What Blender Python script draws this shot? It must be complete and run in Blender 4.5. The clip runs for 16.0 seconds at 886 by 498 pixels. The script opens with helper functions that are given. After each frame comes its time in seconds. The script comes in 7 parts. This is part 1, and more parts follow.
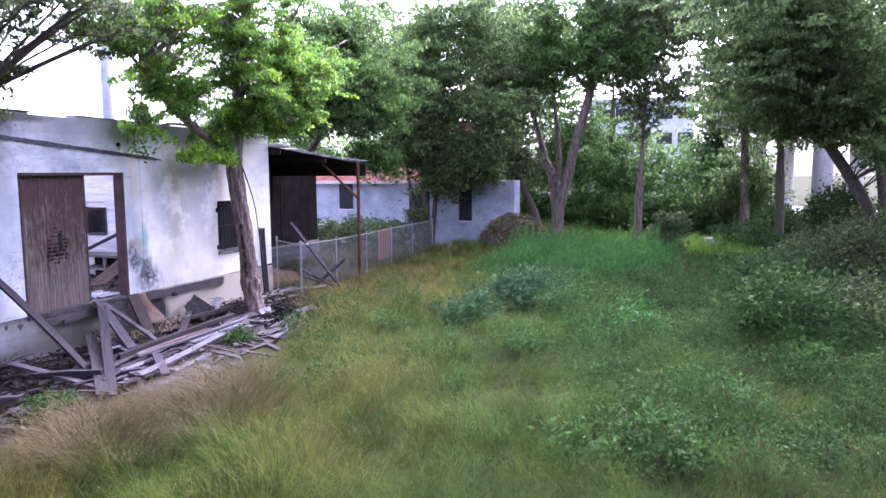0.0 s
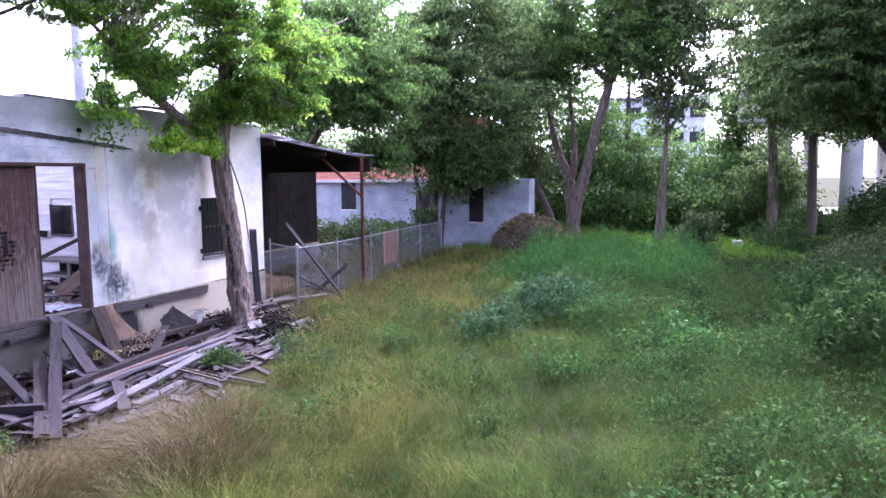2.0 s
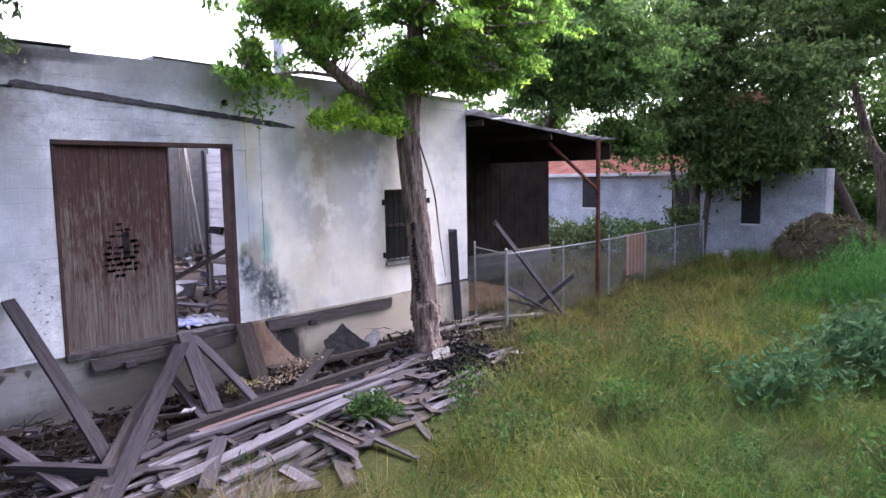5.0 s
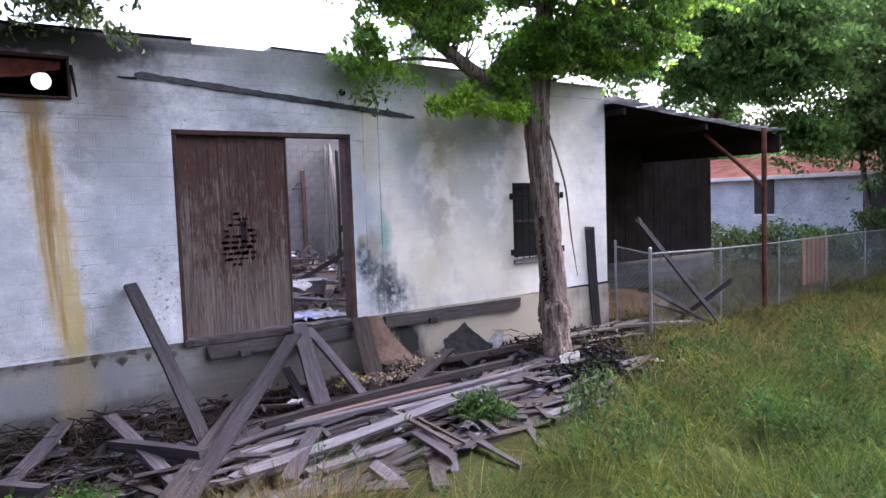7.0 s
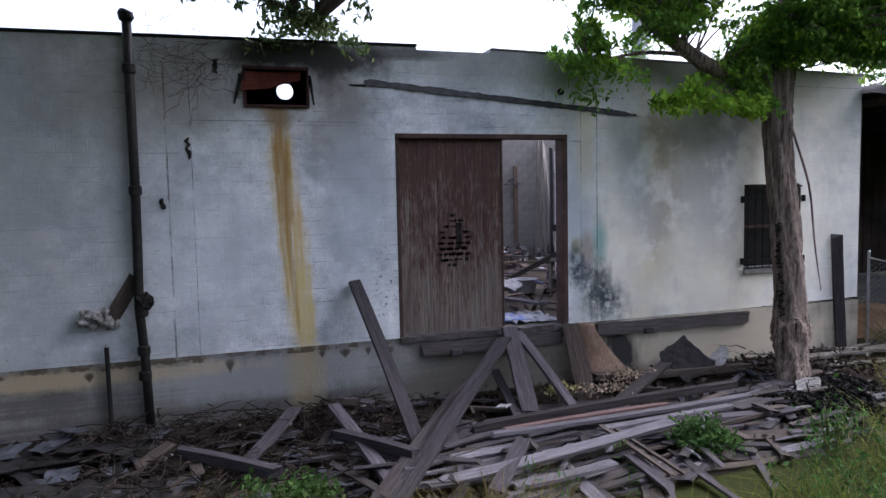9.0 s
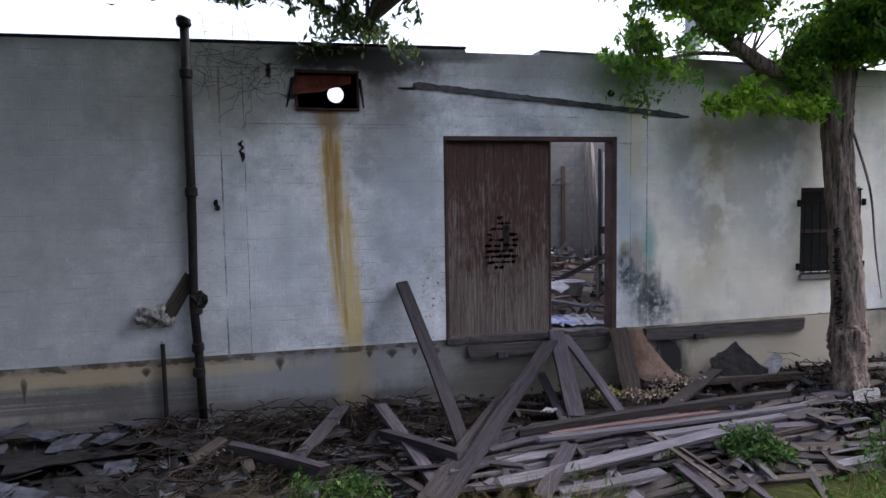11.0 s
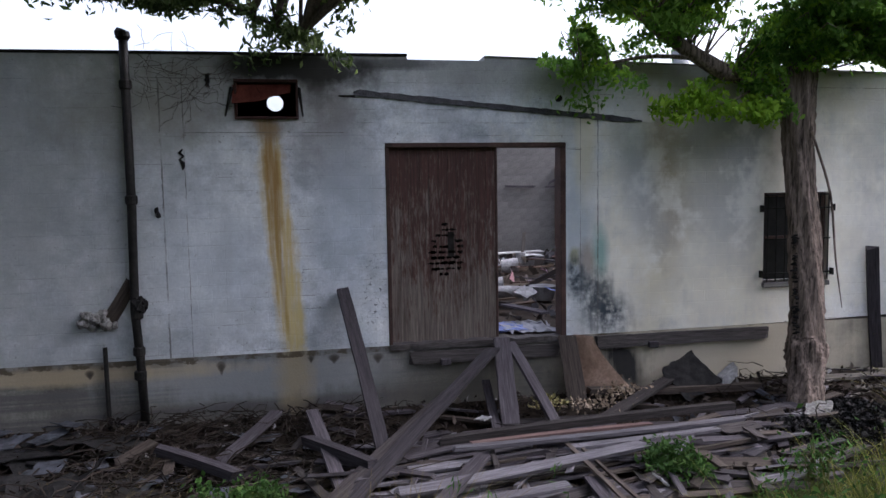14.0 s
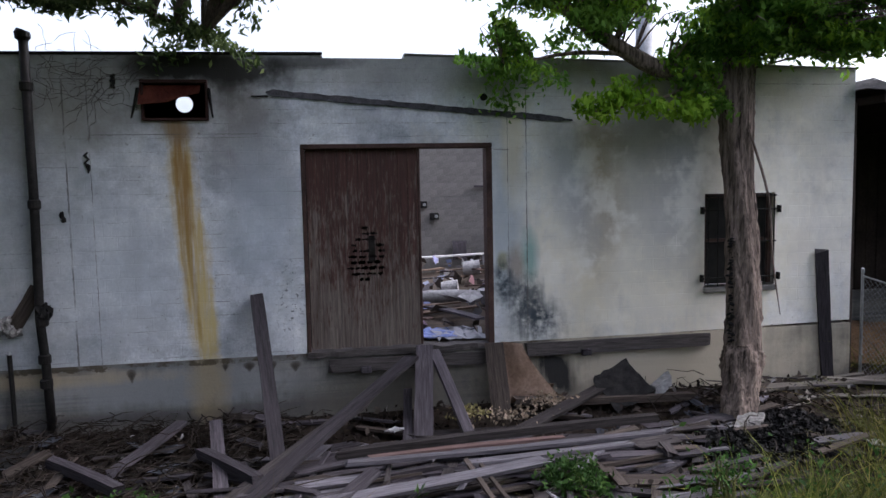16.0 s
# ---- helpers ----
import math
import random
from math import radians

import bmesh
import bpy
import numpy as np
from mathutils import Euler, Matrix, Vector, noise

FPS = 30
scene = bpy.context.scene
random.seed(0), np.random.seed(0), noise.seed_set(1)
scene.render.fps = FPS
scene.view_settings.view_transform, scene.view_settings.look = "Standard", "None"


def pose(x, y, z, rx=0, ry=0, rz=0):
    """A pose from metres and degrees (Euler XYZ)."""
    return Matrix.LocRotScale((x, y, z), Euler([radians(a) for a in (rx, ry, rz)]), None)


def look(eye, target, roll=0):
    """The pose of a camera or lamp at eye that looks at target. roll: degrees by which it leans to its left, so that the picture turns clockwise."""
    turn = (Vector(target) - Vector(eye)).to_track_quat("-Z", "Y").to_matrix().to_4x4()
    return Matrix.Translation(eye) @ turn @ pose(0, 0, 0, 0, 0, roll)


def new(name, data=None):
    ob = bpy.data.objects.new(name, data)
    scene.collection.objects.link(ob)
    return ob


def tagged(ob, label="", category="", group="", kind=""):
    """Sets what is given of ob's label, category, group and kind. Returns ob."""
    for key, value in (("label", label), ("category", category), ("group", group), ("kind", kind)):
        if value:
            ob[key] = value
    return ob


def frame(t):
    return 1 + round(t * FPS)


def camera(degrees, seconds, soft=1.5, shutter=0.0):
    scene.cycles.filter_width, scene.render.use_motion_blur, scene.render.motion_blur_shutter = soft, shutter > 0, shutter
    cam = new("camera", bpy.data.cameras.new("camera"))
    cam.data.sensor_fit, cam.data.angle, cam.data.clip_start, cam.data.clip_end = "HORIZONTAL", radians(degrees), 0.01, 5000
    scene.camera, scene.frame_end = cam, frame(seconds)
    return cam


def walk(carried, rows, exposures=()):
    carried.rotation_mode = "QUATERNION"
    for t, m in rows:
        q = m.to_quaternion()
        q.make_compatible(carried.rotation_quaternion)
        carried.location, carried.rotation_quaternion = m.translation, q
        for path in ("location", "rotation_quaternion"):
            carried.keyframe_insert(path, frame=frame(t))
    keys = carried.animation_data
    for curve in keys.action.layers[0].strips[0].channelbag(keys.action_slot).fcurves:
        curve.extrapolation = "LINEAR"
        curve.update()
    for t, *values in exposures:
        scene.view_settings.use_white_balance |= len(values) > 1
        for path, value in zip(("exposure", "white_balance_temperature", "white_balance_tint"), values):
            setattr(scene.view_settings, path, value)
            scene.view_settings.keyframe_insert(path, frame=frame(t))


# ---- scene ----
cam = camera(64.7, 16.0)
PATH = [
    (0, (0.76, -0.029, 4.228), (0.051, 1.828, 4.011), -0.4),
    (0.5, (0.444, 0.492, 4.163), (-0.266, 2.349, 3.947), -0.3),
    (1, (0.08, 1.076, 4.067), (-0.63, 2.934, 3.856), -0.4),
    (1.5, (-0.261, 1.724, 4.022), (-0.974, 3.58, 3.813), -0.4),
    (2, (-0.555, 2.385, 3.99), (-1.271, 4.24, 3.779), -0.4),
    (2.5, (-0.916, 3.157, 3.948), (-1.636, 5.011, 3.736), -0.4),
    (3, (-1.248, 3.943, 3.869), (-2.051, 5.762, 3.659), -0.5),
    (3.5, (-1.591, 4.769, 3.853), (-2.5, 6.538, 3.64), -0.5),
    (4, (-1.947, 5.574, 3.744), (-3.093, 7.2, 3.537), -0.7),
    (4.2, (-2.052, 5.932, 3.787), (-3.275, 7.5, 3.573), -0.6),
    (6.5, (-2.546, 8.01, 3.162), (-3.999, 9.376, 3.011), -1.9),
    (7, (-2.455, 8.145, 3.103), (-4.095, 9.283, 2.967), -2.0),
    (7.5, (-2.527, 8.148, 3.038), (-4.36, 8.941, 2.923), -1.7),
    (8, (-2.632, 8.179, 3.277), (-4.547, 8.738, 3.125), -1.1),
    (10.3, (-2.775, 8.178, 3.335), (-4.645, 8.871, 3.188), -1.4),
    (10.5, (-2.765, 8.177, 3.342), (-4.669, 8.771, 3.195), -1.2),
    (11, (-2.732, 8.145, 3.399), (-4.665, 8.634, 3.244), -0.9),
    (11.5, (-2.675, 8.132, 3.389), (-4.616, 8.589, 3.235), -0.9),
    (12, (-2.624, 8.236, 3.439), (-4.569, 8.671, 3.278), -0.9),
    (12.5, (-2.564, 8.459, 3.458), (-4.512, 8.881, 3.297), -0.9),
    (13, (-2.5, 8.815, 3.492), (-4.453, 9.219, 3.332), -0.9),
    (13.5, (-2.43, 9.235, 3.486), (-4.386, 9.619, 3.329), -1.0),
    (14, (-2.39, 9.657, 3.515), (-4.349, 10.027, 3.355), -1.0),
    (14.5, (-2.372, 10.115, 3.557), (-4.334, 10.467, 3.392), -1.0),
    (15, (-2.397, 10.539, 3.528), (-4.362, 10.878, 3.37), -1.1),
    (15.5, (-2.442, 10.943, 3.535), (-4.409, 11.268, 3.376), -1.2),
    (16, (-2.495, 11.193, 3.557), (-4.463, 11.513, 3.392), -1.2),
]
EXPOSURE = [(0.0, 3.2, 5330, 44), (3.0, 3.12, 5350, 41), (4.0, 2.95, 5650, 35), (6.3, 2.78, 5750, 28), (7.2, 2.6, 5700, 26), (8, 2.12, 5650, 21), (10.5, 1.8, 5750, 19), (12, 1.7, 5800, 19), (16, 1.55, 5850, 18)]
walk(cam, [(t, look(eye, target, roll)) for t, eye, target, roll in PATH], EXPOSURE)

# ---- light ----
world = bpy.data.worlds.new("world")
scene.world = world
world.use_nodes = True
wn, wl = world.node_tree.nodes, world.node_tree.links
sky = wn.new("ShaderNodeTexSky")
sky.sky_type = "NISHITA"
sky.sun_disc = False
sky.sun_elevation, sky.sun_rotation = radians(44), radians(1)
sky.air_density, sky.dust_density, sky.ozone_density = 1.0, 6.0, 1.0
haze = wn.new("ShaderNodeHueSaturation")
haze.inputs["Saturation"].default_value = 0.4
wl.new(sky.outputs[0], haze.inputs["Color"])
wl.new(haze.outputs[0], wn["Background"].inputs["Color"])
wn["Background"].inputs["Strength"].default_value = 0.15

sun = new("sun", bpy.data.lights.new("sun", "SUN"))
sun.data.energy, sun.data.angle, sun.data.color = 0.62, radians(42), (1.0, 0.96, 0.9)
sun.matrix_world = look((20 * math.sin(radians(1)), 20 * math.cos(radians(1)), 19.3), (0, 0, 0))


# ---- materials ----
def shader(name):
    m = bpy.data.materials.new(name)
    m.use_nodes = True
    return m, m.node_tree.nodes, m.node_tree.links, m.node_tree.nodes["Principled BSDF"]


def ramp(n, stops):
    r = n.new("ShaderNodeValToRGB")
    e = r.color_ramp.elements
    while len(e) < len(stops):
        e.new(0.5)
    for el, (p, c) in zip(e, stops):
        el.position, el.color = p, (*c, 1) if len(c) == 3 else c
    return r


def noise_tex(n, l, scale, detail=5, rough=0.6, coords=None, stretch=None):
    t = n.new("ShaderNodeTexNoise")
    t.inputs["Scale"].default_value, t.inputs["Detail"].default_value, t.inputs["Roughness"].default_value = scale, detail, rough
    if coords is None:
        coords = n.new("ShaderNodeTexCoord").outputs["Object"]
    if stretch:
        mp = n.new("ShaderNodeMapping")
        mp.inputs["Scale"].default_value = stretch
        l.new(coords, mp.inputs["Vector"])
        coords = mp.outputs[0]
    l.new(coords, t.inputs["Vector"])
    return t


def mix(n, l, fac, a, b, mode="MIX"):
    m = n.new("ShaderNodeMix")
    m.data_type, m.blend_type = "RGBA", mode
    for sock, v in ((m.inputs[0], fac), (m.inputs[6], a), (m.inputs[7], b)):
        if isinstance(v, bpy.types.NodeSocket):
            l.new(v, sock)
        elif isinstance(v, (tuple, list)):
            sock.default_value = (*v, 1) if len(v) == 3 else v
        else:
            sock.default_value = v
    return m.outputs[2]


def bump(n, l, bsdf, height, strength=0.3, dist=0.02):
    b = n.new("ShaderNodeBump")
    b.inputs["Strength"].default_value, b.inputs["Distance"].default_value = strength, dist
    l.new(height, b.inputs["Height"])
    l.new(b.outputs[0], bsdf.inputs["Normal"])


def mottled(name, dark, light, scale=4.0, fine=40.0, rough=0.85, relief=0.3, stretch=None, metal=0.0, vary=0.0):
    """Two-scale mottled surface; vary: how far each object or island differs in brightness."""
    m, n, l, b = shader(name)
    a = noise_tex(n, l, scale, stretch=stretch)
    f = noise_tex(n, l, fine, stretch=stretch)
    r = ramp(n, [(0.32, dark), (0.68, light)])
    l.new(a.outputs[0], r.inputs[0])
    g = ramp(n, [(0.3, (0.72, 0.72, 0.72)), (0.7, (1.15, 1.15, 1.15))])
    l.new(f.outputs[0], g.inputs[0])
    col = mix(n, l, 1.0, r.outputs[0], g.outputs[0], "MULTIPLY")
    if vary:
        info = n.new("ShaderNodeObjectInfo")
        mr = n.new("ShaderNodeMapRange")
        mr.inputs[3].default_value, mr.inputs[4].default_value = 1 - vary, 1 + vary
        l.new(info.outputs["Random"], mr.inputs[0])
        hsv = n.new("ShaderNodeHueSaturation")
        l.new(mr.outputs[0], hsv.inputs["Value"])
        l.new(col, hsv.inputs["Color"])
        col = hsv.outputs[0]
    l.new(col, b.inputs["Base Color"])
    b.inputs["Roughness"].default_value, b.inputs["Metallic"].default_value = rough, metal
    b.inputs["Specular IOR Level"].default_value = 0.5 if metal else 0.2
    bump(n, l, b, f.outputs[0], relief)
    return m


def foliage(name, stops, patch=None, patch_scale=0.25, through_light=0.35, rough=0.55):
    """Leaves or blades: colour by island, with large patches of a second tone."""
    m, n, l, b = shader(name)
    geo = n.new("ShaderNodeNewGeometry")
    r = ramp(n, stops)
    l.new(geo.outputs["Random Per Island"], r.inputs[0])
    col = r.outputs[0]
    if patch:
        t = noise_tex(n, l, patch_scale, 4, 0.65)
        k = ramp(n, [(0.42, (0, 0, 0)), (0.62, (1, 1, 1))])
        l.new(t.outputs[0], k.inputs[0])
        r2 = ramp(n, patch)
        l.new(geo.outputs["Random Per Island"], r2.inputs[0])
        col = mix(n, l, k.outputs[0], col, r2.outputs[0])
    l.new(col, b.inputs["Base Color"])
    b.inputs["Roughness"].default_value = rough
    b.inputs["Specular IOR Level"].default_value = 0.12
    tr = n.new("ShaderNodeBsdfTranslucent")
    l.new(col, tr.inputs["Color"])
    mx = n.new("ShaderNodeMixShader")
    mx.inputs[0].default_value = through_light
    l.new(b.outputs[0], mx.inputs[1])
    l.new(tr.outputs[0], mx.inputs[2])
    l.new(mx.outputs[0], n["Material Output"].inputs["Surface"])
    return m



def calc(n, l, op, a, b=None, clamp=False):
    m = n.new("ShaderNodeMath")
    m.operation, m.use_clamp = op, clamp
    for sock, v in zip(m.inputs, (a, b)):
        if isinstance(v, bpy.types.NodeSocket):
            l.new(v, sock)
        elif v is not None:
            sock.default_value = v
    return m.outputs[0]


class StainsAndShade:
    """Masks for stains, and for shade painted into a wall's colour, laid out by its y and z."""

    def __init__(self, n, l, rough_edge=0.35):
        self.n, self.l = n, l
        geo = n.new("ShaderNodeTexCoord")
        self.coords = geo.outputs["Object"]
        sep = n.new("ShaderNodeSeparateXYZ")
        l.new(self.coords, sep.inputs[0])
        self.y, self.z = sep.outputs[1], sep.outputs[2]
        t = noise_tex(n, l, 2.3, 6, 0.65, self.coords)
        self.ragged = calc(n, l, "MULTIPLY", calc(n, l, "SUBTRACT", t.outputs[0], 0.5), rough_edge * 4)
        s = noise_tex(n, l, 1.0, 5, 0.6, self.coords, (1, 9, 0.7))
        self.streak = calc(n, l, "MULTIPLY", calc(n, l, "SUBTRACT", s.outputs[0], 0.5), 1.6)

    def spot(self, y, z, ry, rz, lean=0.0, soft=0.8, drips=0.0):
        """Mask of an uneven ellipse; lean: how far its middle moves in y for a metre down."""
        n, l = self.n, self.l
        dz = calc(n, l, "SUBTRACT", self.z, z)
        dy = calc(n, l, "ADD", calc(n, l, "SUBTRACT", self.y, y), calc(n, l, "MULTIPLY", dz, lean))
        a = calc(n, l, "MULTIPLY", dy, 1 / ry)
        b = calc(n, l, "MULTIPLY", dz, 1 / rz)
        d = calc(n, l, "SQRT", calc(n, l, "ADD", calc(n, l, "MULTIPLY", a, a), calc(n, l, "MULTIPLY", b, b)))
        d = calc(n, l, "ADD", d, self.ragged)
        if drips:
            d = calc(n, l, "ADD", d, calc(n, l, "MULTIPLY", self.streak, drips))
        return calc(n, l, "MULTIPLY", calc(n, l, "SUBTRACT", 1.0 + soft / 2, d), 1 / soft, True)

    def lay(self, col, mask, colour, amount):
        return mix(self.n, self.l, calc(self.n, self.l, "MULTIPLY", mask, amount), col, colour)

    def line(self, axis, at, width, lo, hi):
        """Mask of a thin broken joint across the wall."""
        n, l = self.n, self.l
        u, v = (self.y, self.z) if axis == "y" else (self.z, self.y)
        t = noise_tex(n, l, 7.0, 3, 0.6, self.coords)
        wav = calc(n, l, "MULTIPLY", calc(n, l, "SUBTRACT", t.outputs[0], 0.5), 0.03)
        d = calc(n, l, "ABSOLUTE", calc(n, l, "ADD", calc(n, l, "SUBTRACT", u, at), wav))
        m = calc(n, l, "LESS_THAN", d, calc(n, l, "MULTIPLY", t.outputs[0], width * 2))
        gap = noise_tex(n, l, 1.7, 4, 0.7, self.coords)
        m = calc(n, l, "MULTIPLY", m, calc(n, l, "MULTIPLY", calc(n, l, "SUBTRACT", gap.outputs[0], 0.36), 5.0, True))
        m = calc(n, l, "MULTIPLY", m, calc(n, l, "GREATER_THAN", v, lo))
        return calc(n, l, "MULTIPLY", m, calc(n, l, "LESS_THAN", v, hi))


def block_pattern(n, l, st, mortar=0.006):
    comb = n.new("ShaderNodeCombineXYZ")
    l.new(st.y, comb.inputs[0])
    l.new(st.z, comb.inputs[1])
    br = n.new("ShaderNodeTexBrick")
    for k, v in (("Scale", 1.0), ("Mortar Size", mortar), ("Mortar Smooth", 0.5), ("Brick Width", 0.4), ("Row Height", 0.2), ("Bias", 0.0)):
        br.inputs[k].default_value = v
    l.new(comb.outputs[0], br.inputs["Vector"])
    return br


def painted_wall():
    m, n, l, b = shader("painted_block")
    st = StainsAndShade(n, l)
    big = noise_tex(n, l, 0.55, 6, 0.62, st.coords)
    r = ramp(n, [(0.36, (0.4, 0.425, 0.455)), (0.46, (0.53, 0.56, 0.6)), (0.54, (0.66, 0.69, 0.73)), (0.62, (0.78, 0.8, 0.83))])
    l.new(big.outputs[0], r.inputs[0])
    blotch = noise_tex(n, l, 2.4, 8, 0.7, st.coords, (1, 0.9, 1.2))
    kb2 = ramp(n, [(0.38, (0.55, 0.57, 0.6)), (0.46, (0.85, 0.87, 0.9)), (0.52, (1.0, 1.0, 1.0)), (0.6, (1.16, 1.15, 1.12))])
    l.new(blotch.outputs[0], kb2.inputs[0])
    fine = noise_tex(n, l, 30, 5, 0.7, st.coords)
    g = ramp(n, [(0.3, (0.82, 0.82, 0.82)), (0.7, (1.1, 1.1, 1.1))])
    l.new(fine.outputs[0], g.inputs[0])
    col = mix(n, l, 1.0, mix(n, l, 0.6, r.outputs[0], mix(n, l, 1.0, r.outputs[0], kb2.outputs[0], "MULTIPLY")), g.outputs[0], "MULTIPLY")
    damp = noise_tex(n, l, 0.9, 5, 0.7, st.coords, (1, 2.2, 0.35))
    k = ramp(n, [(0.5, (0, 0, 0)), (0.72, (1, 1, 1))])
    l.new(damp.outputs[0], k.inputs[0])
    col = st.lay(col, k.outputs[0], (0.36, 0.37, 0.38), 0.45)
    br = block_pattern(n, l, st)
    worn = noise_tex(n, l, 0.8, 5, 0.7, st.coords)
    kw = ramp(n, [(0.42, (0.15, 0.15, 0.15)), (0.6, (1, 1, 1))])
    l.new(worn.outputs[0], kw.inputs[0])
    col = st.lay(col, calc(n, l, "MULTIPLY", br.outputs["Fac"], kw.outputs[0]), (0.25, 0.25, 0.25), 0.11)
    wave = noise_tex(n, l, 3.0, 3, 0.6, st.coords)
    course = calc(n, l, "FRACT", calc(n, l, "ADD", calc(n, l, "MULTIPLY", st.z, 5.0), calc(n, l, "MULTIPLY", wave.outputs[0], 0.09)))
    gate = noise_tex(n, l, 1.0, 5, 0.7, st.coords, (1, 1.6, 2.4))
    kg = ramp(n, [(0.5, (0, 0, 0)), (0.6, (1, 1, 1))])
    l.new(gate.outputs[0], kg.inputs[0])
    joint = calc(n, l, "MULTIPLY", calc(n, l, "LESS_THAN", course, 0.045), kg.outputs[0])
    col = st.lay(col, joint, (0.14, 0.14, 0.14), 0.8)
    flake = noise_tex(n, l, 1.5, 9, 0.68, st.coords, (1, 0.8, 1.3))
    kf = ramp(n, [(0.55, (0, 0, 0)), (0.575, (1, 1, 1))])
    l.new(flake.outputs[0], kf.inputs[0])
    col = st.lay(col, kf.outputs[0], (0.42, 0.44, 0.45), 0.3)
    nick = noise_tex(n, l, 11, 4, 0.7, st.coords)
    kn = ramp(n, [(0.66, (0, 0, 0)), (0.69, (1, 1, 1))])
    l.new(nick.outputs[0], kn.inputs[0])
    col = st.lay(col, kn.outputs[0], (0.14, 0.13, 0.12), 0.6)
    # Cream paint, made lighter still to offset the tree's shade on this end.
    col = st.lay(col, st.spot(17.0, 2.9, 3.4, 2.3, 0, 0.9, 0.3), (0.84, 0.8, 0.68), 0.85)
    col = st.lay(col, st.spot(15.9, 2.6, 0.5, 0.45, 0.3, 0.6, 0.3), (0.86, 0.85, 0.79), 0.6)
    col = st.lay(col, st.spot(16.3, 3.05, 0.35, 0.3, 0.3, 0.6, 0.3), (0.86, 0.85, 0.8), 0.6)
    col = st.lay(col, st.spot(16.6, 1.75, 0.9, 0.35, 0, 0.6, 0.3), (0.84, 0.81, 0.72), 0.6)
    grey, black = (0.3, 0.31, 0.31), (0.018, 0.017, 0.017)
    # First spot: greyer paint, with the left end's shade painted into it.
    for y, z, ry, rz, lean, drips, colour, amount in (
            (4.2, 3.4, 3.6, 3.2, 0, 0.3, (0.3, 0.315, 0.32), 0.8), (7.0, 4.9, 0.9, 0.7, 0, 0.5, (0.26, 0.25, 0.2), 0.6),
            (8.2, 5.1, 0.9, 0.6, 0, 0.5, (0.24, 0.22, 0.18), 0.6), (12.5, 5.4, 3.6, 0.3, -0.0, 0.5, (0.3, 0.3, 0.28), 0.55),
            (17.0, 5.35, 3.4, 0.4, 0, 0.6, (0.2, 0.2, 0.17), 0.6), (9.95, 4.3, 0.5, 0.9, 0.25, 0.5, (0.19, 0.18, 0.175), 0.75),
            (9.8, 5.2, 0.35, 0.3, 0, 0.3, (0.05, 0.045, 0.045), 0.9), (10.15, 4.8, 0.35, 0.4, 0, 0.3, (0.15, 0.14, 0.135), 0.7),
            (16.4, 2.3, 1.6, 1.0, 0, 0.3, (0.8, 0.75, 0.6), 0.7), (15.3, 2.2, 0.3, 1.1, -0.1, 0.9, (0.56, 0.5, 0.33), 0.5),
            # Brown, grey and blue patches high up, behind the near tree's leaves.
            (15.7, 4.5, 0.8, 0.45, 0, 0.4, (0.16, 0.135, 0.09), 0.62), (16.7, 4.5, 1.0, 0.5, 0, 0.4, (0.2, 0.2, 0.18), 0.5),
            (16.35, 3.9, 0.55, 0.8, -0.35, 0.2, (0.28, 0.27, 0.24), 0.42), (15.5, 3.7, 0.26, 1.1, 0.1, 0.5, (0.34, 0.26, 0.14), 0.72),
            (15.0, 3.7, 0.24, 0.9, 0.2, 0.3, (0.27, 0.32, 0.4), 0.55), (15.2, 3.1, 0.34, 0.55, 0.3, 0.3, (0.32, 0.34, 0.38), 0.4),
            (16.95, 3.6, 0.4, 1.1, 0.0, 0.3, (0.26, 0.3, 0.38), 0.55), (16.5, 3.0, 0.4, 0.6, 0.2, 0.3, (0.4, 0.42, 0.45), 0.4),
            (15.85, 3.3, 0.5, 0.5, -0.4, 0.3, (0.4, 0.39, 0.36), 0.3), (13.9, 2.9, 0.3, 1.3, 0, 1.2, (0.3, 0.38, 0.46), 0.7),
            (14.05, 4.2, 0.16, 0.8, 0, 0.8, (0.7, 0.62, 0.42), 0.6),
            (10.2, 3.2, 0.5, 1.0, 0, 0.5, (0.5, 0.57, 0.66), 0.5), (8.3, 2.6, 0.8, 1.0, 0, 0.4, (0.52, 0.57, 0.64), 0.5),
            (19.5, 3.2, 0.5, 2.2, 0, 0.8, (0.42, 0.42, 0.42), 0.4)):
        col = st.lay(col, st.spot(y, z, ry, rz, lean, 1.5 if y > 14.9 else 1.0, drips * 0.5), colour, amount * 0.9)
    cloud = noise_tex(n, l, 1.5, 4, 0.6, st.coords)
    right = st.spot(16.8, 3.1, 2.4, 1.7, 0, 0.9)
    for stops, colour, amount in (([(0.5, (0, 0, 0)), (0.62, (1, 1, 1))], (0.9, 0.89, 0.83), 0.6), ([(0.36, (1, 1, 1)), (0.5, (0, 0, 0))], (0.42, 0.43, 0.44), 0.22)):
        kc = ramp(n, stops)
        l.new(cloud.outputs[0], kc.inputs[0])
        col = st.lay(col, calc(n, l, "MULTIPLY", kc.outputs[0], right), colour, amount)
    run = noise_tex(n, l, 1.0, 6, 0.65, st.coords, (1, 16, 0.9))
    kr = ramp(n, [(0.3, (0.35, 0.35, 0.35)), (0.6, (1, 1, 1))])
    l.new(run.outputs[0], kr.inputs[0])
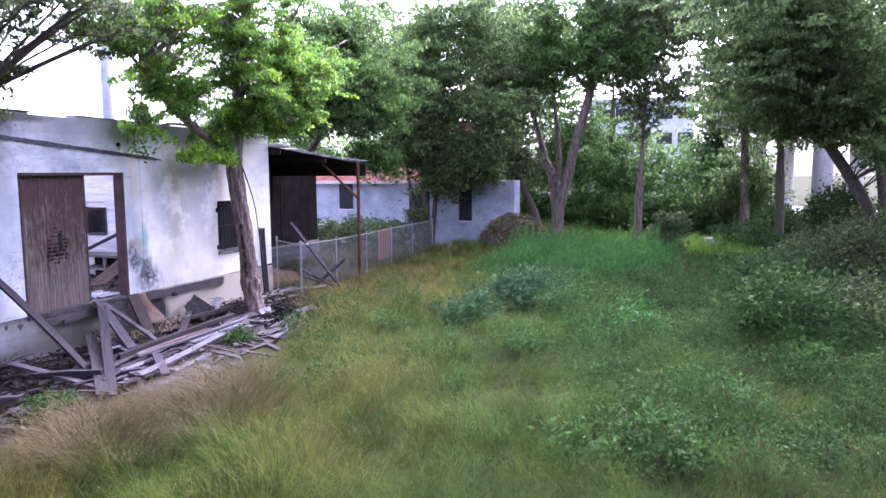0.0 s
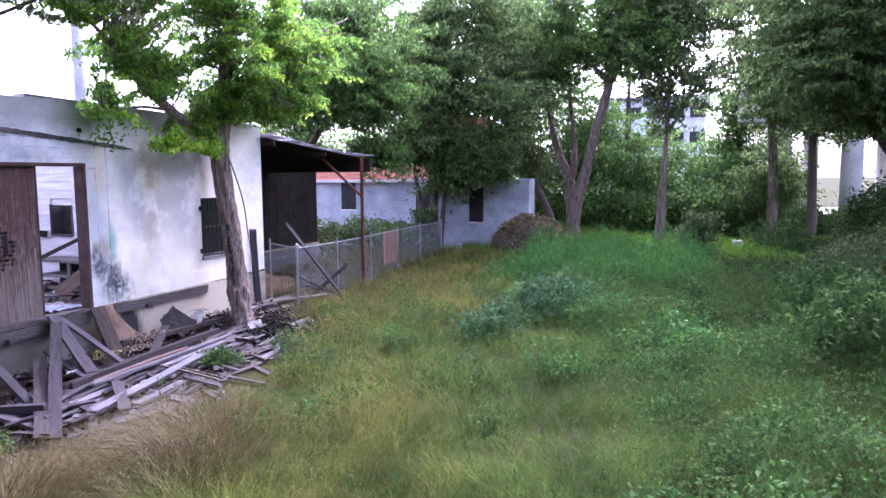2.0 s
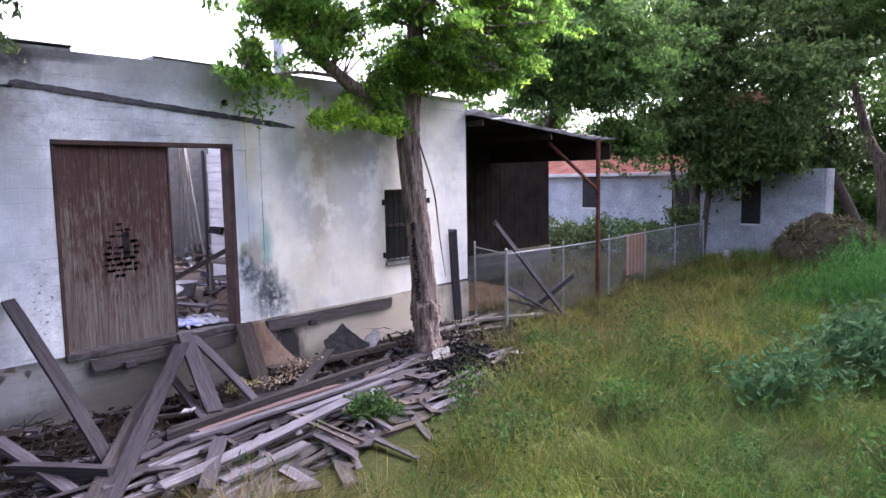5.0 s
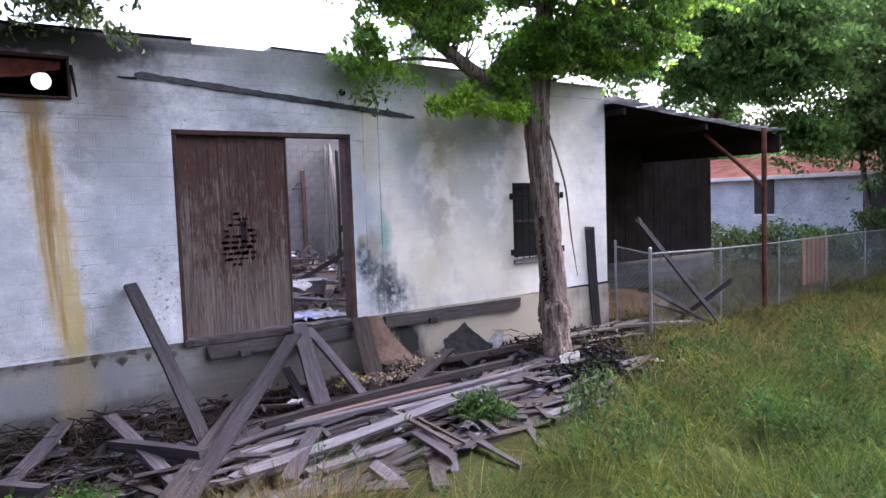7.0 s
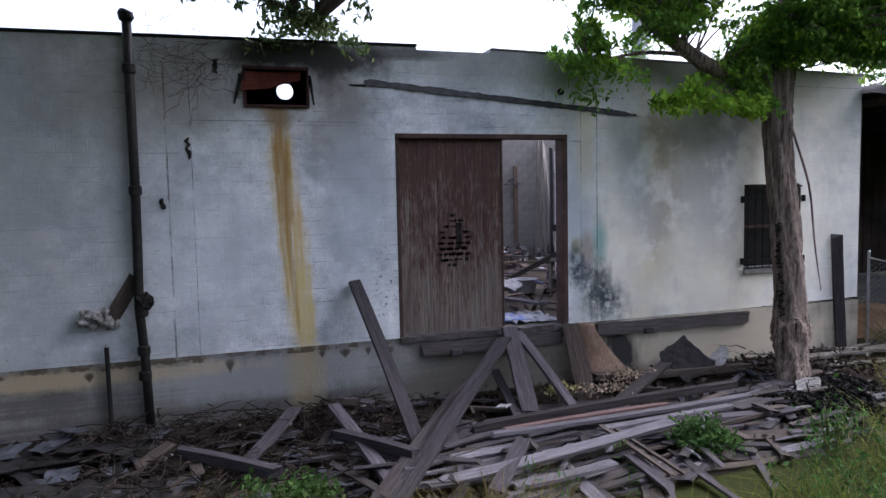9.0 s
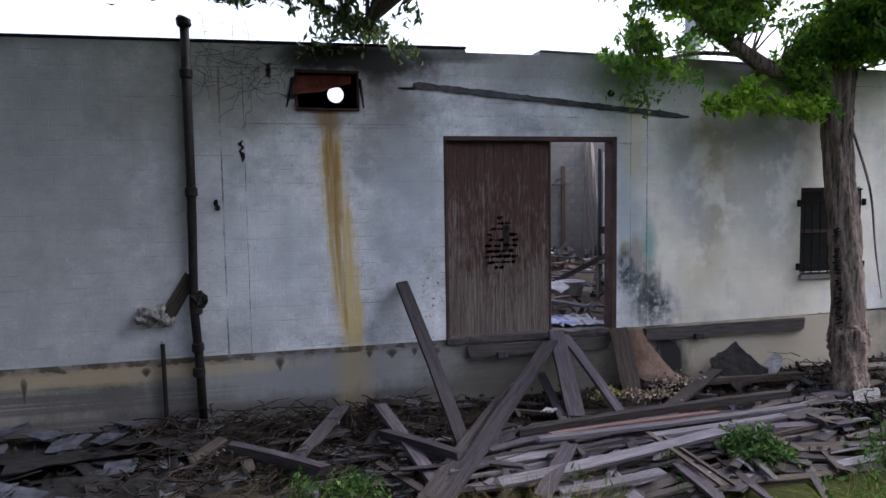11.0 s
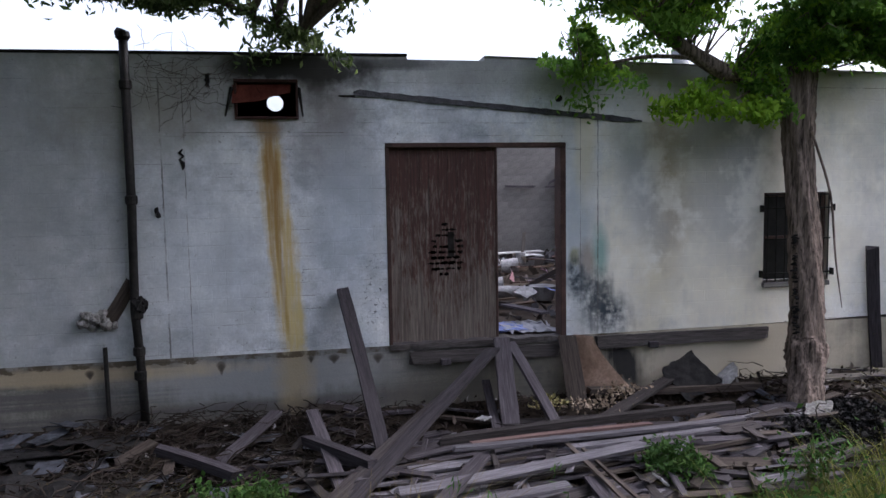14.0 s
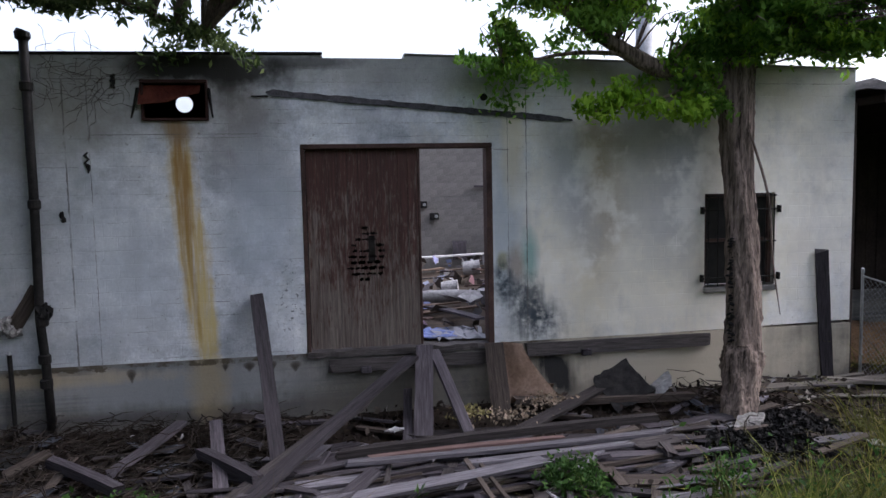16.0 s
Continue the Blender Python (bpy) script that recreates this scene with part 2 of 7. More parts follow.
    for y, z, ry, rz, lean, colour, amount in ((9.22, 2.75, 0.2, 2.1, 0.075, (0.5, 0.37, 0.13), 0.9), (9.38, 1.7, 0.15, 0.75, 0.05, (0.52, 0.42, 0.17), 0.8),
                                               (9.13, 3.8, 0.1, 1.0, 0.05, (0.27, 0.15, 0.04), 0.9), (9.2, 2.4, 0.045, 1.0, 0.08, (0.3, 0.19, 0.05), 0.8), (9.06, 3.2, 0.03, 1.2, 0.06, (0.3, 0.18, 0.05), 0.7)):
        col = st.lay(col, calc(n, l, "MULTIPLY", kr.outputs[0], st.spot(y, z, ry, rz, lean, 0.6, 0.4)), colour, amount)
    col = st.lay(col, st.spot(9.1, 4.5, 0.26, 0.17, 0.0, 0.9, 0.3), (0.2, 0.14, 0.08), 0.7)
    for y, z, ry, rz, amount in ((9.15, 5.42, 0.6, 0.26, 1.0), (9.95, 5.36, 0.75, 0.24, 0.95), (10.9, 5.48, 0.7, 0.1, 0.7), (8.6, 5.4, 0.3, 0.18, 0.6)):
        col = st.lay(col, st.spot(y, z, ry, rz, 0, 0.8), black, amount)
    col = st.lay(col, st.spot(14.3, 2.5, 0.13, 0.36, 0, 0.9, 0.2), (0.14, 0.36, 0.33), 0.7)
    col = st.lay(col, st.spot(14.1, 2.35, 0.14, 0.32, 0, 0.9, 0.4), (0.26, 0.19, 0.13), 0.65)
    col = st.lay(col, st.spot(13.86, 2.45, 0.08, 0.14, 0, 0.8), (0.3, 0.28, 0.08), 0.6)
    blot = noise_tex(n, l, 4.5, 5, 0.68, st.coords)
    bl = ramp(n, [(0.33, (0, 0, 0)), (0.55, (1, 1, 1))])
    l.new(blot.outputs[0], bl.inputs[0])
    for y, z, ry, rz, amount in ((13.87, 2.12, 0.14, 0.24, 0.95), (14.14, 1.92, 0.22, 0.25, 0.85), (14.08, 1.62, 0.12, 0.35, 0.6), (14.52, 1.45, 0.24, 0.26, 1.0), (14.32, 1.7, 0.14, 0.3, 0.8)):
        col = st.lay(col, calc(n, l, "MULTIPLY", bl.outputs[0], st.spot(y, z, ry * 1.3, rz * 1.15, 0, 1.1, 0.8)), (0.03, 0.045, 0.06), amount)
    speck = noise_tex(n, l, 14, 4, 0.7, st.coords)
    sp = calc(n, l, "GREATER_THAN", speck.outputs[0], 0.6)
    col = st.lay(col, calc(n, l, "MULTIPLY", sp, st.spot(10.58, 2.05, 0.2, 0.5, 0, 0.9)), (0.08, 0.09, 0.1), 0.8)
    for axis, at, w, lo, hi in (("y", 7.57, 0.012, 1.1, 5.23), ("y", 7.89, 0.007, 1.1, 5.23), ("y", 13.97, 0.005, 1.2, 4.7), ("y", 14.27, 0.009, 1.2, 5.3),
                                ("z", 5.23, 0.006, 7.2, 8.7), ("z", 4.45, 0.005, 7.9, 10.2), ("z", 4.18, 0.005, 13.75, 14.0), ("z", 5.05, 0.005, 14.3, 15.0), ("z", 5.2, 0.005, 17.5, 19.9)):
        col = st.lay(col, st.line(axis, at, w, lo, hi), (0.09, 0.085, 0.08), 0.8)
    edge = noise_tex(n, l, 5, 4, 0.7, st.coords)
    above = calc(n, l, "SUBTRACT", st.z, calc(n, l, "ADD", calc(n, l, "MULTIPLY", calc(n, l, "MAXIMUM", calc(n, l, "SUBTRACT", st.y, 10.8), 0.0), 0.0165), 1.05))
    low = calc(n, l, "LESS_THAN", calc(n, l, "ADD", above, calc(n, l, "MULTIPLY", edge.outputs[0], 0.2)), 0.1)
    broken = noise_tex(n, l, 2.2, 4, 0.7, st.coords)
    kb = ramp(n, [(0.47, (0, 0, 0)), (0.53, (1, 1, 1))])
    l.new(broken.outputs[0], kb.inputs[0])
    col = st.lay(col, calc(n, l, "MULTIPLY", low, kb.outputs[0]), (0.07, 0.055, 0.035), 0.75)
    l.new(col, b.inputs["Base Color"])
    b.inputs["Roughness"].default_value = 0.75
    h = calc(n, l, "SUBTRACT", fine.outputs[0], calc(n, l, "MULTIPLY", calc(n, l, "ADD", br.outputs["Fac"], joint), 0.6))
    bump(n, l, b, h, 0.35, 0.012)
    return m


def foundation_mat():
    m, n, l, b = shader("foundation_concrete")
    st = StainsAndShade(n, l)
    a = noise_tex(n, l, 0.8, 6, 0.65, st.coords)
    r = ramp(n, [(0.35, (0.1, 0.096, 0.09)), (0.5, (0.17, 0.163, 0.15)), (0.65, (0.27, 0.258, 0.235))])
    l.new(a.outputs[0], r.inputs[0])
    f = noise_tex(n, l, 28, 6, 0.7, st.coords)
    g = ramp(n, [(0.3, (0.78, 0.78, 0.78)), (0.7, (1.12, 1.12, 1.12))])
    l.new(f.outputs[0], g.inputs[0])
    col = mix(n, l, 1.0, r.outputs[0], g.outputs[0], "MULTIPLY")
    lay = noise_tex(n, l, 1.2, 4, 0.6, st.coords, (1, 0.12, 9))
    k = ramp(n, [(0.47, (0, 0, 0)), (0.56, (1, 1, 1))])
    l.new(lay.outputs[0], k.inputs[0])
    col = st.lay(col, k.outputs[0], (0.1, 0.1, 0.1), 0.75)
    col = st.lay(col, st.spot(17.0, 0.6, 3.0, 0.8, 0, 0.9, 0.4), (0.56, 0.5, 0.39), 0.85)
    col = st.lay(col, st.spot(9.0, 0.75, 1.9, 0.34, 0, 0.7, 0.4), (0.27, 0.285, 0.3), 0.75)
    col = st.lay(col, st.spot(9.6, 0.34, 3.0, 0.1, 0, 0.8, 0.2), (0.09, 0.088, 0.088), 0.6)
    col = st.lay(col, st.spot(5.6, 0.96, 2.6, 0.12, 0, 0.8, 0.2), (0.4, 0.33, 0.22), 0.75)
    col = st.lay(col, st.spot(9.35, 0.8, 0.25, 0.6, 0, 0.9, 0.3), (0.36, 0.28, 0.15), 0.6)
    col = st.lay(col, st.spot(14.72, 0.66, 0.26, 0.5, 0.45, 0.8, 0.6), (0.015, 0.016, 0.02), 0.95)
    col = st.lay(col, st.spot(12.2, 0.5, 1.3, 0.6, 0, 0.9, 1.0), (0.13, 0.12, 0.1), 0.7)
    mossy = noise_tex(n, l, 6, 4, 0.7, st.coords, (1, 0.6, 1))
    rel = calc(n, l, "SUBTRACT", st.z, calc(n, l, "MULTIPLY", calc(n, l, "MAXIMUM", calc(n, l, "SUBTRACT", st.y, 10.8), 0.0), 0.0165))
    top = calc(n, l, "GREATER_THAN", calc(n, l, "ADD", rel, calc(n, l, "MULTIPLY", mossy.outputs[0], 0.2)), 1.165)
    gap = noise_tex(n, l, 2.6, 4, 0.7, st.coords)
    kt = ramp(n, [(0.45, (0, 0, 0)), (0.55, (1, 1, 1))])
    l.new(gap.outputs[0], kt.inputs[0])
    col = st.lay(col, calc(n, l, "MULTIPLY", top, kt.outputs[0]), (0.06, 0.048, 0.028), 0.8)
    for y, z, ry, drop in ((8.28, 1.0, 0.06, 0.09), (9.95, 1.02, 0.08, 0.05), (10.3, 1.02, 0.05, 0.05), (10.62, 0.99, 0.08, 0.06), (9.6, 1.03, 0.05, 0.04), (4.9, 0.92, 0.036, 0.17), (4.45, 0.95, 0.045, 0.08), (6.45, 0.99, 0.06, 0.04)):
        for q, w in ((0.0, 1.0), (0.45, 0.7), (1.0, 0.36)):
            col = st.lay(col, st.spot(y, z - q * drop, ry * w, 0.03 + drop * 0.3, 0, 0.5, 0.3), (0.05, 0.042, 0.034), 0.65)
    l.new(col, b.inputs["Base Color"])
    b.inputs["Roughness"].default_value = 0.9
    b.inputs["Specular IOR Level"].default_value = 0.2
    bump(n, l, b, f.outputs[0], 0.5, 0.015)
    return m


def door_mat():
    """Brown paint worn off to grey weathered wood, the more so further down the boards."""
    m, n, l, b = shader("door_wood")
    st = StainsAndShade(n, l)
    grain = noise_tex(n, l, 2.0, 7, 0.7, st.coords, (8, 20, 0.6))
    wood = ramp(n, [(0.3, (0.05, 0.039, 0.033)), (0.5, (0.125, 0.1, 0.086)), (0.66, (0.22, 0.185, 0.162))])
    l.new(grain.outputs[0], wood.inputs[0])
    paint = ramp(n, [(0.3, (0.03, 0.012, 0.009)), (0.7, (0.085, 0.034, 0.026))])
    l.new(grain.outputs[0], paint.inputs[0])
    fleck = noise_tex(n, l, 1.0, 6, 0.75, st.coords, (20, 34, 5))
    patch = noise_tex(n, l, 1.3, 6, 0.7, st.coords, (1, 1.4, 0.8))
    info = n.new("ShaderNodeObjectInfo")
    wear = calc(n, l, "ADD", calc(n, l, "MULTIPLY", calc(n, l, "SUBTRACT", 1.75, st.z), 0.55), calc(n, l, "ADD", calc(n, l, "MULTIPLY", st.streak, 0.9), calc(n, l, "MULTIPLY", calc(n, l, "ADD", calc(n, l, "SUBTRACT", fleck.outputs[0], 0.49), calc(n, l, "MULTIPLY", calc(n, l, "SUBTRACT", patch.outputs[0], 0.5), 0.7)), 6.0)))
    wear = calc(n, l, "ADD", calc(n, l, "ADD", wear, calc(n, l, "MULTIPLY", info.outputs["Random"], 0.2)), 0.2, True)
    col = mix(n, l, wear, paint.outputs[0], wood.outputs[0])
    l.new(col, b.inputs["Base Color"])
    b.inputs["Roughness"].default_value = 0.75
    bump(n, l, b, grain.outputs[0], 0.5, 0.01)
    return m


M_PLASTER = painted_wall()
M_FOOT = foundation_mat()
M_DIRT = mottled("dirt_floor", (0.035, 0.026, 0.02), (0.11, 0.085, 0.066), 1.2, 14, 0.95, 0.5)
M_GREYBLOCK = mottled("grey_block", (0.15, 0.143, 0.137), (0.235, 0.225, 0.214), 1.5, 30, 0.9, 0.5, vary=0.08)
M_CONCRETE = mottled("concrete", (0.36, 0.35, 0.33), (0.5, 0.49, 0.47), 0.5, 12, 0.85, 0.3)
M_WOOD = mottled("weathered_wood", (0.03, 0.026, 0.03), (0.085, 0.075, 0.086), 3, 9, 0.85, 0.5, (14, 14, 0.8), vary=0.4)
M_DOOR = door_mat()
M_FRAME = mottled("frame_wood", (0.045, 0.028, 0.025), (0.1, 0.06, 0.05), 3, 30, 0.75, 0.3)
M_RUST = mottled("rusty_metal", (0.06, 0.025, 0.018), (0.2, 0.07, 0.045), 3, 25, 0.75, 0.3)
M_IRON = mottled("dark_iron", (0.007, 0.007, 0.007), (0.022, 0.02, 0.019), 5, 40, 0.6, 0.2)
M_IRON.node_tree.nodes["Principled BSDF"].inputs["Specular IOR Level"].default_value = 0.15
M_GALV = mottled("galvanised_steel", (0.3, 0.31, 0.32), (0.45, 0.46, 0.47), 6, 50, 0.45, 0.1, metal=0.7)
M_TIN = mottled("roof_tin", (0.2, 0.2, 0.21), (0.4, 0.4, 0.4), 2, 20, 0.55, 0.2, metal=0.3)
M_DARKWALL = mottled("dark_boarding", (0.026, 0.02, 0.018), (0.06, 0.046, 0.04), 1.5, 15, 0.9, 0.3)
M_WHITEWALL = mottled("far_white_wall", (0.28, 0.305, 0.34), (0.52, 0.55, 0.6), 0.8, 10, 0.8, 0.2)
M_REDROOF = mottled("red_roof", (0.25, 0.07, 0.05), (0.5, 0.2, 0.15), 2, 12, 0.8, 0.3)
M_BRICK = mottled("brick_red", (0.25, 0.11, 0.07), (0.38, 0.19, 0.12), 2, 12, 0.85, 0.3)
M_BARK = mottled("bark", (0.026, 0.02, 0.016), (0.34, 0.265, 0.225), 2.0, 6, 0.95, 1.0, (11, 11, 0.7))
M_BARK_DARK = mottled("bark_dark", (0.06, 0.05, 0.042), (0.15, 0.12, 0.1), 3, 10, 0.95, 0.8, (6, 6, 0.9))


def soil_mat():
    """Thatch under the grass, black rubble dirt along the wall."""
    m, n, l, b = shader("soil_and_thatch")
    st = StainsAndShade(n, l)
    sep = n.new("ShaderNodeSeparateXYZ")
    l.new(st.coords, sep.inputs[0])
    a = noise_tex(n, l, 0.5, 5, 0.6, st.coords)
    f = noise_tex(n, l, 9, 5, 0.7, st.coords)
    r = ramp(n, [(0.3, (0.012, 0.018, 0.006)), (0.7, (0.045, 0.048, 0.016))])
    l.new(mix(n, l, 0.5, a.outputs[0], f.outputs[0]), r.inputs[0])
    d = ramp(n, [(0.35, (0.01, 0.008, 0.007)), (0.7, (0.045, 0.034, 0.027))])
    l.new(f.outputs[0], d.inputs[0])
    edge = calc(n, l, "MULTIPLY", calc(n, l, "SUBTRACT", -9.3, calc(n, l, "ADD", sep.outputs[0], st.ragged)), 1.5, True)
    l.new(mix(n, l, edge, r.outputs[0], d.outputs[0]), b.inputs["Base Color"])
    b.inputs["Roughness"].default_value = 1.0
    b.inputs["Specular IOR Level"].default_value = 0.03
    bump(n, l, b, f.outputs[0], 0.6, 0.03)
    return m


def grass_mat():
    """Blue-green by the bushes, yellow and straw-coloured towards the wall, in uneven patches."""
    m, n, l, b = shader("grass")
    geo = n.new("ShaderNodeNewGeometry")
    tc = n.new("ShaderNodeTexCoord")
    sep = n.new("ShaderNodeSeparateXYZ")
    l.new(tc.outputs["Object"], sep.inputs[0])
    isl = geo.outputs["Random Per Island"]

    def tones(*cols):
        r = ramp(n, [(i / (len(cols) - 1), c) for i, c in enumerate(cols)])
        l.new(isl, r.inputs[0])
        return r.outputs[0]

    blue = tones((0.022, 0.048, 0.011), (0.048, 0.088, 0.019), (0.095, 0.13, 0.032))
    green = tones((0.03, 0.068, 0.011), (0.065, 0.122, 0.019), (0.125, 0.175, 0.034))
    straw = tones((0.048, 0.064, 0.013), (0.112, 0.117, 0.027), (0.21, 0.18, 0.055))
    brown = tones((0.045, 0.036, 0.018), (0.1, 0.075, 0.04), (0.17, 0.125, 0.072))
    t1 = noise_tex(n, l, 0.3, 4, 0.6, tc.outputs["Object"])
    t2 = noise_tex(n, l, 0.55, 4, 0.65, tc.outputs["Object"])
    side = calc(n, l, "ADD", calc(n, l, "MULTIPLY", sep.outputs[0], -0.13), calc(n, l, "MULTIPLY", calc(n, l, "SUBTRACT", t1.outputs[0], 0.5), 4.4))
    col = mix(n, l, calc(n, l, "ADD", side, 0.15, True), blue, green)
    col = mix(n, l, calc(n, l, "MULTIPLY", calc(n, l, "SUBTRACT", side, 0.55), 1.2, True), col, straw)
    dy = calc(n, l, "MULTIPLY", calc(n, l, "ABSOLUTE", calc(n, l, "SUBTRACT", sep.outputs[1], 9.6)), 0.26)
    dx = calc(n, l, "MULTIPLY", calc(n, l, "ABSOLUTE", calc(n, l, "ADD", sep.outputs[0], 8.3)), 0.3)
    dead = calc(n, l, "SUBTRACT", calc(n, l, "MULTIPLY", t2.outputs[0], 3.0), calc(n, l, "ADD", calc(n, l, "ADD", dx, dy), 0.5), True)
    col = mix(n, l, dead, col, brown)
    lawn = tones((0.06, 0.14, 0.014), (0.1, 0.21, 0.02), (0.16, 0.28, 0.035))
    col = mix(n, l, calc(n, l, "MULTIPLY", calc(n, l, "SUBTRACT", sep.outputs[1], 35.0), 0.3, True), col, lawn)
    t3 = noise_tex(n, l, 1.1, 4, 0.7, tc.outputs["Object"])
    k3 = ramp(n, [(0.36, (0.5, 0.55, 0.5)), (0.5, (1, 1, 1)), (0.64, (1.45, 1.36, 1.1))])
    l.new(t3.outputs[0], k3.inputs[0])
    col = mix(n, l, 1.0, col, k3.outputs[0], "MULTIPLY")
    l.new(col, b.inputs["Base Color"])
    b.inputs["Roughness"].default_value = 0.8
    b.inputs["Specular IOR Level"].default_value = 0.06
    tr = n.new("ShaderNodeBsdfTranslucent")
    l.new(col, tr.inputs["Color"])
    mx = n.new("ShaderNodeMixShader")
    mx.inputs[0].default_value = 0.3
    l.new(b.outputs[0], mx.inputs[1])
    l.new(tr.outputs[0], mx.inputs[2])
    l.new(mx.outputs[0], n["Material Output"].inputs["Surface"])
    return m


M_SOIL = soil_mat()
M_GRASS = grass_mat()
M_LEAF = foliage("leaf", [(0.0, (0.055, 0.12, 0.026)), (0.6, (0.11, 0.21, 0.045)), (1.0, (0.2, 0.33, 0.075))], [(0.0, (0.04, 0.075, 0.025)), (0.7, (0.08, 0.14, 0.04)), (1.0, (0.14, 0.22, 0.06))], 1.1, 0.5)
M_LEAF_NEAR = foliage("leaf_near", [(0.0, (0.1, 0.2, 0.03)), (0.6, (0.19, 0.36, 0.055)), (1.0, (0.3, 0.5, 0.09))], [(0.0, (0.06, 0.14, 0.026)), (0.7, (0.13, 0.27, 0.048)), (1.0, (0.22, 0.39, 0.07))], 1.3, 0.6)
M_VINE = foliage("vine_leaf", [(0.0, (0.026, 0.062, 0.015)), (0.7, (0.052, 0.11, 0.026)), (1.0, (0.1, 0.175, 0.043))], [(0.0, (0.018, 0.04, 0.014)), (0.7, (0.036, 0.076, 0.023)), (1.0, (0.07, 0.12, 0.036))], 0.6, 0.4, 0.8)
M_LEDGER = mottled("ledger_wood", (0.042, 0.037, 0.036), (0.12, 0.107, 0.105), 3, 9, 0.85, 0.5, (14, 0.8, 14))
M_HEDGE = foliage("hedge_leaf", [(0.0, (0.05, 0.12, 0.028)), (0.6, (0.11, 0.21, 0.048)), (1.0, (0.2, 0.33, 0.078))], [(0.0, (0.04, 0.085, 0.028)), (0.7, (0.09, 0.16, 0.048)), (1.0, (0.16, 0.26, 0.07))], 0.5, 0.55)
M_LEAF_DARK = foliage("leaf_dark", [(0.0, (0.04, 0.066, 0.026)), (0.7, (0.088, 0.132, 0.047)), (1.0, (0.16, 0.215, 0.076))], [(0.0, (0.06, 0.088, 0.033)), (0.7, (0.125, 0.172, 0.058)), (1.0, (0.225, 0.28, 0.092))], 0.9, 0.4)
M_LEAF_OLIVE = foliage("leaf_olive", [(0.0, (0.055, 0.1, 0.032)), (0.6, (0.125, 0.2, 0.06)), (1.0, (0.23, 0.32, 0.1))], [(0.0, (0.055, 0.095, 0.034)), (0.7, (0.12, 0.19, 0.06)), (1.0, (0.22, 0.3, 0.095))], 0.7, 0.55)
# Leaves against the sky: the backlight is painted into this green.
M_LEAF_BRIGHT = foliage("leaf_bright", [(0.0, (0.12, 0.24, 0.02)), (0.6, (0.28, 0.48, 0.045)), (1.0, (0.42, 0.62, 0.08))], through_light=0.6)
M_BLUELEAF = foliage("blue_green_leaf", [(0.0, (0.026, 0.068, 0.028)), (0.7, (0.052, 0.115, 0.046)), (1.0, (0.09, 0.165, 0.072))], rough=0.85)
M_TALLWEED = foliage("tall_weed", [(0.0, (0.03, 0.1, 0.024)), (0.7, (0.065, 0.18, 0.038)), (1.0, (0.12, 0.27, 0.06))])
M_STRAW = foliage("straw", [(0.0, (0.08, 0.075, 0.03)), (0.5, (0.15, 0.13, 0.06)), (1.0, (0.27, 0.22, 0.12))], through_light=0.2)
M_WEED = foliage("weed_leaf", [(0.0, (0.025, 0.068, 0.016)), (0.7, (0.054, 0.12, 0.028)), (1.0, (0.1, 0.19, 0.045))], rough=0.8)


# ---- builders ----
def part(name, bm, material, parent=None, label="", smooth=False):
    """Link a bmesh (or a ready mesh) as one object, under parent if one is given."""
    if isinstance(bm, bmesh.types.BMesh):
        me = bpy.data.meshes.new(name)
        bm.to_mesh(me)
        bm.free()
    else:
        me = bm
    if material and not me.materials:
        me.materials.append(material)
    if smooth:
        me.polygons.foreach_set("use_smooth", [True] * len(me.polygons))
    ob = new(name, me)
    if parent:
        ob.parent = parent
    if label:
        tagged(ob, label)
    return ob


def empty(name, at=(0, 0, 0)):
    ob = new(name)
    ob.empty_display_size = 0.1
    ob.matrix_world = Matrix.Translation(at)
    return ob


def mesh_from(name, verts, quads=None, tris=None):
    """A mesh from numpy arrays of corners and faces."""
    me = bpy.data.meshes.new(name)
    verts = np.asarray(verts, dtype=np.float32)
    q = np.zeros((0, 4), np.int32) if quads is None else np.asarray(quads, np.int32)
    t = np.zeros((0, 3), np.int32) if tris is None else np.asarray(tris, np.int32)
    me.vertices.add(len(verts))
    me.vertices.foreach_set("co", verts.ravel())
    loops = np.concatenate([q.ravel(), t.ravel()])
    me.loops.add(len(loops))
    me.loops.foreach_set("vertex_index", loops)
    starts = np.concatenate([np.arange(len(q)) * 4, len(q) * 4 + np.arange(len(t)) * 3])
    me.polygons.add(len(starts))
    me.polygons.foreach_set("loop_start", starts.astype(np.int32))
    me.update(calc_edges=True)
    me.validate()
    return me


def box(bm, lo, hi, m=None):
    """A box between two corners, put through the matrix m."""
    c = [Vector((x, y, z)) for x in (lo[0], hi[0]) for y in (lo[1], hi[1]) for z in (lo[2], hi[2])]
    v = [bm.verts.new(m @ p if m else p) for p in c]
    for f in ((0, 1, 3, 2), (4, 6, 7, 5), (0, 4, 5, 1), (2, 3, 7, 6), (0, 2, 6, 4), (1, 5, 7, 3)):
        bm.faces.new([v[i] for i in f])
    return v


def soft_edges(bm, width=0.01, segments=1):
    bmesh.ops.bevel(bm, geom=bm.edges[:], offset=width, segments=segments, affect="EDGES", clamp_overlap=True)


def boxed(lo, hi, bevel=0.0):
    bm = bmesh.new()
    box(bm, lo, hi)
    if bevel:
        soft_edges(bm, bevel)
    return bm


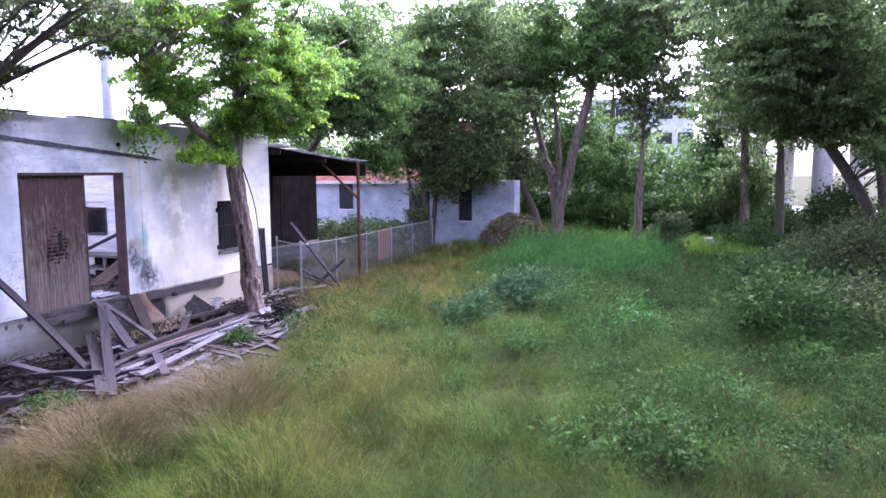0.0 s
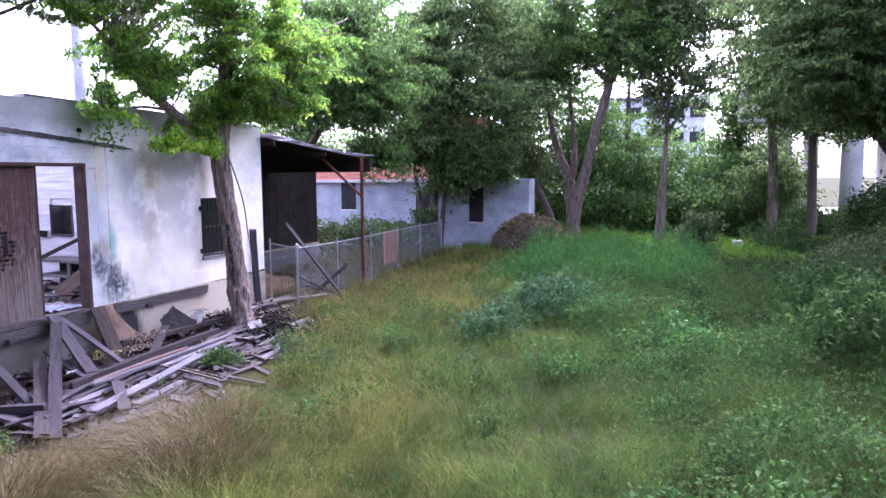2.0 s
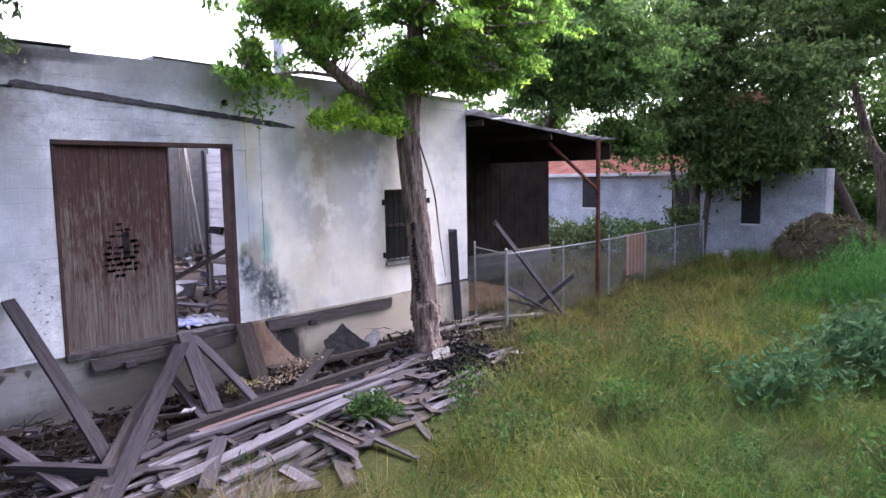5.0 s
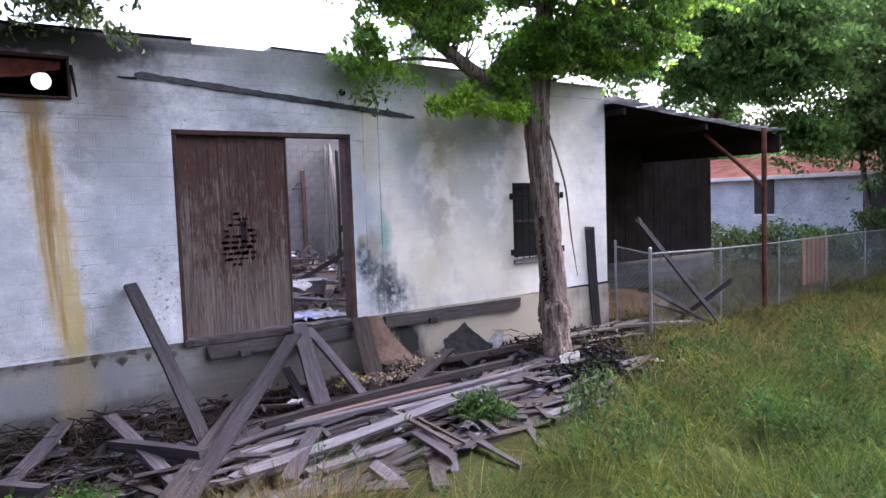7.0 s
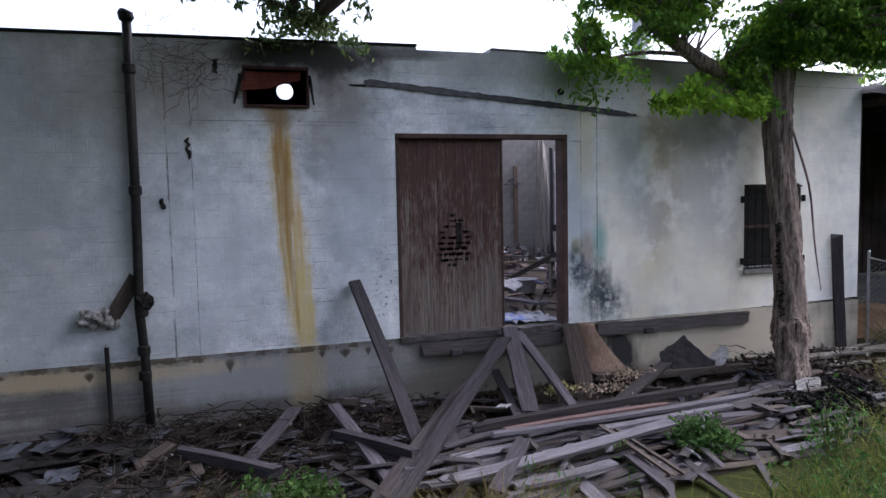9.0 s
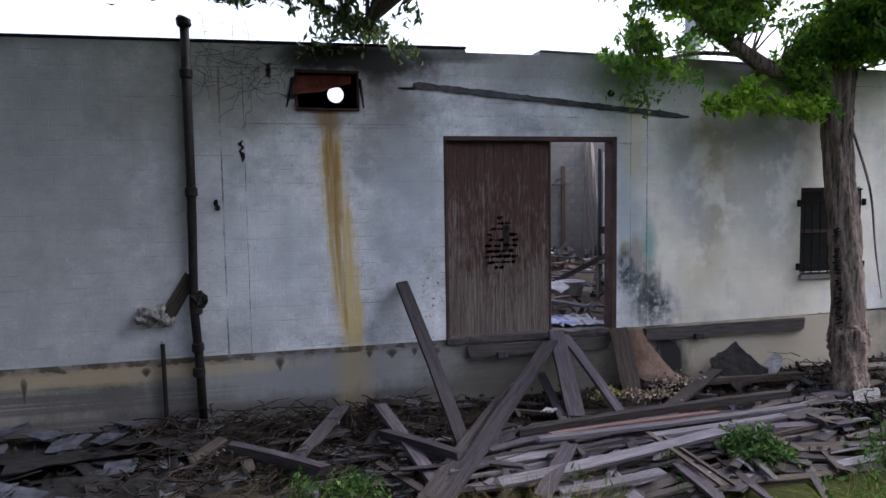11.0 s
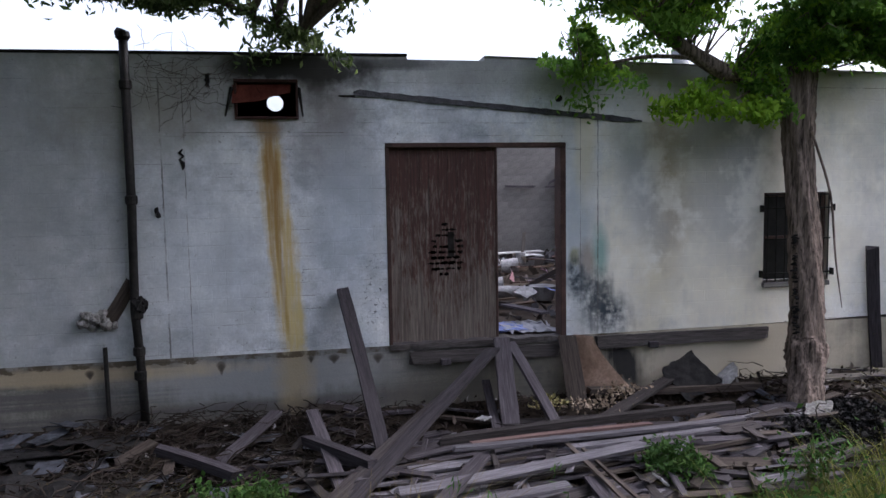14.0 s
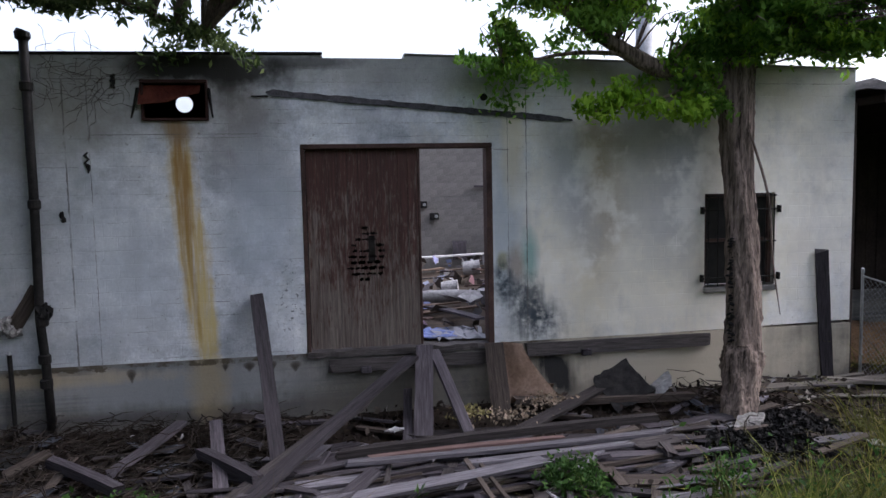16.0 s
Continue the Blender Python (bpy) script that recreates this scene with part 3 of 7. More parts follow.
def tube(bm, points, radii, sides=8, cap=True, wobble=0.0, rng=None, flute=0.0):
    """A tapered tube along points."""
    pts = [Vector(p) for p in points]
    rings, side = [], None
    for i, p in enumerate(pts):
        d = (pts[min(i + 1, len(pts) - 1)] - pts[max(i - 1, 0)]).normalized()
        if side is None:
            side = d.orthogonal().normalized()
        else:
            side = (side - d * side.dot(d)).normalized()
        up = d.cross(side)
        r = radii[i] if isinstance(radii, (list, tuple)) else radii
        ring = []
        for k in range(sides):
            a = 2 * math.pi * k / sides
            w = 1 + (rng.uniform(-wobble, wobble) if rng else 0)
            w += flute * (math.sin(6 * a + 0.25 * i) + 0.6 * math.sin(11 * a + 1 - 0.2 * i))
            ring.append(bm.verts.new(p + (side * math.cos(a) + up * math.sin(a)) * r * w))
        rings.append(ring)
    for a, b in zip(rings, rings[1:]):
        for k in range(sides):
            bm.faces.new((a[k], a[(k + 1) % sides], b[(k + 1) % sides], b[k]))
    if cap:
        bm.faces.new(list(reversed(rings[0])))
        bm.faces.new(rings[-1])


def smooth_path(points, steps=4):
    """Catmull-Rom through points of any dimension."""
    p = [np.array(q, float) for q in points]
    p = [2 * p[0] - p[1]] + p + [2 * p[-1] - p[-2]]
    out = []
    for i in range(1, len(p) - 2):
        for s in range(steps):
            t = s / steps
            out.append(0.5 * (2 * p[i] + (p[i + 1] - p[i - 1]) * t + (2 * p[i - 1] - 5 * p[i] + 4 * p[i + 1] - p[i + 2]) * t * t
                              + (3 * p[i] - p[i - 1] - 3 * p[i + 1] + p[i + 2]) * t ** 3))
    out.append(p[-2])
    return out


def unit(v):
    return v / np.maximum(np.linalg.norm(v, axis=1, keepdims=True), 1e-6)


def leaf_mesh(name, centres, size, rng, aim=None, slim=0.45, droop=0.5):
    """One pointed, folded leaf at each centre: four corners, two triangles."""
    n = len(centres)
    d = rng.normal(size=(n, 3)) if aim is None else aim + rng.normal(size=(n, 3)) * 0.6
    d[:, 2] -= droop
    d = unit(d)
    s = unit(np.cross(d, rng.normal(size=(n, 3))))
    up = np.cross(s, d)
    ln = (size * rng.uniform(0.6, 1.35, n))[:, None]
    w = ln * slim * rng.uniform(0.8, 1.2, n)[:, None]
    base = centres - d * ln * 0.5
    tip = centres + d * ln * 0.5
    mid = centres + up * w * 0.25
    v = np.stack([base, mid + s * w * 0.5 - d * ln * 0.08, tip, mid - s * w * 0.5 - d * ln * 0.08], 1).reshape(-1, 3)
    return mesh_from(name, v, np.arange(4 * n).reshape(n, 4))


def clump_points(rng, blobs, per_clump=45, spread=0.32):
    """Leaf centres in clumps inside ellipsoids: (centre, radii, clumps)."""
    out = []
    for c, r, k in blobs:
        d = unit(rng.normal(size=(k, 3))) * (rng.uniform(0.25, 1.0, (k, 1)) ** 0.5)
        d *= 1 + 0.25 * np.sin(d[:, :1] * 9 + d[:, 1:2] * 7)
        cc = np.array(c) + d * np.array(r)
        m = rng.integers(int(per_clump * 0.4), int(per_clump * 1.6) + 1, k)
        pts = np.repeat(cc, m, 0)
        out.append(pts + rng.normal(size=pts.shape) * spread * np.array((1, 1, 0.7)))
    return np.concatenate(out)


def crown_sprays(rng, blobs, per_clump, spread, wood, backlit=0.0):
    """Leaf centres in flat drooping sprays that follow their twigs outwards, the sprays' tips, feet and which spray each leaf is on."""
    pts, tips, feet, backlit_mask = [], [], [], []
    for c, r, k in blobs:
        k = max(4, int(k * 0.95))
        d = unit(rng.normal(size=(k, 3))) * (rng.uniform(0.1, 1.0, (k, 1)) ** 0.4)
        d *= 1 + 0.3 * np.sin(d[:, :1] * 8 + d[:, 1:2] * 6 + d[:, 2:] * 5 + rng.uniform(0, 6))
        tip = np.array(c) + d * np.array(r)
        far = np.linalg.norm(wood[None, :, :3] - tip[:, None], axis=2) + 1.2 * np.maximum(0, wood[None, :, 2] - tip[:, None, 2])
        foot = wood[np.argmin(far, 1)][:, :3]
        away = unit(tip - foot) + unit(d * np.array(r)) * 0.35 + rng.normal(0, 0.18, (k, 3))
        away[:, 2] = away[:, 2] * 0.6 - 0.12
        away = unit(away)
        side = unit(np.cross(away, np.array((0, 0, 1.0)) + rng.normal(0, 0.25, (k, 3))))
        size = rng.choice((0.5, 0.7, 1.0, 1.3, 1.7), k) * spread
        m = np.maximum(5, per_clump * (size / spread) ** 1.6 * rng.uniform(0.55, 0.95, k)).astype(int)
        n = m.sum()
        u = rng.uniform(0, 1, n) ** 0.8
        w = rng.normal(0, 0.5, n) * (0.25 + 0.95 * np.sqrt(u * (1.02 - u)))
        sz = np.repeat(size, m)
        p = np.repeat(tip, m, 0) - np.repeat(away, m, 0) * (u * sz * 3.0)[:, None] + np.repeat(side, m, 0) * (w * sz * 1.5)[:, None]
        p[:, 2] += (0.3 * u - 0.35 * np.abs(w) - 0.15 + rng.normal(0, 0.16, n)) * sz
        backlit_mask.append(np.repeat(rng.uniform(size=k) < backlit, m) & (u < rng.uniform(0.2, 0.9, n)))
        pts.append(p)
        tips.append(tip)
        feet.append(foot)
    return np.concatenate(pts), np.concatenate(tips), np.concatenate(feet), np.concatenate(backlit_mask)


def tree(name, label, stems, blobs, bark, leaf, leaf_size, seed, per_clump=45, spread=0.35, sides=10, slim=0.45, flute=0.0, backlit=0.0):
    """A tree: stems are lists of (x, y, z, radius), the first one the trunk; the crown is sprays of leaves on twigs."""
    rng = np.random.default_rng(seed)
    rnd = random.Random(seed)
    root = stems[0][0][:3]
    t = empty(name, root)
    inv = Matrix.Translation(root).inverted()
    wood = []
    for i, st in enumerate(stems):
        bm = bmesh.new()
        path = smooth_path(st, 10 if flute and not i else 5)
        wood += [q for q in path if q[2] > root[2] + 3.2]
        tube(bm, [inv @ Vector(q[:3]) for q in path], [q[3] for q in path], sides if not i else max(6, sides - 3), True, 0.07 if not i else 0.05, rnd, flute if not i else 0.0)
        part("limb" if i else "trunk", bm, bark, t, smooth=True)
    wood = np.array(wood)
    pts, tips, feet, backlit_mask = crown_sprays(rng, blobs, per_clump, spread, wood, backlit)
    bm = bmesh.new()
    for q, f in zip(tips, feet):
        a, b = Vector(f), Vector(q)
        if (b - a).length > 3.5 or rnd.random() > (0.85 if flute else 0.4):
            continue
        bow = Vector((rnd.gauss(0, 0.12), rnd.gauss(0, 0.12), 0.12)) * (b - a).length
        r = 0.01 + 0.011 * (b - a).length
        tube(bm, [inv @ a, inv @ (a.lerp(b, 0.35) + bow * 0.7), inv @ (a.lerp(b, 0.7) + bow), inv @ b], [r, r * 0.7, r * 0.45, 0.004], 4, False)
    tagged(part("branchwork", bm, bark, t), kind="stuff")
    part("crown", leaf_mesh("crown", pts[~backlit_mask] - np.array(root), leaf_size, rng, slim=slim, droop=0.8), leaf, t)
    # Brighter leaf copies: light through the crown, put into their colour.
    if backlit_mask.any():
        part("backlit_leaves", leaf_mesh("backlit_leaves", pts[backlit_mask] - np.array(root), leaf_size, rng, slim=slim, droop=0.8), M_LEAF_BRIGHT, t, "bright yellow-green leaves, backlight put into their colour")
    return tagged(t, label, "tree")


# ---- ground ----
def ground_z(x, y):
    """Height of the ground: nearly level, with a low bank far off and a heap of rubble by the wall."""
    z = 0.08 * np.sin(x * 0.5 + 0.7) * np.cos(y * 0.33) + 0.03 * np.sin(x * 1.7) * np.sin(y * 1.3 + 1)
    z = z - 0.25 * np.clip((y - 25) / 20, 0, 1)
    z = z + 0.22 * np.exp(-((x + 12.9) / 0.8) ** 2) * (y < 22)
    z = z + 1.0 * np.exp(-((x + 11.5) / 3.5) ** 2 - ((y - 51) / 4.5) ** 2)
    return z


def make_ground():
    xs = np.concatenate([np.linspace(-400, -30, 9), np.linspace(-26, 14, 81), np.linspace(20, 400, 9)])
    ys = np.concatenate([np.linspace(-400, -12, 9), np.linspace(-8, 60, 137), np.linspace(66, 600, 9)])
    gx, gy = np.meshgrid(xs, ys, indexing="ij")
    v = np.stack([gx, gy, ground_z(gx, gy)], -1).reshape(-1, 3)
    a = (np.arange(len(xs) - 1)[:, None] * len(ys) + np.arange(len(ys) - 1)).ravel()
    q = np.stack([a, a + len(ys), a + len(ys) + 1, a + 1], 1)
    me = mesh_from("ground", v, q)
    g = part("ground", me, M_SOIL, smooth=True)
    return tagged(g, "overgrown bare soil and thatch of a vacant lot", "ground", kind="structure")


make_ground()

# ---- warehouse shell ----
WX, WB = -13.14, -13.44          # outer and inner face of the front wall
FLOOR = 1.15


def wall_cells(bm, x0, x1, ys, zs, openings, top=None):
    """A wall made of cells between the ys and zs, leaving the openings free. top(y): height of the upper edge."""
    for y0, y1 in zip(ys, ys[1:]):
        for z0, z1 in zip(zs, zs[1:]):
            if any(a <= (y0 + y1) / 2 <= b and c <= (z0 + z1) / 2 <= d for a, b, c, d in openings):
                continue
            v = box(bm, (x0, y0, z0), (x1, y1, z1))
            if top and z1 == zs[-1]:
                for p in v:
                    if p.co.z == z1:
                        p.co.z = top((y0 + y1) / 2 + 0.999 * (p.co.y - (y0 + y1) / 2))
    bmesh.ops.remove_doubles(bm, verts=bm.verts[:], dist=0.0005)


DOOR = (10.81, 13.72, FLOOR, 4.29)
WINDOW = (17.29, 18.55, 1.88, 3.42)
FAN = (8.62, 9.54, 4.64, 5.22)


def parapet(y):
    if y < 11.18:
        return 5.5 + 0.008 * y
    if y < 12.39:
        return 5.55
    return 5.6 - 0.02 * (y - 12.39)


def base_line(y):
    """Height of the joint between foundation and wall."""
    return 1.05 if y < 10.8 else FLOOR if y < 13.73 else 1.1 + 0.0165 * (y - 13.73)


def front_wall():
    bm = bmesh.new()
    ys = [-6, FAN[0], FAN[1], DOOR[0], 11.18, 12.39, DOOR[1], WINDOW[0], WINDOW[1], 20.0]
    zs = [1.15, WINDOW[2], WINDOW[3], DOOR[3], FAN[2], FAN[3], 5.5]
    wall_cells(bm, WB, WX, ys, zs, [DOOR, WINDOW, FAN], parapet)
    for v in bm.verts:
        if abs(v.co.z - zs[0]) < 0.001:
            v.co.z = base_line(v.co.y)
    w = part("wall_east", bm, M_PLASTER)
    tagged(w, "white painted block wall, stained and peeling, with painted-in shade", "wall", kind="structure")
    bm = bmesh.new()
    wall_cells(bm, WB, WX + 0.006, [-6, 10.795, DOOR[0] + 0.002, DOOR[1], 13.74, 20.02], [-0.6, FLOOR - 0.004], [], lambda y: base_line(y) - 0.004)
    f = part("foundation", bm, M_FOOT)
    tagged(f, "grey weathered concrete foundation under the wall", "foundation", kind="structure")


front_wall()


def shell():
    for name, lo, hi, mat, label in (
            ("wall_west", (-23.35, 3.0, 0), (-23.05, 19.9, 5.6), M_GREYBLOCK, "grey concrete block wall inside the roofless room"),
            ("wall_north", (-23.05, 19.6, 0), (WB, 19.9, 5.4), M_PLASTER, "painted side wall of the roofless warehouse"),
            ("wall_south", (-23.05, 2.7, 0), (WB, 3.0, 5.6), M_GREYBLOCK, "grey block cross wall of the roofless warehouse")):
        bm = bmesh.new()
        box(bm, lo, hi)
        tagged(part(name, bm, mat), label, "wall", kind="structure")
    bm = bmesh.new()
    box(bm, (-23.05, 3.0, 0.9), (WB, 19.6, FLOOR))
    tagged(part("floor", bm, M_DIRT), "dirty concrete slab floor strewn with rubble", "floor", kind="structure")


shell()


def coping():
    for lo, hi, z0, z1, h, mat in ((-6.0, 11.18, 5.46, 5.6, 0.035, M_IRON), (12.39, 20.02, 5.61, 5.46, 0.02, M_CONCRETE)):
        bm = bmesh.new()
        v = box(bm, (WB - 0.04, lo, 0), (WX + 0.04, hi, h))
        for p in v:
            p.co.z += z0 + (z1 - z0) * (p.co.y - lo) / (hi - lo) - 0.005
        soft_edges(bm, 0.006)
        tagged(part("trim", bm, mat), "thin coping along the wall top", "coping", kind="structure")


coping()


def thing(name, at, label, category, group="", kind=""):
    return tagged(empty(name, at), label, category, group, kind)


def add(parent, name, bm, mat, label="", smooth=False):
    """A part built in world places, under a thing that stands elsewhere."""
    bm.transform(Matrix.Translation(parent.location).inverted())
    return part(name, bm, mat, parent, label, smooth)


def bar(lo, hi, bevel=0.006):
    return boxed(lo, hi, bevel)


def rod(points, radii, sides=8):
    bm = bmesh.new()
    tube(bm, points, radii, sides)
    return bm


# ---- sliding door and frame ----
M_BLACK_AND_GAPS = mottled("black_paint_and_gaps", (0.01, 0.009, 0.009), (0.03, 0.026, 0.025), 6, 40, 0.8, 0.2)


def sliding_door():
    d = thing("sliding_door", (WX - 0.12, 11.7, 1.18), "half-open brown plank sliding door with worn paint", "door")
    rng = random.Random(3)
    y, n = 10.88, 11
    w = (12.56 - 10.88) / n
    for i in range(n):
        x = WX - 0.085 + rng.uniform(-0.003, 0.002)
        add(d, "plank", bar((WX - 0.13, y + 0.0012, 1.18 + rng.uniform(-0.012, 0.008)), (x, y + w - 0.0012, 4.225), 0.003), M_DOOR)
        y += w
    # Added black sheet: makes the plank gaps dark and stops light leaking through.
    add(d, "backing", bar((WX - 0.138, 10.862, 1.2), (WX - 0.1315, 12.555, 4.2), 0.001), M_BLACK_AND_GAPS)
    for z in (1.5, 2.7, 3.9):
        add(d, "batten", bar((WX - 0.18, 10.9, z), (WX - 0.139, 12.54, z + 0.14)), M_DOOR)
    add(d, "edge_strip", bar((WX - 0.14, 12.56, 1.18), (WX - 0.075, 12.6, 4.225)), M_FRAME)
    for row, half in enumerate((0.06, 0.2, 0.16, 0.26, 0.22, 0.28, 0.24, 0.3, 0.24, 0.12)):
        z = 3.02 - 0.088 * row
        y = 11.74 - half * rng.uniform(0.85, 1.0)
        while y < 11.74 + half * 0.85:
            w, h = rng.uniform(0.05, 0.14), rng.uniform(0.018, 0.036)
            n = 6
            bm = bmesh.new()
            up = [bm.verts.new((WX - 0.0765, y + w * i / n, z + h * rng.uniform(0.3, 1.3) * (0.5 if i in (0, n) else 1))) for i in range(n + 1)]
            lo = [bm.verts.new((WX - 0.0765, y + w * i / n, z - h * rng.uniform(0.2, 1.1) * (0.5 if i in (0, n) else 1))) for i in range(n + 1)]
            for i in range(n):
                bm.faces.new((lo[i], lo[i + 1], up[i + 1], up[i]))
            bmesh.ops.solidify(bm, geom=bm.faces[:], thickness=0.003)
            if rng.random() < 0.85:
                add(d, "paint_bar", bm, M_BLACK_AND_GAPS, "black spray-painted bar")
            else:
                bm.free()
            y += w + rng.uniform(0.005, 0.04)
    bm = bar((WX - 0.0795, 11.78, 2.5), (WX - 0.0765, 11.88, 2.9), 0.001)
    add(d, "paint_bar", bm, M_BLACK_AND_GAPS, "thick black spray-painted bar")


sliding_door()


def door_frame():
    f = thing("door_frame", (WX, 12.3, FLOOR), "dark brown timber door frame with broken sill", "door frame")
    for nm, lo, hi in (("jamb", (WX - 0.2, 10.81, FLOOR), (WX + 0.012, 10.87, 4.215)), ("jamb", (WX - 0.26, 13.63, FLOOR), (WX + 0.012, 13.72, 4.215)),
                       ("header", (WX - 0.2, 10.81, 4.217), (WX + 0.016, 13.72, 4.29))):
        add(f, nm, bar(lo, hi, 0.008), M_FRAME)
    bm = bmesh.new()
    box(bm, (WX - 0.28, 10.82, 1.08), (WX + 0.05, 13.66, 1.165))
    bmesh.ops.subdivide_edges(bm, edges=[e for e in bm.edges if e.calc_length() > 1], cuts=24)
    rng = random.Random(8)
    for v in bm.verts:
        v.co += Vector((rng.uniform(-0.015, 0.02), 0, rng.uniform(-0.022, 0.012)))
    add(f, "sill", bm, M_LEDGER, "rotten dark timber sill")


door_frame()


# ---- things fixed to the front wall ----
def board_mesh(length, width, thick, rng, warp=0.02):
    """A weathered board along z from the origin, with a slight bow, splintered ends and nicked edges."""
    bm = bmesh.new()
    cuts = max(3, int(length / 0.35))
    bow, twist = rng.uniform(-warp, warp) * length, rng.uniform(-0.12, 0.12)
    ring = []
    for i in range(cuts + 1):
        t = i / cuts
        off = bow * 4 * t * (1 - t)
        a = twist * (t - 0.5)
        w, h = width / 2 * rng.uniform(0.94, 1.03), thick / 2
        row = []
        for sx, sy in ((-1, -1), (1, -1), (1, 1), (-1, 1)):
            x, y = sx * w, sy * h
            z = t * length
            if i in (0, cuts):
                z += rng.uniform(-0.04, 0.04) * (1 + 2 * (rng.random() < 0.3))
            row.append(bm.verts.new((x * math.cos(a) - y * math.sin(a), x * math.sin(a) + y * math.cos(a) + off, z)))
        ring.append(row)
    for a, b in zip(ring, ring[1:]):
        for k in range(4):
            bm.faces.new((a[k], a[(k + 1) % 4], b[(k + 1) % 4], b[k]))
    bm.faces.new(ring[0][::-1]), bm.faces.new(ring[-1])
    bmesh.ops.bevel(bm, geom=[e for e in bm.edges if e.is_manifold and e.calc_face_angle(0) > 0.6], offset=min(0.006, thick * 0.2), segments=1, affect="EDGES")
    return bm


def plank(a, b, width, thick, face=(0, 0, 1), label="", group="fallen planks", mat=None, seed=0, name="plank", category="plank", warp=0.012):
    """A loose board from a to b; face: the way its broad side looks."""
    a, b = Vector(a), Vector(b)
    rng = random.Random(seed + int(abs(a.x * 131 + a.y * 71 + b.z * 37) * 10))
    d = (b - a)
    z = d.normalized()
    y = Vector(face)
    y = (y - z * y.dot(z)).normalized()
    m = Matrix.Identity(4)
    for i, ax in enumerate((y.cross(z), y, z)):
        m.col[i][:3] = ax
    m.translation = a
    ob = part(name, board_mesh(d.length, width, thick, rng, warp), mat or M_WOOD)
    ob.matrix_world = m
    return tagged(ob, label or "weathered grey board fallen on the debris heap", category, group)


def wall_fixtures():
    for y0, y1, z0, z1, by in ((11.11, 13.6, 0.82, 1.02, 11.68), (14.22, 17.4, 0.89, 1.1, 15.2)):
        t = thing("ledger_board", (WX + 0.05, y0, z0), "grey weathered dock bumper board bolted to the foundation", "board", "bumper boards")
        bm = board_mesh(y1 - y0, z1 - z0, 0.06, random.Random(int(y0)), 0.002)
        bm.transform(Matrix(((0, 1, 0, 0), (0, 0, 1, 0), (1, 0, 0, (z1 - z0) / 2 + 0.02), (0, 0, 0, 1))))
        part("board", bm, M_LEDGER, t)
        add(t, "block", bar((WX + 0.085, by - 0.08, z0 + 0.0), (WX + 0.16, by + 0.08, z0 + 0.1), 0.008), M_WOOD, "short timber stub")
    # old roof line left as a strip of tar and flashing
    bm = bmesh.new()
    rng = random.Random(17)
    top, bot = [], []
    for i in range(47):
        t = i / 46
        y, z = 10.35 + 4.67 * t, 5.05 - 0.42 * t
        h = (0.1 if 0.02 < t < 0.97 else 0.03) * rng.uniform(0.75, 1.15)
        o = 0.035 * rng.uniform(0.6, 1.2)
        top.append((bm.verts.new((WX - 0.01, y, z + h / 2)), bm.verts.new((WX + o * 0.7, y, z + h / 2 - 0.01))))
        bot.append((bm.verts.new((WX - 0.01, y, z - h / 2)), bm.verts.new((WX + o, y, z - h / 2))))
    for i in range(46):
        bm.faces.new((top[i][0], top[i + 1][0], top[i + 1][1], top[i][1]))
        bm.faces.new((top[i][1], top[i + 1][1], bot[i + 1][1], bot[i][1]))
        bm.faces.new((bot[i][1], bot[i + 1][1], bot[i + 1][0], bot[i][0]))
    tagged(part("flashing", bm, M_FLASHING), "dark slanting strip of old roof flashing on the wall", "flashing")
    bm = rod([(WX - 0.02, 10.1, 5.0), (WX + 0.015, 10.2, 4.99), (WX + 0.02, 10.38, 4.99)], [0.008, 0.012, 0.02], 5)
    tagged(part("tar_drip", bm, M_TAR), "thin smear of roof tar on the wall", "tar")
    for y, z, s in ((7.85, 4.06, 0.3), (7.49, 3.3, 0.16), (8.27, 5.2, 0.2)):
        bm = bmesh.new()
        n = 7
        tube(bm, [(WX + 0.01, y + rng.uniform(-0.03, 0.03), z + s / 2 - s * i / (n - 1)) for i in range(n)], [0.01] + [rng.uniform(0.015, 0.045) for _ in range(n - 2)] + [0.008], 6)
        tagged(part("tar_drip", bm, M_TAR), "black lump of tar hanging from a wall joint", "tar", "tar drips")
    # black stub standing in for the dark recess of a small vent hole
    bm = bmesh.new()
    bmesh.ops.create_cone(bm, cap_ends=True, segments=12, radius1=0.055, radius2=0.055, depth=0.06, matrix=pose(WX + 0.01, 13.6, 4.98, 0, 90, 0))
    tagged(part("vent_hole_stub", bm, M_IRON), "short black stub in place of a dark vent hole", "pipe")


M_TAR = mottled("tar", (0.007, 0.007, 0.008), (0.03, 0.028, 0.028), 6, 40, 0.9, 0.5)
M_TAR.node_tree.nodes["Principled BSDF"].inputs["Specular IOR Level"].default_value = 0.15
M_FLASHING = mottled("old_flashing", (0.025, 0.025, 0.03), (0.11, 0.108, 0.12), 5, 40, 0.85, 0.6)
M_MAROON = mottled("burnt_maroon_metal", (0.02, 0.01, 0.009), (0.06, 0.026, 0.023), 4, 30, 0.7, 0.3)
M_REDPAINT = mottled("red_rust_paint", (0.12, 0.032, 0.024), (0.25, 0.07, 0.05), 4, 30, 0.65, 0.3)
wall_fixtures()


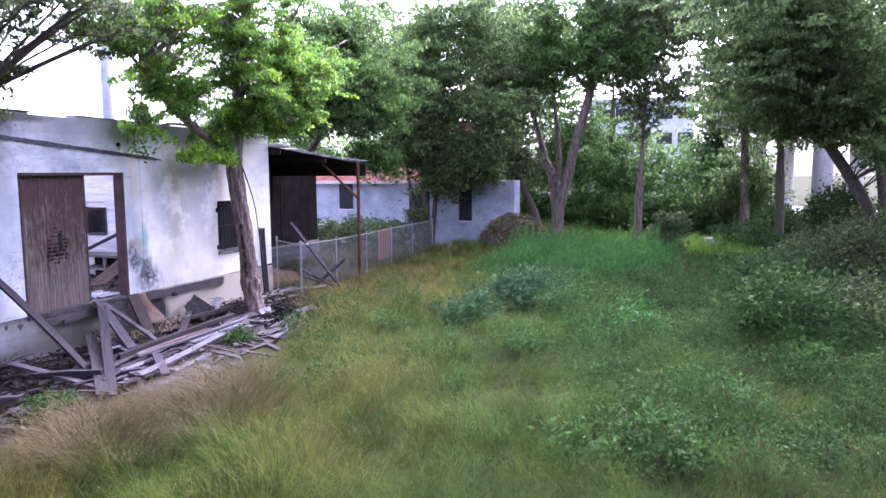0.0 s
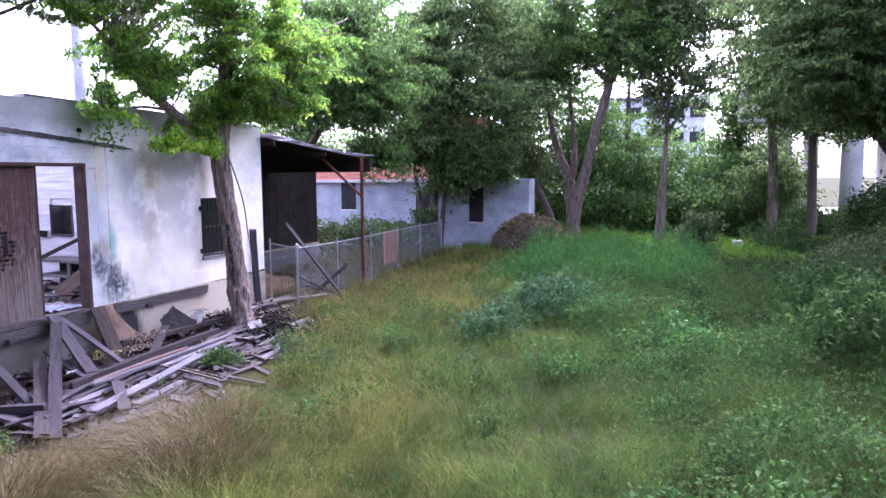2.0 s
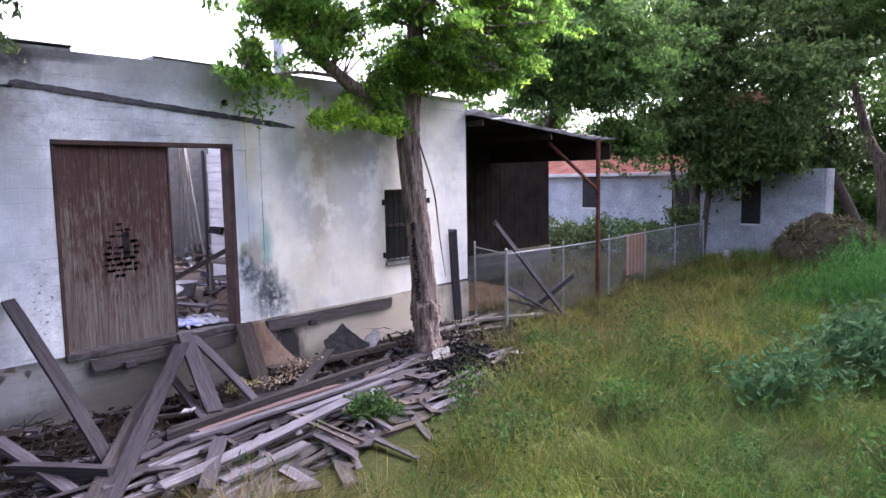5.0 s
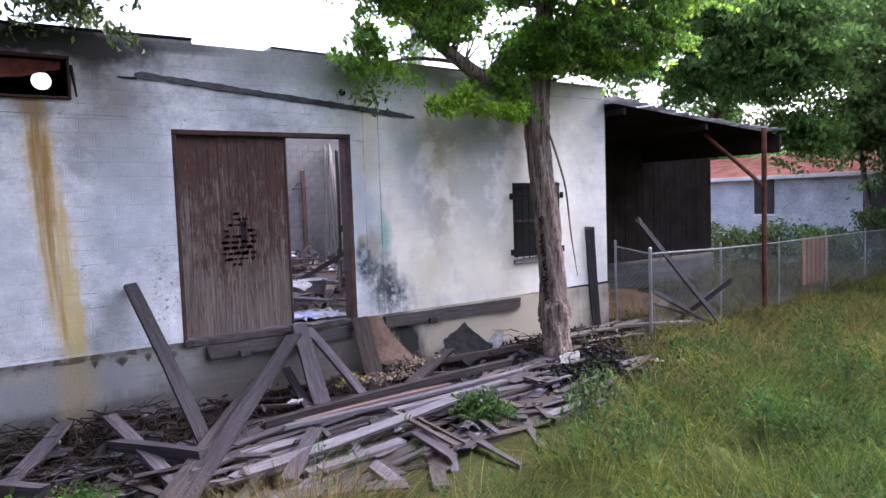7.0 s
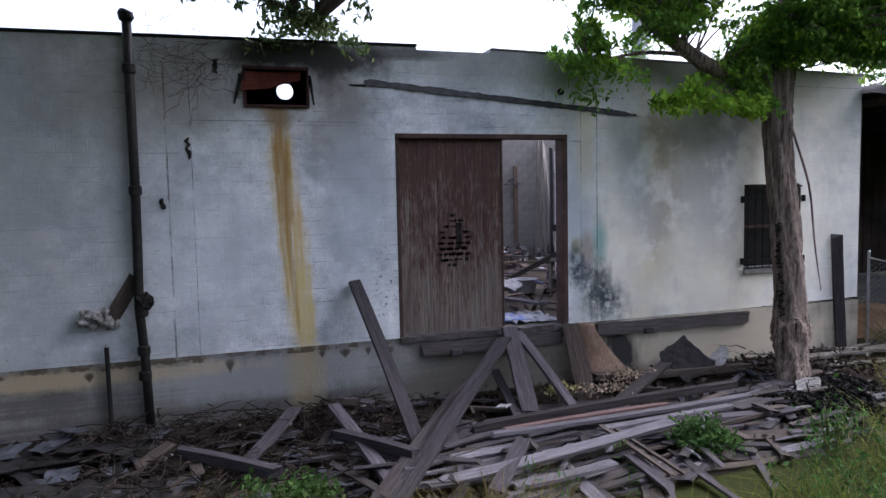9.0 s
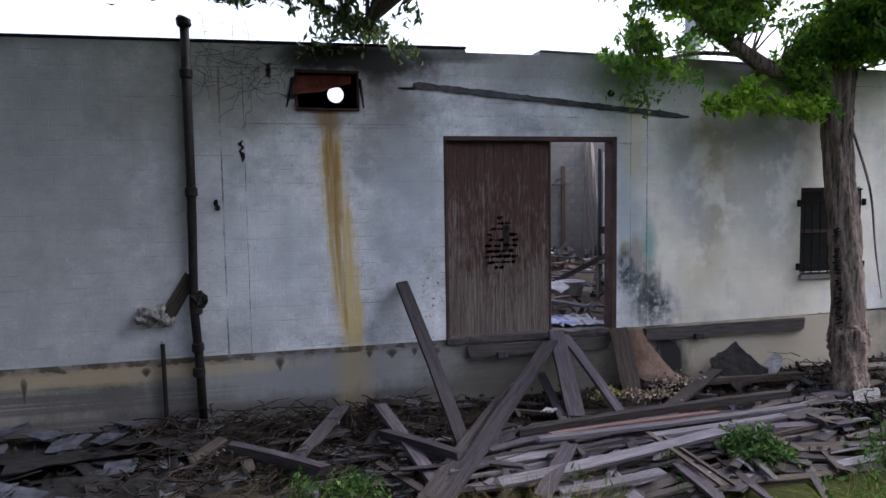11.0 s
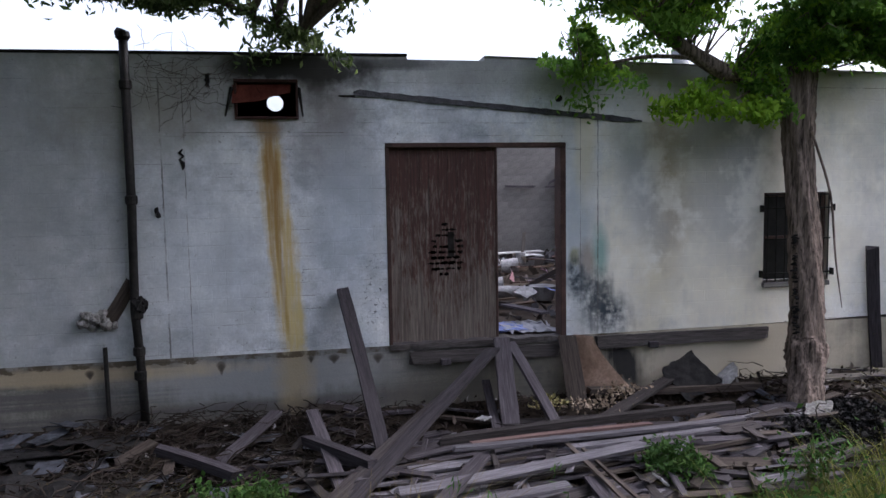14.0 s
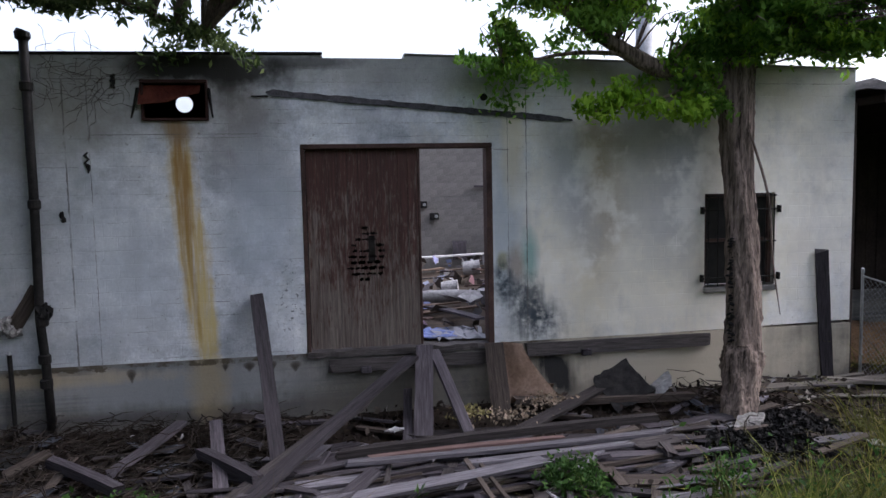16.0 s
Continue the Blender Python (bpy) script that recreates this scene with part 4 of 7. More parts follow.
def exhaust_fan():
    f = thing("exhaust_fan", (WX, 9.08, FAN[2]), "rusty exhaust fan housing with a round hole through it", "fan housing")
    y0, y1, z0, z1 = FAN
    for lo, hi in (((WX - 0.2, y0, z1 - 0.05), (WX + 0.07, y1, z1)), ((WX - 0.2, y0, z0), (WX + 0.05, y1, z0 + 0.04)),
                   ((WX - 0.2, y0, z0 + 0.04), (WX + 0.05, y0 + 0.04, z1 - 0.05)), ((WX - 0.2, y1 - 0.04, z0 + 0.04), (WX + 0.05, y1, z1 - 0.05))):
        add(f, "housing_side", bar(lo, hi, 0.008), M_MAROON)
    # back plate with a round hole
    cy, cz, r, n = 9.2, 4.88, 0.118, 72
    bm = bmesh.new()
    inner, outer = [], []
    for i in range(n):
        a = 2 * math.pi * i / n
        cq, sq = math.cos(a), math.sin(a)
        ry = (y1 - 0.04 - cy) if cq > 0 else (cy - y0 - 0.04)
        rz = (z1 - 0.05 - cz) if sq > 0 else (cz - z0 - 0.04)
        k = min(ry / max(abs(cq), 1e-6), rz / max(abs(sq), 1e-6))
        inner.append(bm.verts.new((WX - 0.03, cy + r * cq, cz + min(r * sq, 0.105))))
        outer.append(bm.verts.new((WX - 0.03, cy + k * 1.04 * cq, cz + k * 1.04 * sq)))
    for i in range(n):
        j = (i + 1) % n
        bm.faces.new((inner[i], outer[i], outer[j], inner[j]))
    bmesh.ops.solidify(bm, geom=bm.faces[:], thickness=0.012)
    add(f, "back_plate", bm, M_MAROON, "blackened plate with a round hole")
    bm = bmesh.new()
    v = [bm.verts.new(p) for p in ((WX + 0.0, y0 - 0.02, 5.14), (WX - 0.02, y1 - 0.1, 5.16), (WX + 0.03, y1 - 0.12, 5.03), (WX + 0.06, 9.24, 4.99), (WX + 0.08, 8.98, 4.9), (WX + 0.1, y0 - 0.03, 4.86))]
    bm.faces.new(v)
    bmesh.ops.solidify(bm, geom=bm.faces[:], thickness=0.008)
    add(f, "damper_flap", bm, M_REDPAINT, "bent red damper flap")
    for y, a in ((y0 - 0.03, -0.1), (y1 + 0.01, 0.05)):
        add(f, "torn_edge", rod([(WX + 0.02, y, 5.1), (WX + 0.05, y + a * 0.3, 4.95), (WX + 0.05, y + a, 4.68)], [0.03, 0.025, 0.012], 5), M_TAR)


exhaust_fan()


def stack_pipe():
    x = WX + 0.1
    p = thing("soil_pipe", (x, 7.17, 0.1), "black cast-iron stack pipe running up the wall", "pipe")
    add(p, "pipe", rod([(x, 7.2, 0.05), (x, 7.17, 1.2), (x, 7.13, 1.85), (x, 7.16, 3.5), (x, 7.16, 5.75)], 0.062, 14), M_IRON, smooth=True)
    for z in (0.95, 1.3, 1.84, 3.49, 5.11):
        add(p, "coupling", rod([(x, 7.16, z - 0.07), (x, 7.16, z - 0.05), (x, 7.16, z + 0.05), (x, 7.16, z + 0.07)], [0.066, 0.085, 0.085, 0.066], 14), M_IRON)
    add(p, "cowl", rod([(x, 7.16, 5.72), (x, 7.16, 5.76), (x, 7.15, 5.84), (x, 7.16, 5.87)], [0.066, 0.1, 0.1, 0.075], 12), M_IRON)
    q = thing("stub_pipe", (WX + 0.06, 6.69, 0.3), "short dark pipe standing against the foundation", "pipe")
    add(q, "pipe", rod([(WX + 0.07, 6.7, 0.1), (WX + 0.07, 6.69, 1.38)], 0.032, 10), M_IRON)
    add(q, "cap", rod([(WX + 0.07, 6.69, 1.37), (WX + 0.07, 6.69, 1.43)], [0.02, 0.018], 8), M_GALV)
    plank((WX + 0.06, 6.78, 1.78), (WX + 0.06, 7.1, 2.3), 0.2, 0.03, (1, 0.2, 0), "brown board wedged behind the stack pipe", "", M_BROWNGREY)
    bm = bmesh.new()
    r1 = random.Random(9)
    for i in range(16):
        bmesh.ops.create_icosphere(bm, subdivisions=3, radius=r1.uniform(0.05, 0.1), matrix=pose(WX + r1.uniform(0.04, 0.14), 6.64 + r1.uniform(-0.24, 0.24), 1.76 + r1.uniform(-0.08, 0.1)))
    for v in bm.verts:
        v.co += v.normal * 0.05 * noise.noise(v.co * 13) + Vector((0, 0, 0.03 * noise.noise(v.co * 31)))
    tagged(part("insulation_wad", bm, M_FLUFF), "matted grey insulation wad hanging on the wall", "insulation", kind="stuff")
    bm = bmesh.new()
    bmesh.ops.create_icosphere(bm, subdivisions=3, radius=0.09, matrix=pose(WX + 0.12, 7.2, 1.98))
    r2 = random.Random(4)
    for v in bm.verts:
        v.co += Vector((r2.uniform(-0.03, 0.03), r2.uniform(-0.04, 0.04), r2.uniform(-0.06, 0.06)))
    tagged(part("tar_lump", bm, M_TAR), "black tar lump stuck round the stack pipe", "tar")


M_FLUFF = mottled("insulation_grey", (0.09, 0.085, 0.08), (0.34, 0.33, 0.32), 14, 60, 1.0, 0.6)
M_BROWNGREY = mottled("brown_grey_wood", (0.032, 0.025, 0.021), (0.09, 0.072, 0.062), 3, 9, 0.85, 0.5, (14, 14, 0.8), vary=0.3)
stack_pipe()


def barred_window():
    y0, y1, z0, z1 = WINDOW
    w = thing("window", (WX, 17.9, z0), "dark window behind rusted iron burglar bars", "window")
    for nm, lo, hi in (("frame", (WX - 0.2, y0, z0 + 0.02), (WX - 0.08, y0 + 0.07, z1)), ("frame", (WX - 0.2, y1 - 0.07, z0 + 0.02), (WX - 0.08, y1, z1)), ("frame", (WX - 0.2, y0 + 0.07, z1 - 0.07), (WX - 0.08, y1 - 0.07, z1)),
                       ("frame", (WX - 0.19, y0 + 0.07, 2.62), (WX - 0.09, y1 - 0.07, 2.67))):
        add(w, nm, bar(lo, hi), M_FRAME)
    for lo, hi in ((z0 + 0.03, 2.62), (2.67, z1 - 0.07)):
        add(w, "pane", bar((WX - 0.16, y0 + 0.07, lo), (WX - 0.15, y1 - 0.07, hi), 0.002), M_GLASS)
    add(w, "sill", bar((WX - 0.28, y0 - 0.02, 1.79), (WX + 0.05, y1 + 0.02, 1.88), 0.012), M_FOOT)
    x = WX + 0.05
    for i in range(8):
        y = y0 + 0.04 + (y1 - y0 - 0.08) * i / 7
        add(w, "bar", rod([(x, y, 1.9), (x, y, 3.4)], 0.011, 6), M_IRON)
    for z in (2.03, 2.62, 3.15, 3.38):
        long = z in (2.03, 3.15)
        add(w, "cross_bar", bar((x - 0.012, y0 - (0.06 if long else 0), z - 0.012), (x + 0.012, y1 + (0.06 if long else 0), z + 0.012), 0.002), M_IRON)
        if long:
            for y in (y0 - 0.06, y1 + 0.06):
                add(w, "bracket", bar((WX - 0.005, y - 0.02, z - 0.06), (x + 0.02, y + 0.02, z + 0.06), 0.005), M_IRON)


def glass_mat():
    m, n, l, b = shader("dirty_glass")
    t = noise_tex(n, l, 5, 5, 0.7)
    r = ramp(n, [(0.3, (0.008, 0.008, 0.009)), (0.7, (0.025, 0.025, 0.024))])
    l.new(t.outputs[0], r.inputs[0])
    l.new(r.outputs[0], b.inputs["Base Color"])
    b.inputs["Roughness"].default_value = 0.4
    b.inputs["Specular IOR Level"].default_value = 0.25
    return m


M_GLASS = glass_mat()
barred_window()


def vent_stack():
    x, y = -18.9, 18.95
    v = thing("vent_stack", (x, y, 1.15), "tall grey metal vent stack rising behind the wall", "chimney")
    add(v, "pipe", rod([(x, y, 1.15), (x, y, 9.3)], 0.21, 18), M_GALV_DULL, smooth=True)
    add(v, "collar", rod([(x, y, 9.0), (x, y, 9.04), (x, y, 9.08)], [0.21, 0.26, 0.21], 18), M_GALV_DULL)
    add(v, "cap", rod([(x, y, 9.3), (x, y, 9.5)], [0.13, 0.12], 16), M_GALV_DULL)


M_GALV_DULL = mottled("dull_grey_metal", (0.25, 0.26, 0.28), (0.36, 0.37, 0.39), 2, 20, 0.6, 0.1)
vent_stack()


# ---- inside the roofless room ----
def scrap(name, at, size, mat, label, category, group, rng, tilt=0.25, thick=0.012, segs=4, torn=0.3):
    """A torn, slightly curled sheet lying on the rubble."""
    bm = bmesh.new()
    bmesh.ops.create_grid(bm, x_segments=segs, y_segments=segs, size=0.5)
    cx, cy = rng.uniform(-0.15, 0.15), rng.uniform(-0.15, 0.15)
    for v in bm.verts:
        edge = max(abs(v.co.x), abs(v.co.y)) > 0.49
        k = rng.uniform(1 - torn, 1.12 if torn > 0.2 else 1.03) if edge else 1
        v.co = Vector((v.co.x * size[0] * k, v.co.y * size[1] * k, (cx * v.co.x ** 2 + cy * v.co.y ** 2) * size[0] + rng.uniform(-0.008, 0.008)))
    bmesh.ops.solidify(bm, geom=bm.faces[:], thickness=thick)
    ob = part(name, bm, mat)
    ob.matrix_world = pose(*at, math.degrees(rng.gauss(0, tilt)), math.degrees(rng.gauss(0, tilt)), rng.uniform(0, 360))
    return tagged(ob, label, category, group)


def room():
    rng = random.Random(12)
    boards = bpy.data.objects["wall_north"]
    z, k = FLOOR, 0
    while z < 5.2:
        h = rng.uniform(0.19, 0.23)
        segs = [(-23.0, -13.5)]
        if z + h > 2.07 and z < 3.06:
            segs = [(-23.0, -22.25), (-21.58, -13.5)]
        for a, b in segs:
            part("board", bar((a, 19.555 + rng.uniform(-0.008, 0.006), z + 0.004), (b, 19.592, z + h - 0.004), 0.004), M_WHITEBOARD, boards)
        z += h
    far = bpy.data.objects["wall_west"]
    base = boxed((0, 0, 0), (0.012, 0.394, 0.194), 0.003)
    me = bpy.data.meshes.new("block")
    base.to_mesh(me)
    base.free()
    me.materials.append(M_GREYBLOCK)
    z, row = 1.6, 0
    while z < 5.0:
        y = 13.0 + (0.2 if row % 2 else 0)
        while y < 19.3:
            ob = new("block", me)
            ob.parent = far
            ob.location = (-23.05 + rng.uniform(-0.003, 0.004), y, z)
            y += 0.4
        z += 0.2
        row += 1
    # boarded partition with a hatch, reaching back from the front wall
    w = tagged(part("wall_partition", boxed((-17.3, 15.66, FLOOR), (WB, 15.7, 2.5)), M_WHITEBOARD), "white boarded partition inside the roofless room", "wall", kind="structure")
    for lo, hi in (((-17.3, 15.66, 2.5), (-16.52, 15.7, 4.45)), ((-15.8, 15.66, 2.5), (WB, 15.7, 4.45)), ((-16.52, 15.66, 3.28), (-15.8, 15.7, 4.45))):
        part("backing", boxed(lo, hi), M_WHITEBOARD, w)
    z = FLOOR
    while z < 4.3:
        h = rng.uniform(0.18, 0.23)
        segs = [(-17.32, WB - 0.01)]
        if z + h > 2.52 and z < 3.27:
            segs = [(-17.32, -16.53), (-15.79, WB - 0.01)]
        for a, b in segs:
            part("board", bar((a + rng.uniform(-0.03, 0.03), 15.615 + rng.uniform(-0.008, 0.008), z + 0.005), (b, 15.657, z + h - 0.005), 0.005), M_WHITEBOARD, w)
        z += h
    hole = thing("wall_hatch", (-16.16, 15.6, 2.52), "small dark hatch in the boarded partition", "hatch")
    # Black sheet in place of the darkness behind the opening.
    add(hole, "backing", bar((-16.55, 15.9, 2.45), (-15.75, 15.94, 3.35), 0.002), M_TAR)
    for lo, hi in (((-16.56, 15.6, 2.5), (-16.5, 15.92, 3.3)), ((-15.82, 15.6, 2.5), (-15.76, 15.92, 3.3)), ((-16.5, 15.58, 2.48), (-15.82, 15.72, 2.53))):
        add(hole, "frame", bar(lo, hi), M_WOOD)
    plank((-17.5, 14.2, 1.24), (-15.26, 15.5, 2.52), 0.1, 0.06, (0, 1, 0.3), "dark timber leaning from the floor over the bench", "", M_DARKBEAM)
    plank((-16.95, 15.45, 2.56), (-16.62, 15.5, 2.54), 0.16, 0.1, (0, 1, 0), "charred board end fixed to the partition", "", M_TAR)
    plank((-17.33, 15.5, 1.2), (-17.36, 15.55, 4.35), 0.07, 0.05, (0, 1, 0), "thin upright post at the partition's end", "", M_WOOD)
    plank((-22.95, 15.49, 3.68), (-22.95, 16.41, 3.66), 0.08, 0.06, (0, 0, 1), "dark wooden bar fixed to the block wall", "")
    plank((-22.93, 17.13, 1.5), (-22.93, 17.13, 4.2), 0.13, 0.06, (1, 0, 0), "brown upright timber against the block wall", "", M_BROWNWOOD)
    plank((-22.85, 16.76, 3.64), (-22.85, 17.2, 3.66), 0.1, 0.05, (0, 0, 1), "small bracket board on the upright timber", "")
    plank((-22.86, 16.85, 3.75), (-22.86, 17.12, 3.9), 0.06, 0.04, (1, 0, 0), "short slanting brace on the upright timber", "")
    for i in range(5):
        y = 17.4 + 0.06 * i
        plank((-22.3 + 0.25 * i, y + 0.08, 1.25), (-22.9, 17.9 + 0.05 * i, 5.0 - 0.15 * (i % 3)), 0.06, 0.04, (1, 0.2, 0), "pale battens leaning against the block wall", "leaning battens", M_PALEWOOD, i, "batten", "batten")
    for y, z in ((13.93, 3.17), (14.28, 2.82)):
        m = thing("meter_box", (-23.0, y, z), "small dark electric meter box on the wall", "meter box", "meter boxes")
        add(m, "box", bar((-23.02, y - 0.13, z - 0.1), (-22.88, y + 0.13, z + 0.1), 0.015), M_IRON)
        add(m, "dial", rod([(-22.89, y + 0.05, z), (-22.84, y + 0.05, z)], 0.05, 12), M_GALV)
    b = thing("workbench", (-15.2, 15.2, FLOOR), "grey timber workbench with open shelves", "workbench")
    add(b, "worktop", bar((-16.42, 14.92, 1.9), (WB - 0.1, 15.58, 1.97)), M_PALEWOOD)
    for z in (1.2, 1.52):
        add(b, "shelf", bar((-16.3, 14.97, z), (WB - 0.15, 15.56, z + 0.07)), M_PALEWOOD)
    for x in (-16.3, -15.3, -14.3):
        add(b, "leg", bar((x, 14.94, FLOOR), (x + 0.1, 15.0, 1.9)), M_PALEWOOD)
    # Added black panel: the shade inside the shelves is put into its colour.
    add(b, "back_panel", bar((-16.3, 15.57, FLOOR), (WB - 0.15, 15.6, 1.9)), M_TAR, "black panel in place of the shade between the shelves")
    plank((-15.1, 14.45, 1.2), (-14.5, 14.9, 1.8), 0.34, 0.02, (0.6, -0.5, 0.7), "brown sheet of hardboard leaning on the bench", "", M_BROWNWOOD)
    plank((-16.0, 13.0, 1.32), (-14.2, 13.75, 1.34), 0.2, 0.04, (0, 0, 1), "blue-grey board on the room's floor", "room rubble")
    roll = thing("carpet_roll", (-16.4, 13.3, 1.3), "rolled dirty white cloth on the floor", "cloth roll")
    add(roll, "roll", rod([(-16.6, 12.7, 1.38), (-16.55, 13.2, 1.4), (-16.45, 13.7, 1.42), (-16.4, 14.2, 1.4)], [0.12, 0.14, 0.13, 0.12], 12), M_CLOTH, smooth=True)
    tub = thing("plastic_tub", (-16.6, 14.6, FLOOR), "grey plastic tub lying in the rubble", "tub")
    add(tub, "bowl", rod([(-16.6, 14.5, 1.2), (-16.6, 14.5, 1.5)], [0.22, 0.3], 18), M_CLOTH)
    for i, (x, y, z, r, h, mat) in enumerate(((-21.6, 15.55, 1.62, 0.14, 0.3, M_CLOTH), (-20.2, 14.8, 1.5, 0.2, 0.42, M_CLOTH), (-18.3, 13.9, 1.25, 0.2, 0.36, M_CLOTH))):
        c = thing("bucket", (x, y, z - 0.1), "dirty white bucket in the rubble", "bucket", "buckets")
        p = [(x, y, z - h / 2), (x, y, z + h / 2)] if i == 0 else [(x, y - h / 2, z + 0.05), (x + 0.1, y + h / 2, z + 0.08)]
        add(c, "body", rod(p, [r * 0.88, r], 18), mat)
    for x, y, z, sx, sy, mat in ((-15.9, 13.9, 1.5, 0.5, 0.36, M_CLOTH), (-15.6, 14.35, 1.56, 0.34, 0.26, M_BLUECLOTH), (-16.1, 13.5, 1.46, 0.44, 0.3, M_CLOTH), (-21.6, 15.9, 1.72, 0.6, 0.5, M_CLOTH), (-21.9, 16.6, 1.74, 0.5, 0.4, M_CLOTH)):
        scrap("crumpled_sheet", (x, y, z), (sx, sy), mat, "crumpled pale plastic sheet on the rubble", "sheet", "rubble sheets", rng, 0.3, 0.01, 6, 0.15)
    plank((-22.2, 13.2, 1.66), (-22.3, 16.4, 1.74), 0.2, 0.04, (0, 0, 1), "long white board lying on the rubble", "room rubble", M_WHITEBOARD)
    plank((-21.65, 15.62, 1.8), (-21.65, 15.68, 2.35), 0.09, 0.05, (1, 0, 0), "short pale stick standing in a bucket", "", M_PALEWOOD)
    plank((-22.8, 15.0, 1.55), (-22.95, 15.02, 2.05), 0.42, 0.02, (1, 0, 0.2), "grey panel leaning on the block wall", "")
    for i in range(70):
        x, y = rng.uniform(-22.8, -14.5), rng.uniform(12.0, 18.6)
        a, ln = rng.uniform(0, math.pi), rng.uniform(0.5, 1.8)
        z = 1.2 + 0.35 * max(0, min(1, (-17 - x) / 5)) + rng.uniform(0, 0.12)
        mat = rng.choice((M_WOOD, M_BROWNWOOD, M_FRAME, M_FRAME, M_WOOD))
        plank((x, y, z), (x + ln * math.cos(a), y + ln * math.sin(a), z + rng.uniform(-0.03, 0.1)), rng.uniform(0.06, 0.2), 0.03, (0, 0, 1), "broken board in the room's rubble", "room rubble", mat, i, "broken_board", "board")
    n = 420
    r2 = np.random.default_rng(31)
    p = np.stack([r2.uniform(-22.9, -13.6, n), r2.uniform(11.5, 19, n), r2.uniform(1.16, 1.35, n)], 1)
    p[:, 2] += 0.3 * np.clip((-17 - p[:, 0]) / 5, 0, 1)
    tagged(part("paper_litter", leaf_mesh("paper_litter", p, 0.28, r2, slim=0.7, droop=0.0), M_PAPER), "scraps of paper and plastic over the floor", "litter", kind="stuff")
    for y, x0, col in ((12.75, -13.9, M_BLUECLOTH), (13.25, -13.8, M_PAPER)):
        bm = bmesh.new()
        bmesh.ops.create_grid(bm, x_segments=9, y_segments=9, size=0.42, matrix=pose(x0, y, FLOOR + 0.05))
        for v in bm.verts:
            v.co += Vector((rng.uniform(-0.05, 0.05), rng.uniform(-0.06, 0.06), rng.uniform(-0.03, 0.04)))
        bmesh.ops.solidify(bm, geom=bm.faces[:], thickness=0.008)
        tagged(part("crumpled_sheet", bm, col), "crumpled plastic sheet on the doorway floor", "sheet", "doorway sheets")


M_WHITEBOARD = mottled("white_boards", (0.55, 0.53, 0.53), (0.78, 0.76, 0.76), 1.2, 14, 0.8, 0.3, (1, 8, 8), vary=0.12)
M_DARKBEAM = mottled("dark_beam", (0.025, 0.02, 0.018), (0.06, 0.048, 0.043), 3, 10, 0.85, 0.4, (12, 12, 0.8))
M_PALEWOOD = mottled("pale_wood", (0.1, 0.088, 0.078), (0.23, 0.208, 0.186), 3, 10, 0.8, 0.3, (12, 12, 0.8), vary=0.2)
M_ORANGEWOOD = mottled("orange_wood", (0.2, 0.1, 0.05), (0.4, 0.22, 0.12), 3, 10, 0.8, 0.3, (12, 12, 0.8), vary=0.2)
M_BROWNWOOD = mottled("brown_wood", (0.07, 0.047, 0.034), (0.17, 0.118, 0.088), 3, 10, 0.8, 0.3, (12, 12, 0.8), vary=0.25)
M_CLOTH = mottled("dirty_white", (0.2, 0.195, 0.2), (0.44, 0.43, 0.44), 4, 25, 0.85, 0.3)
M_BLUECLOTH = mottled("blue_plastic", (0.1, 0.14, 0.36), (0.3, 0.35, 0.6), 4, 20, 0.6, 0.3)
M_PAPER = foliage("paper", [(0.0, (0.04, 0.033, 0.028)), (0.62, (0.09, 0.075, 0.066)), (0.88, (0.34, 0.34, 0.37)), (0.93, (0.2, 0.25, 0.45)), (1.0, (0.4, 0.2, 0.18))], through_light=0.1, rough=0.7)
room()


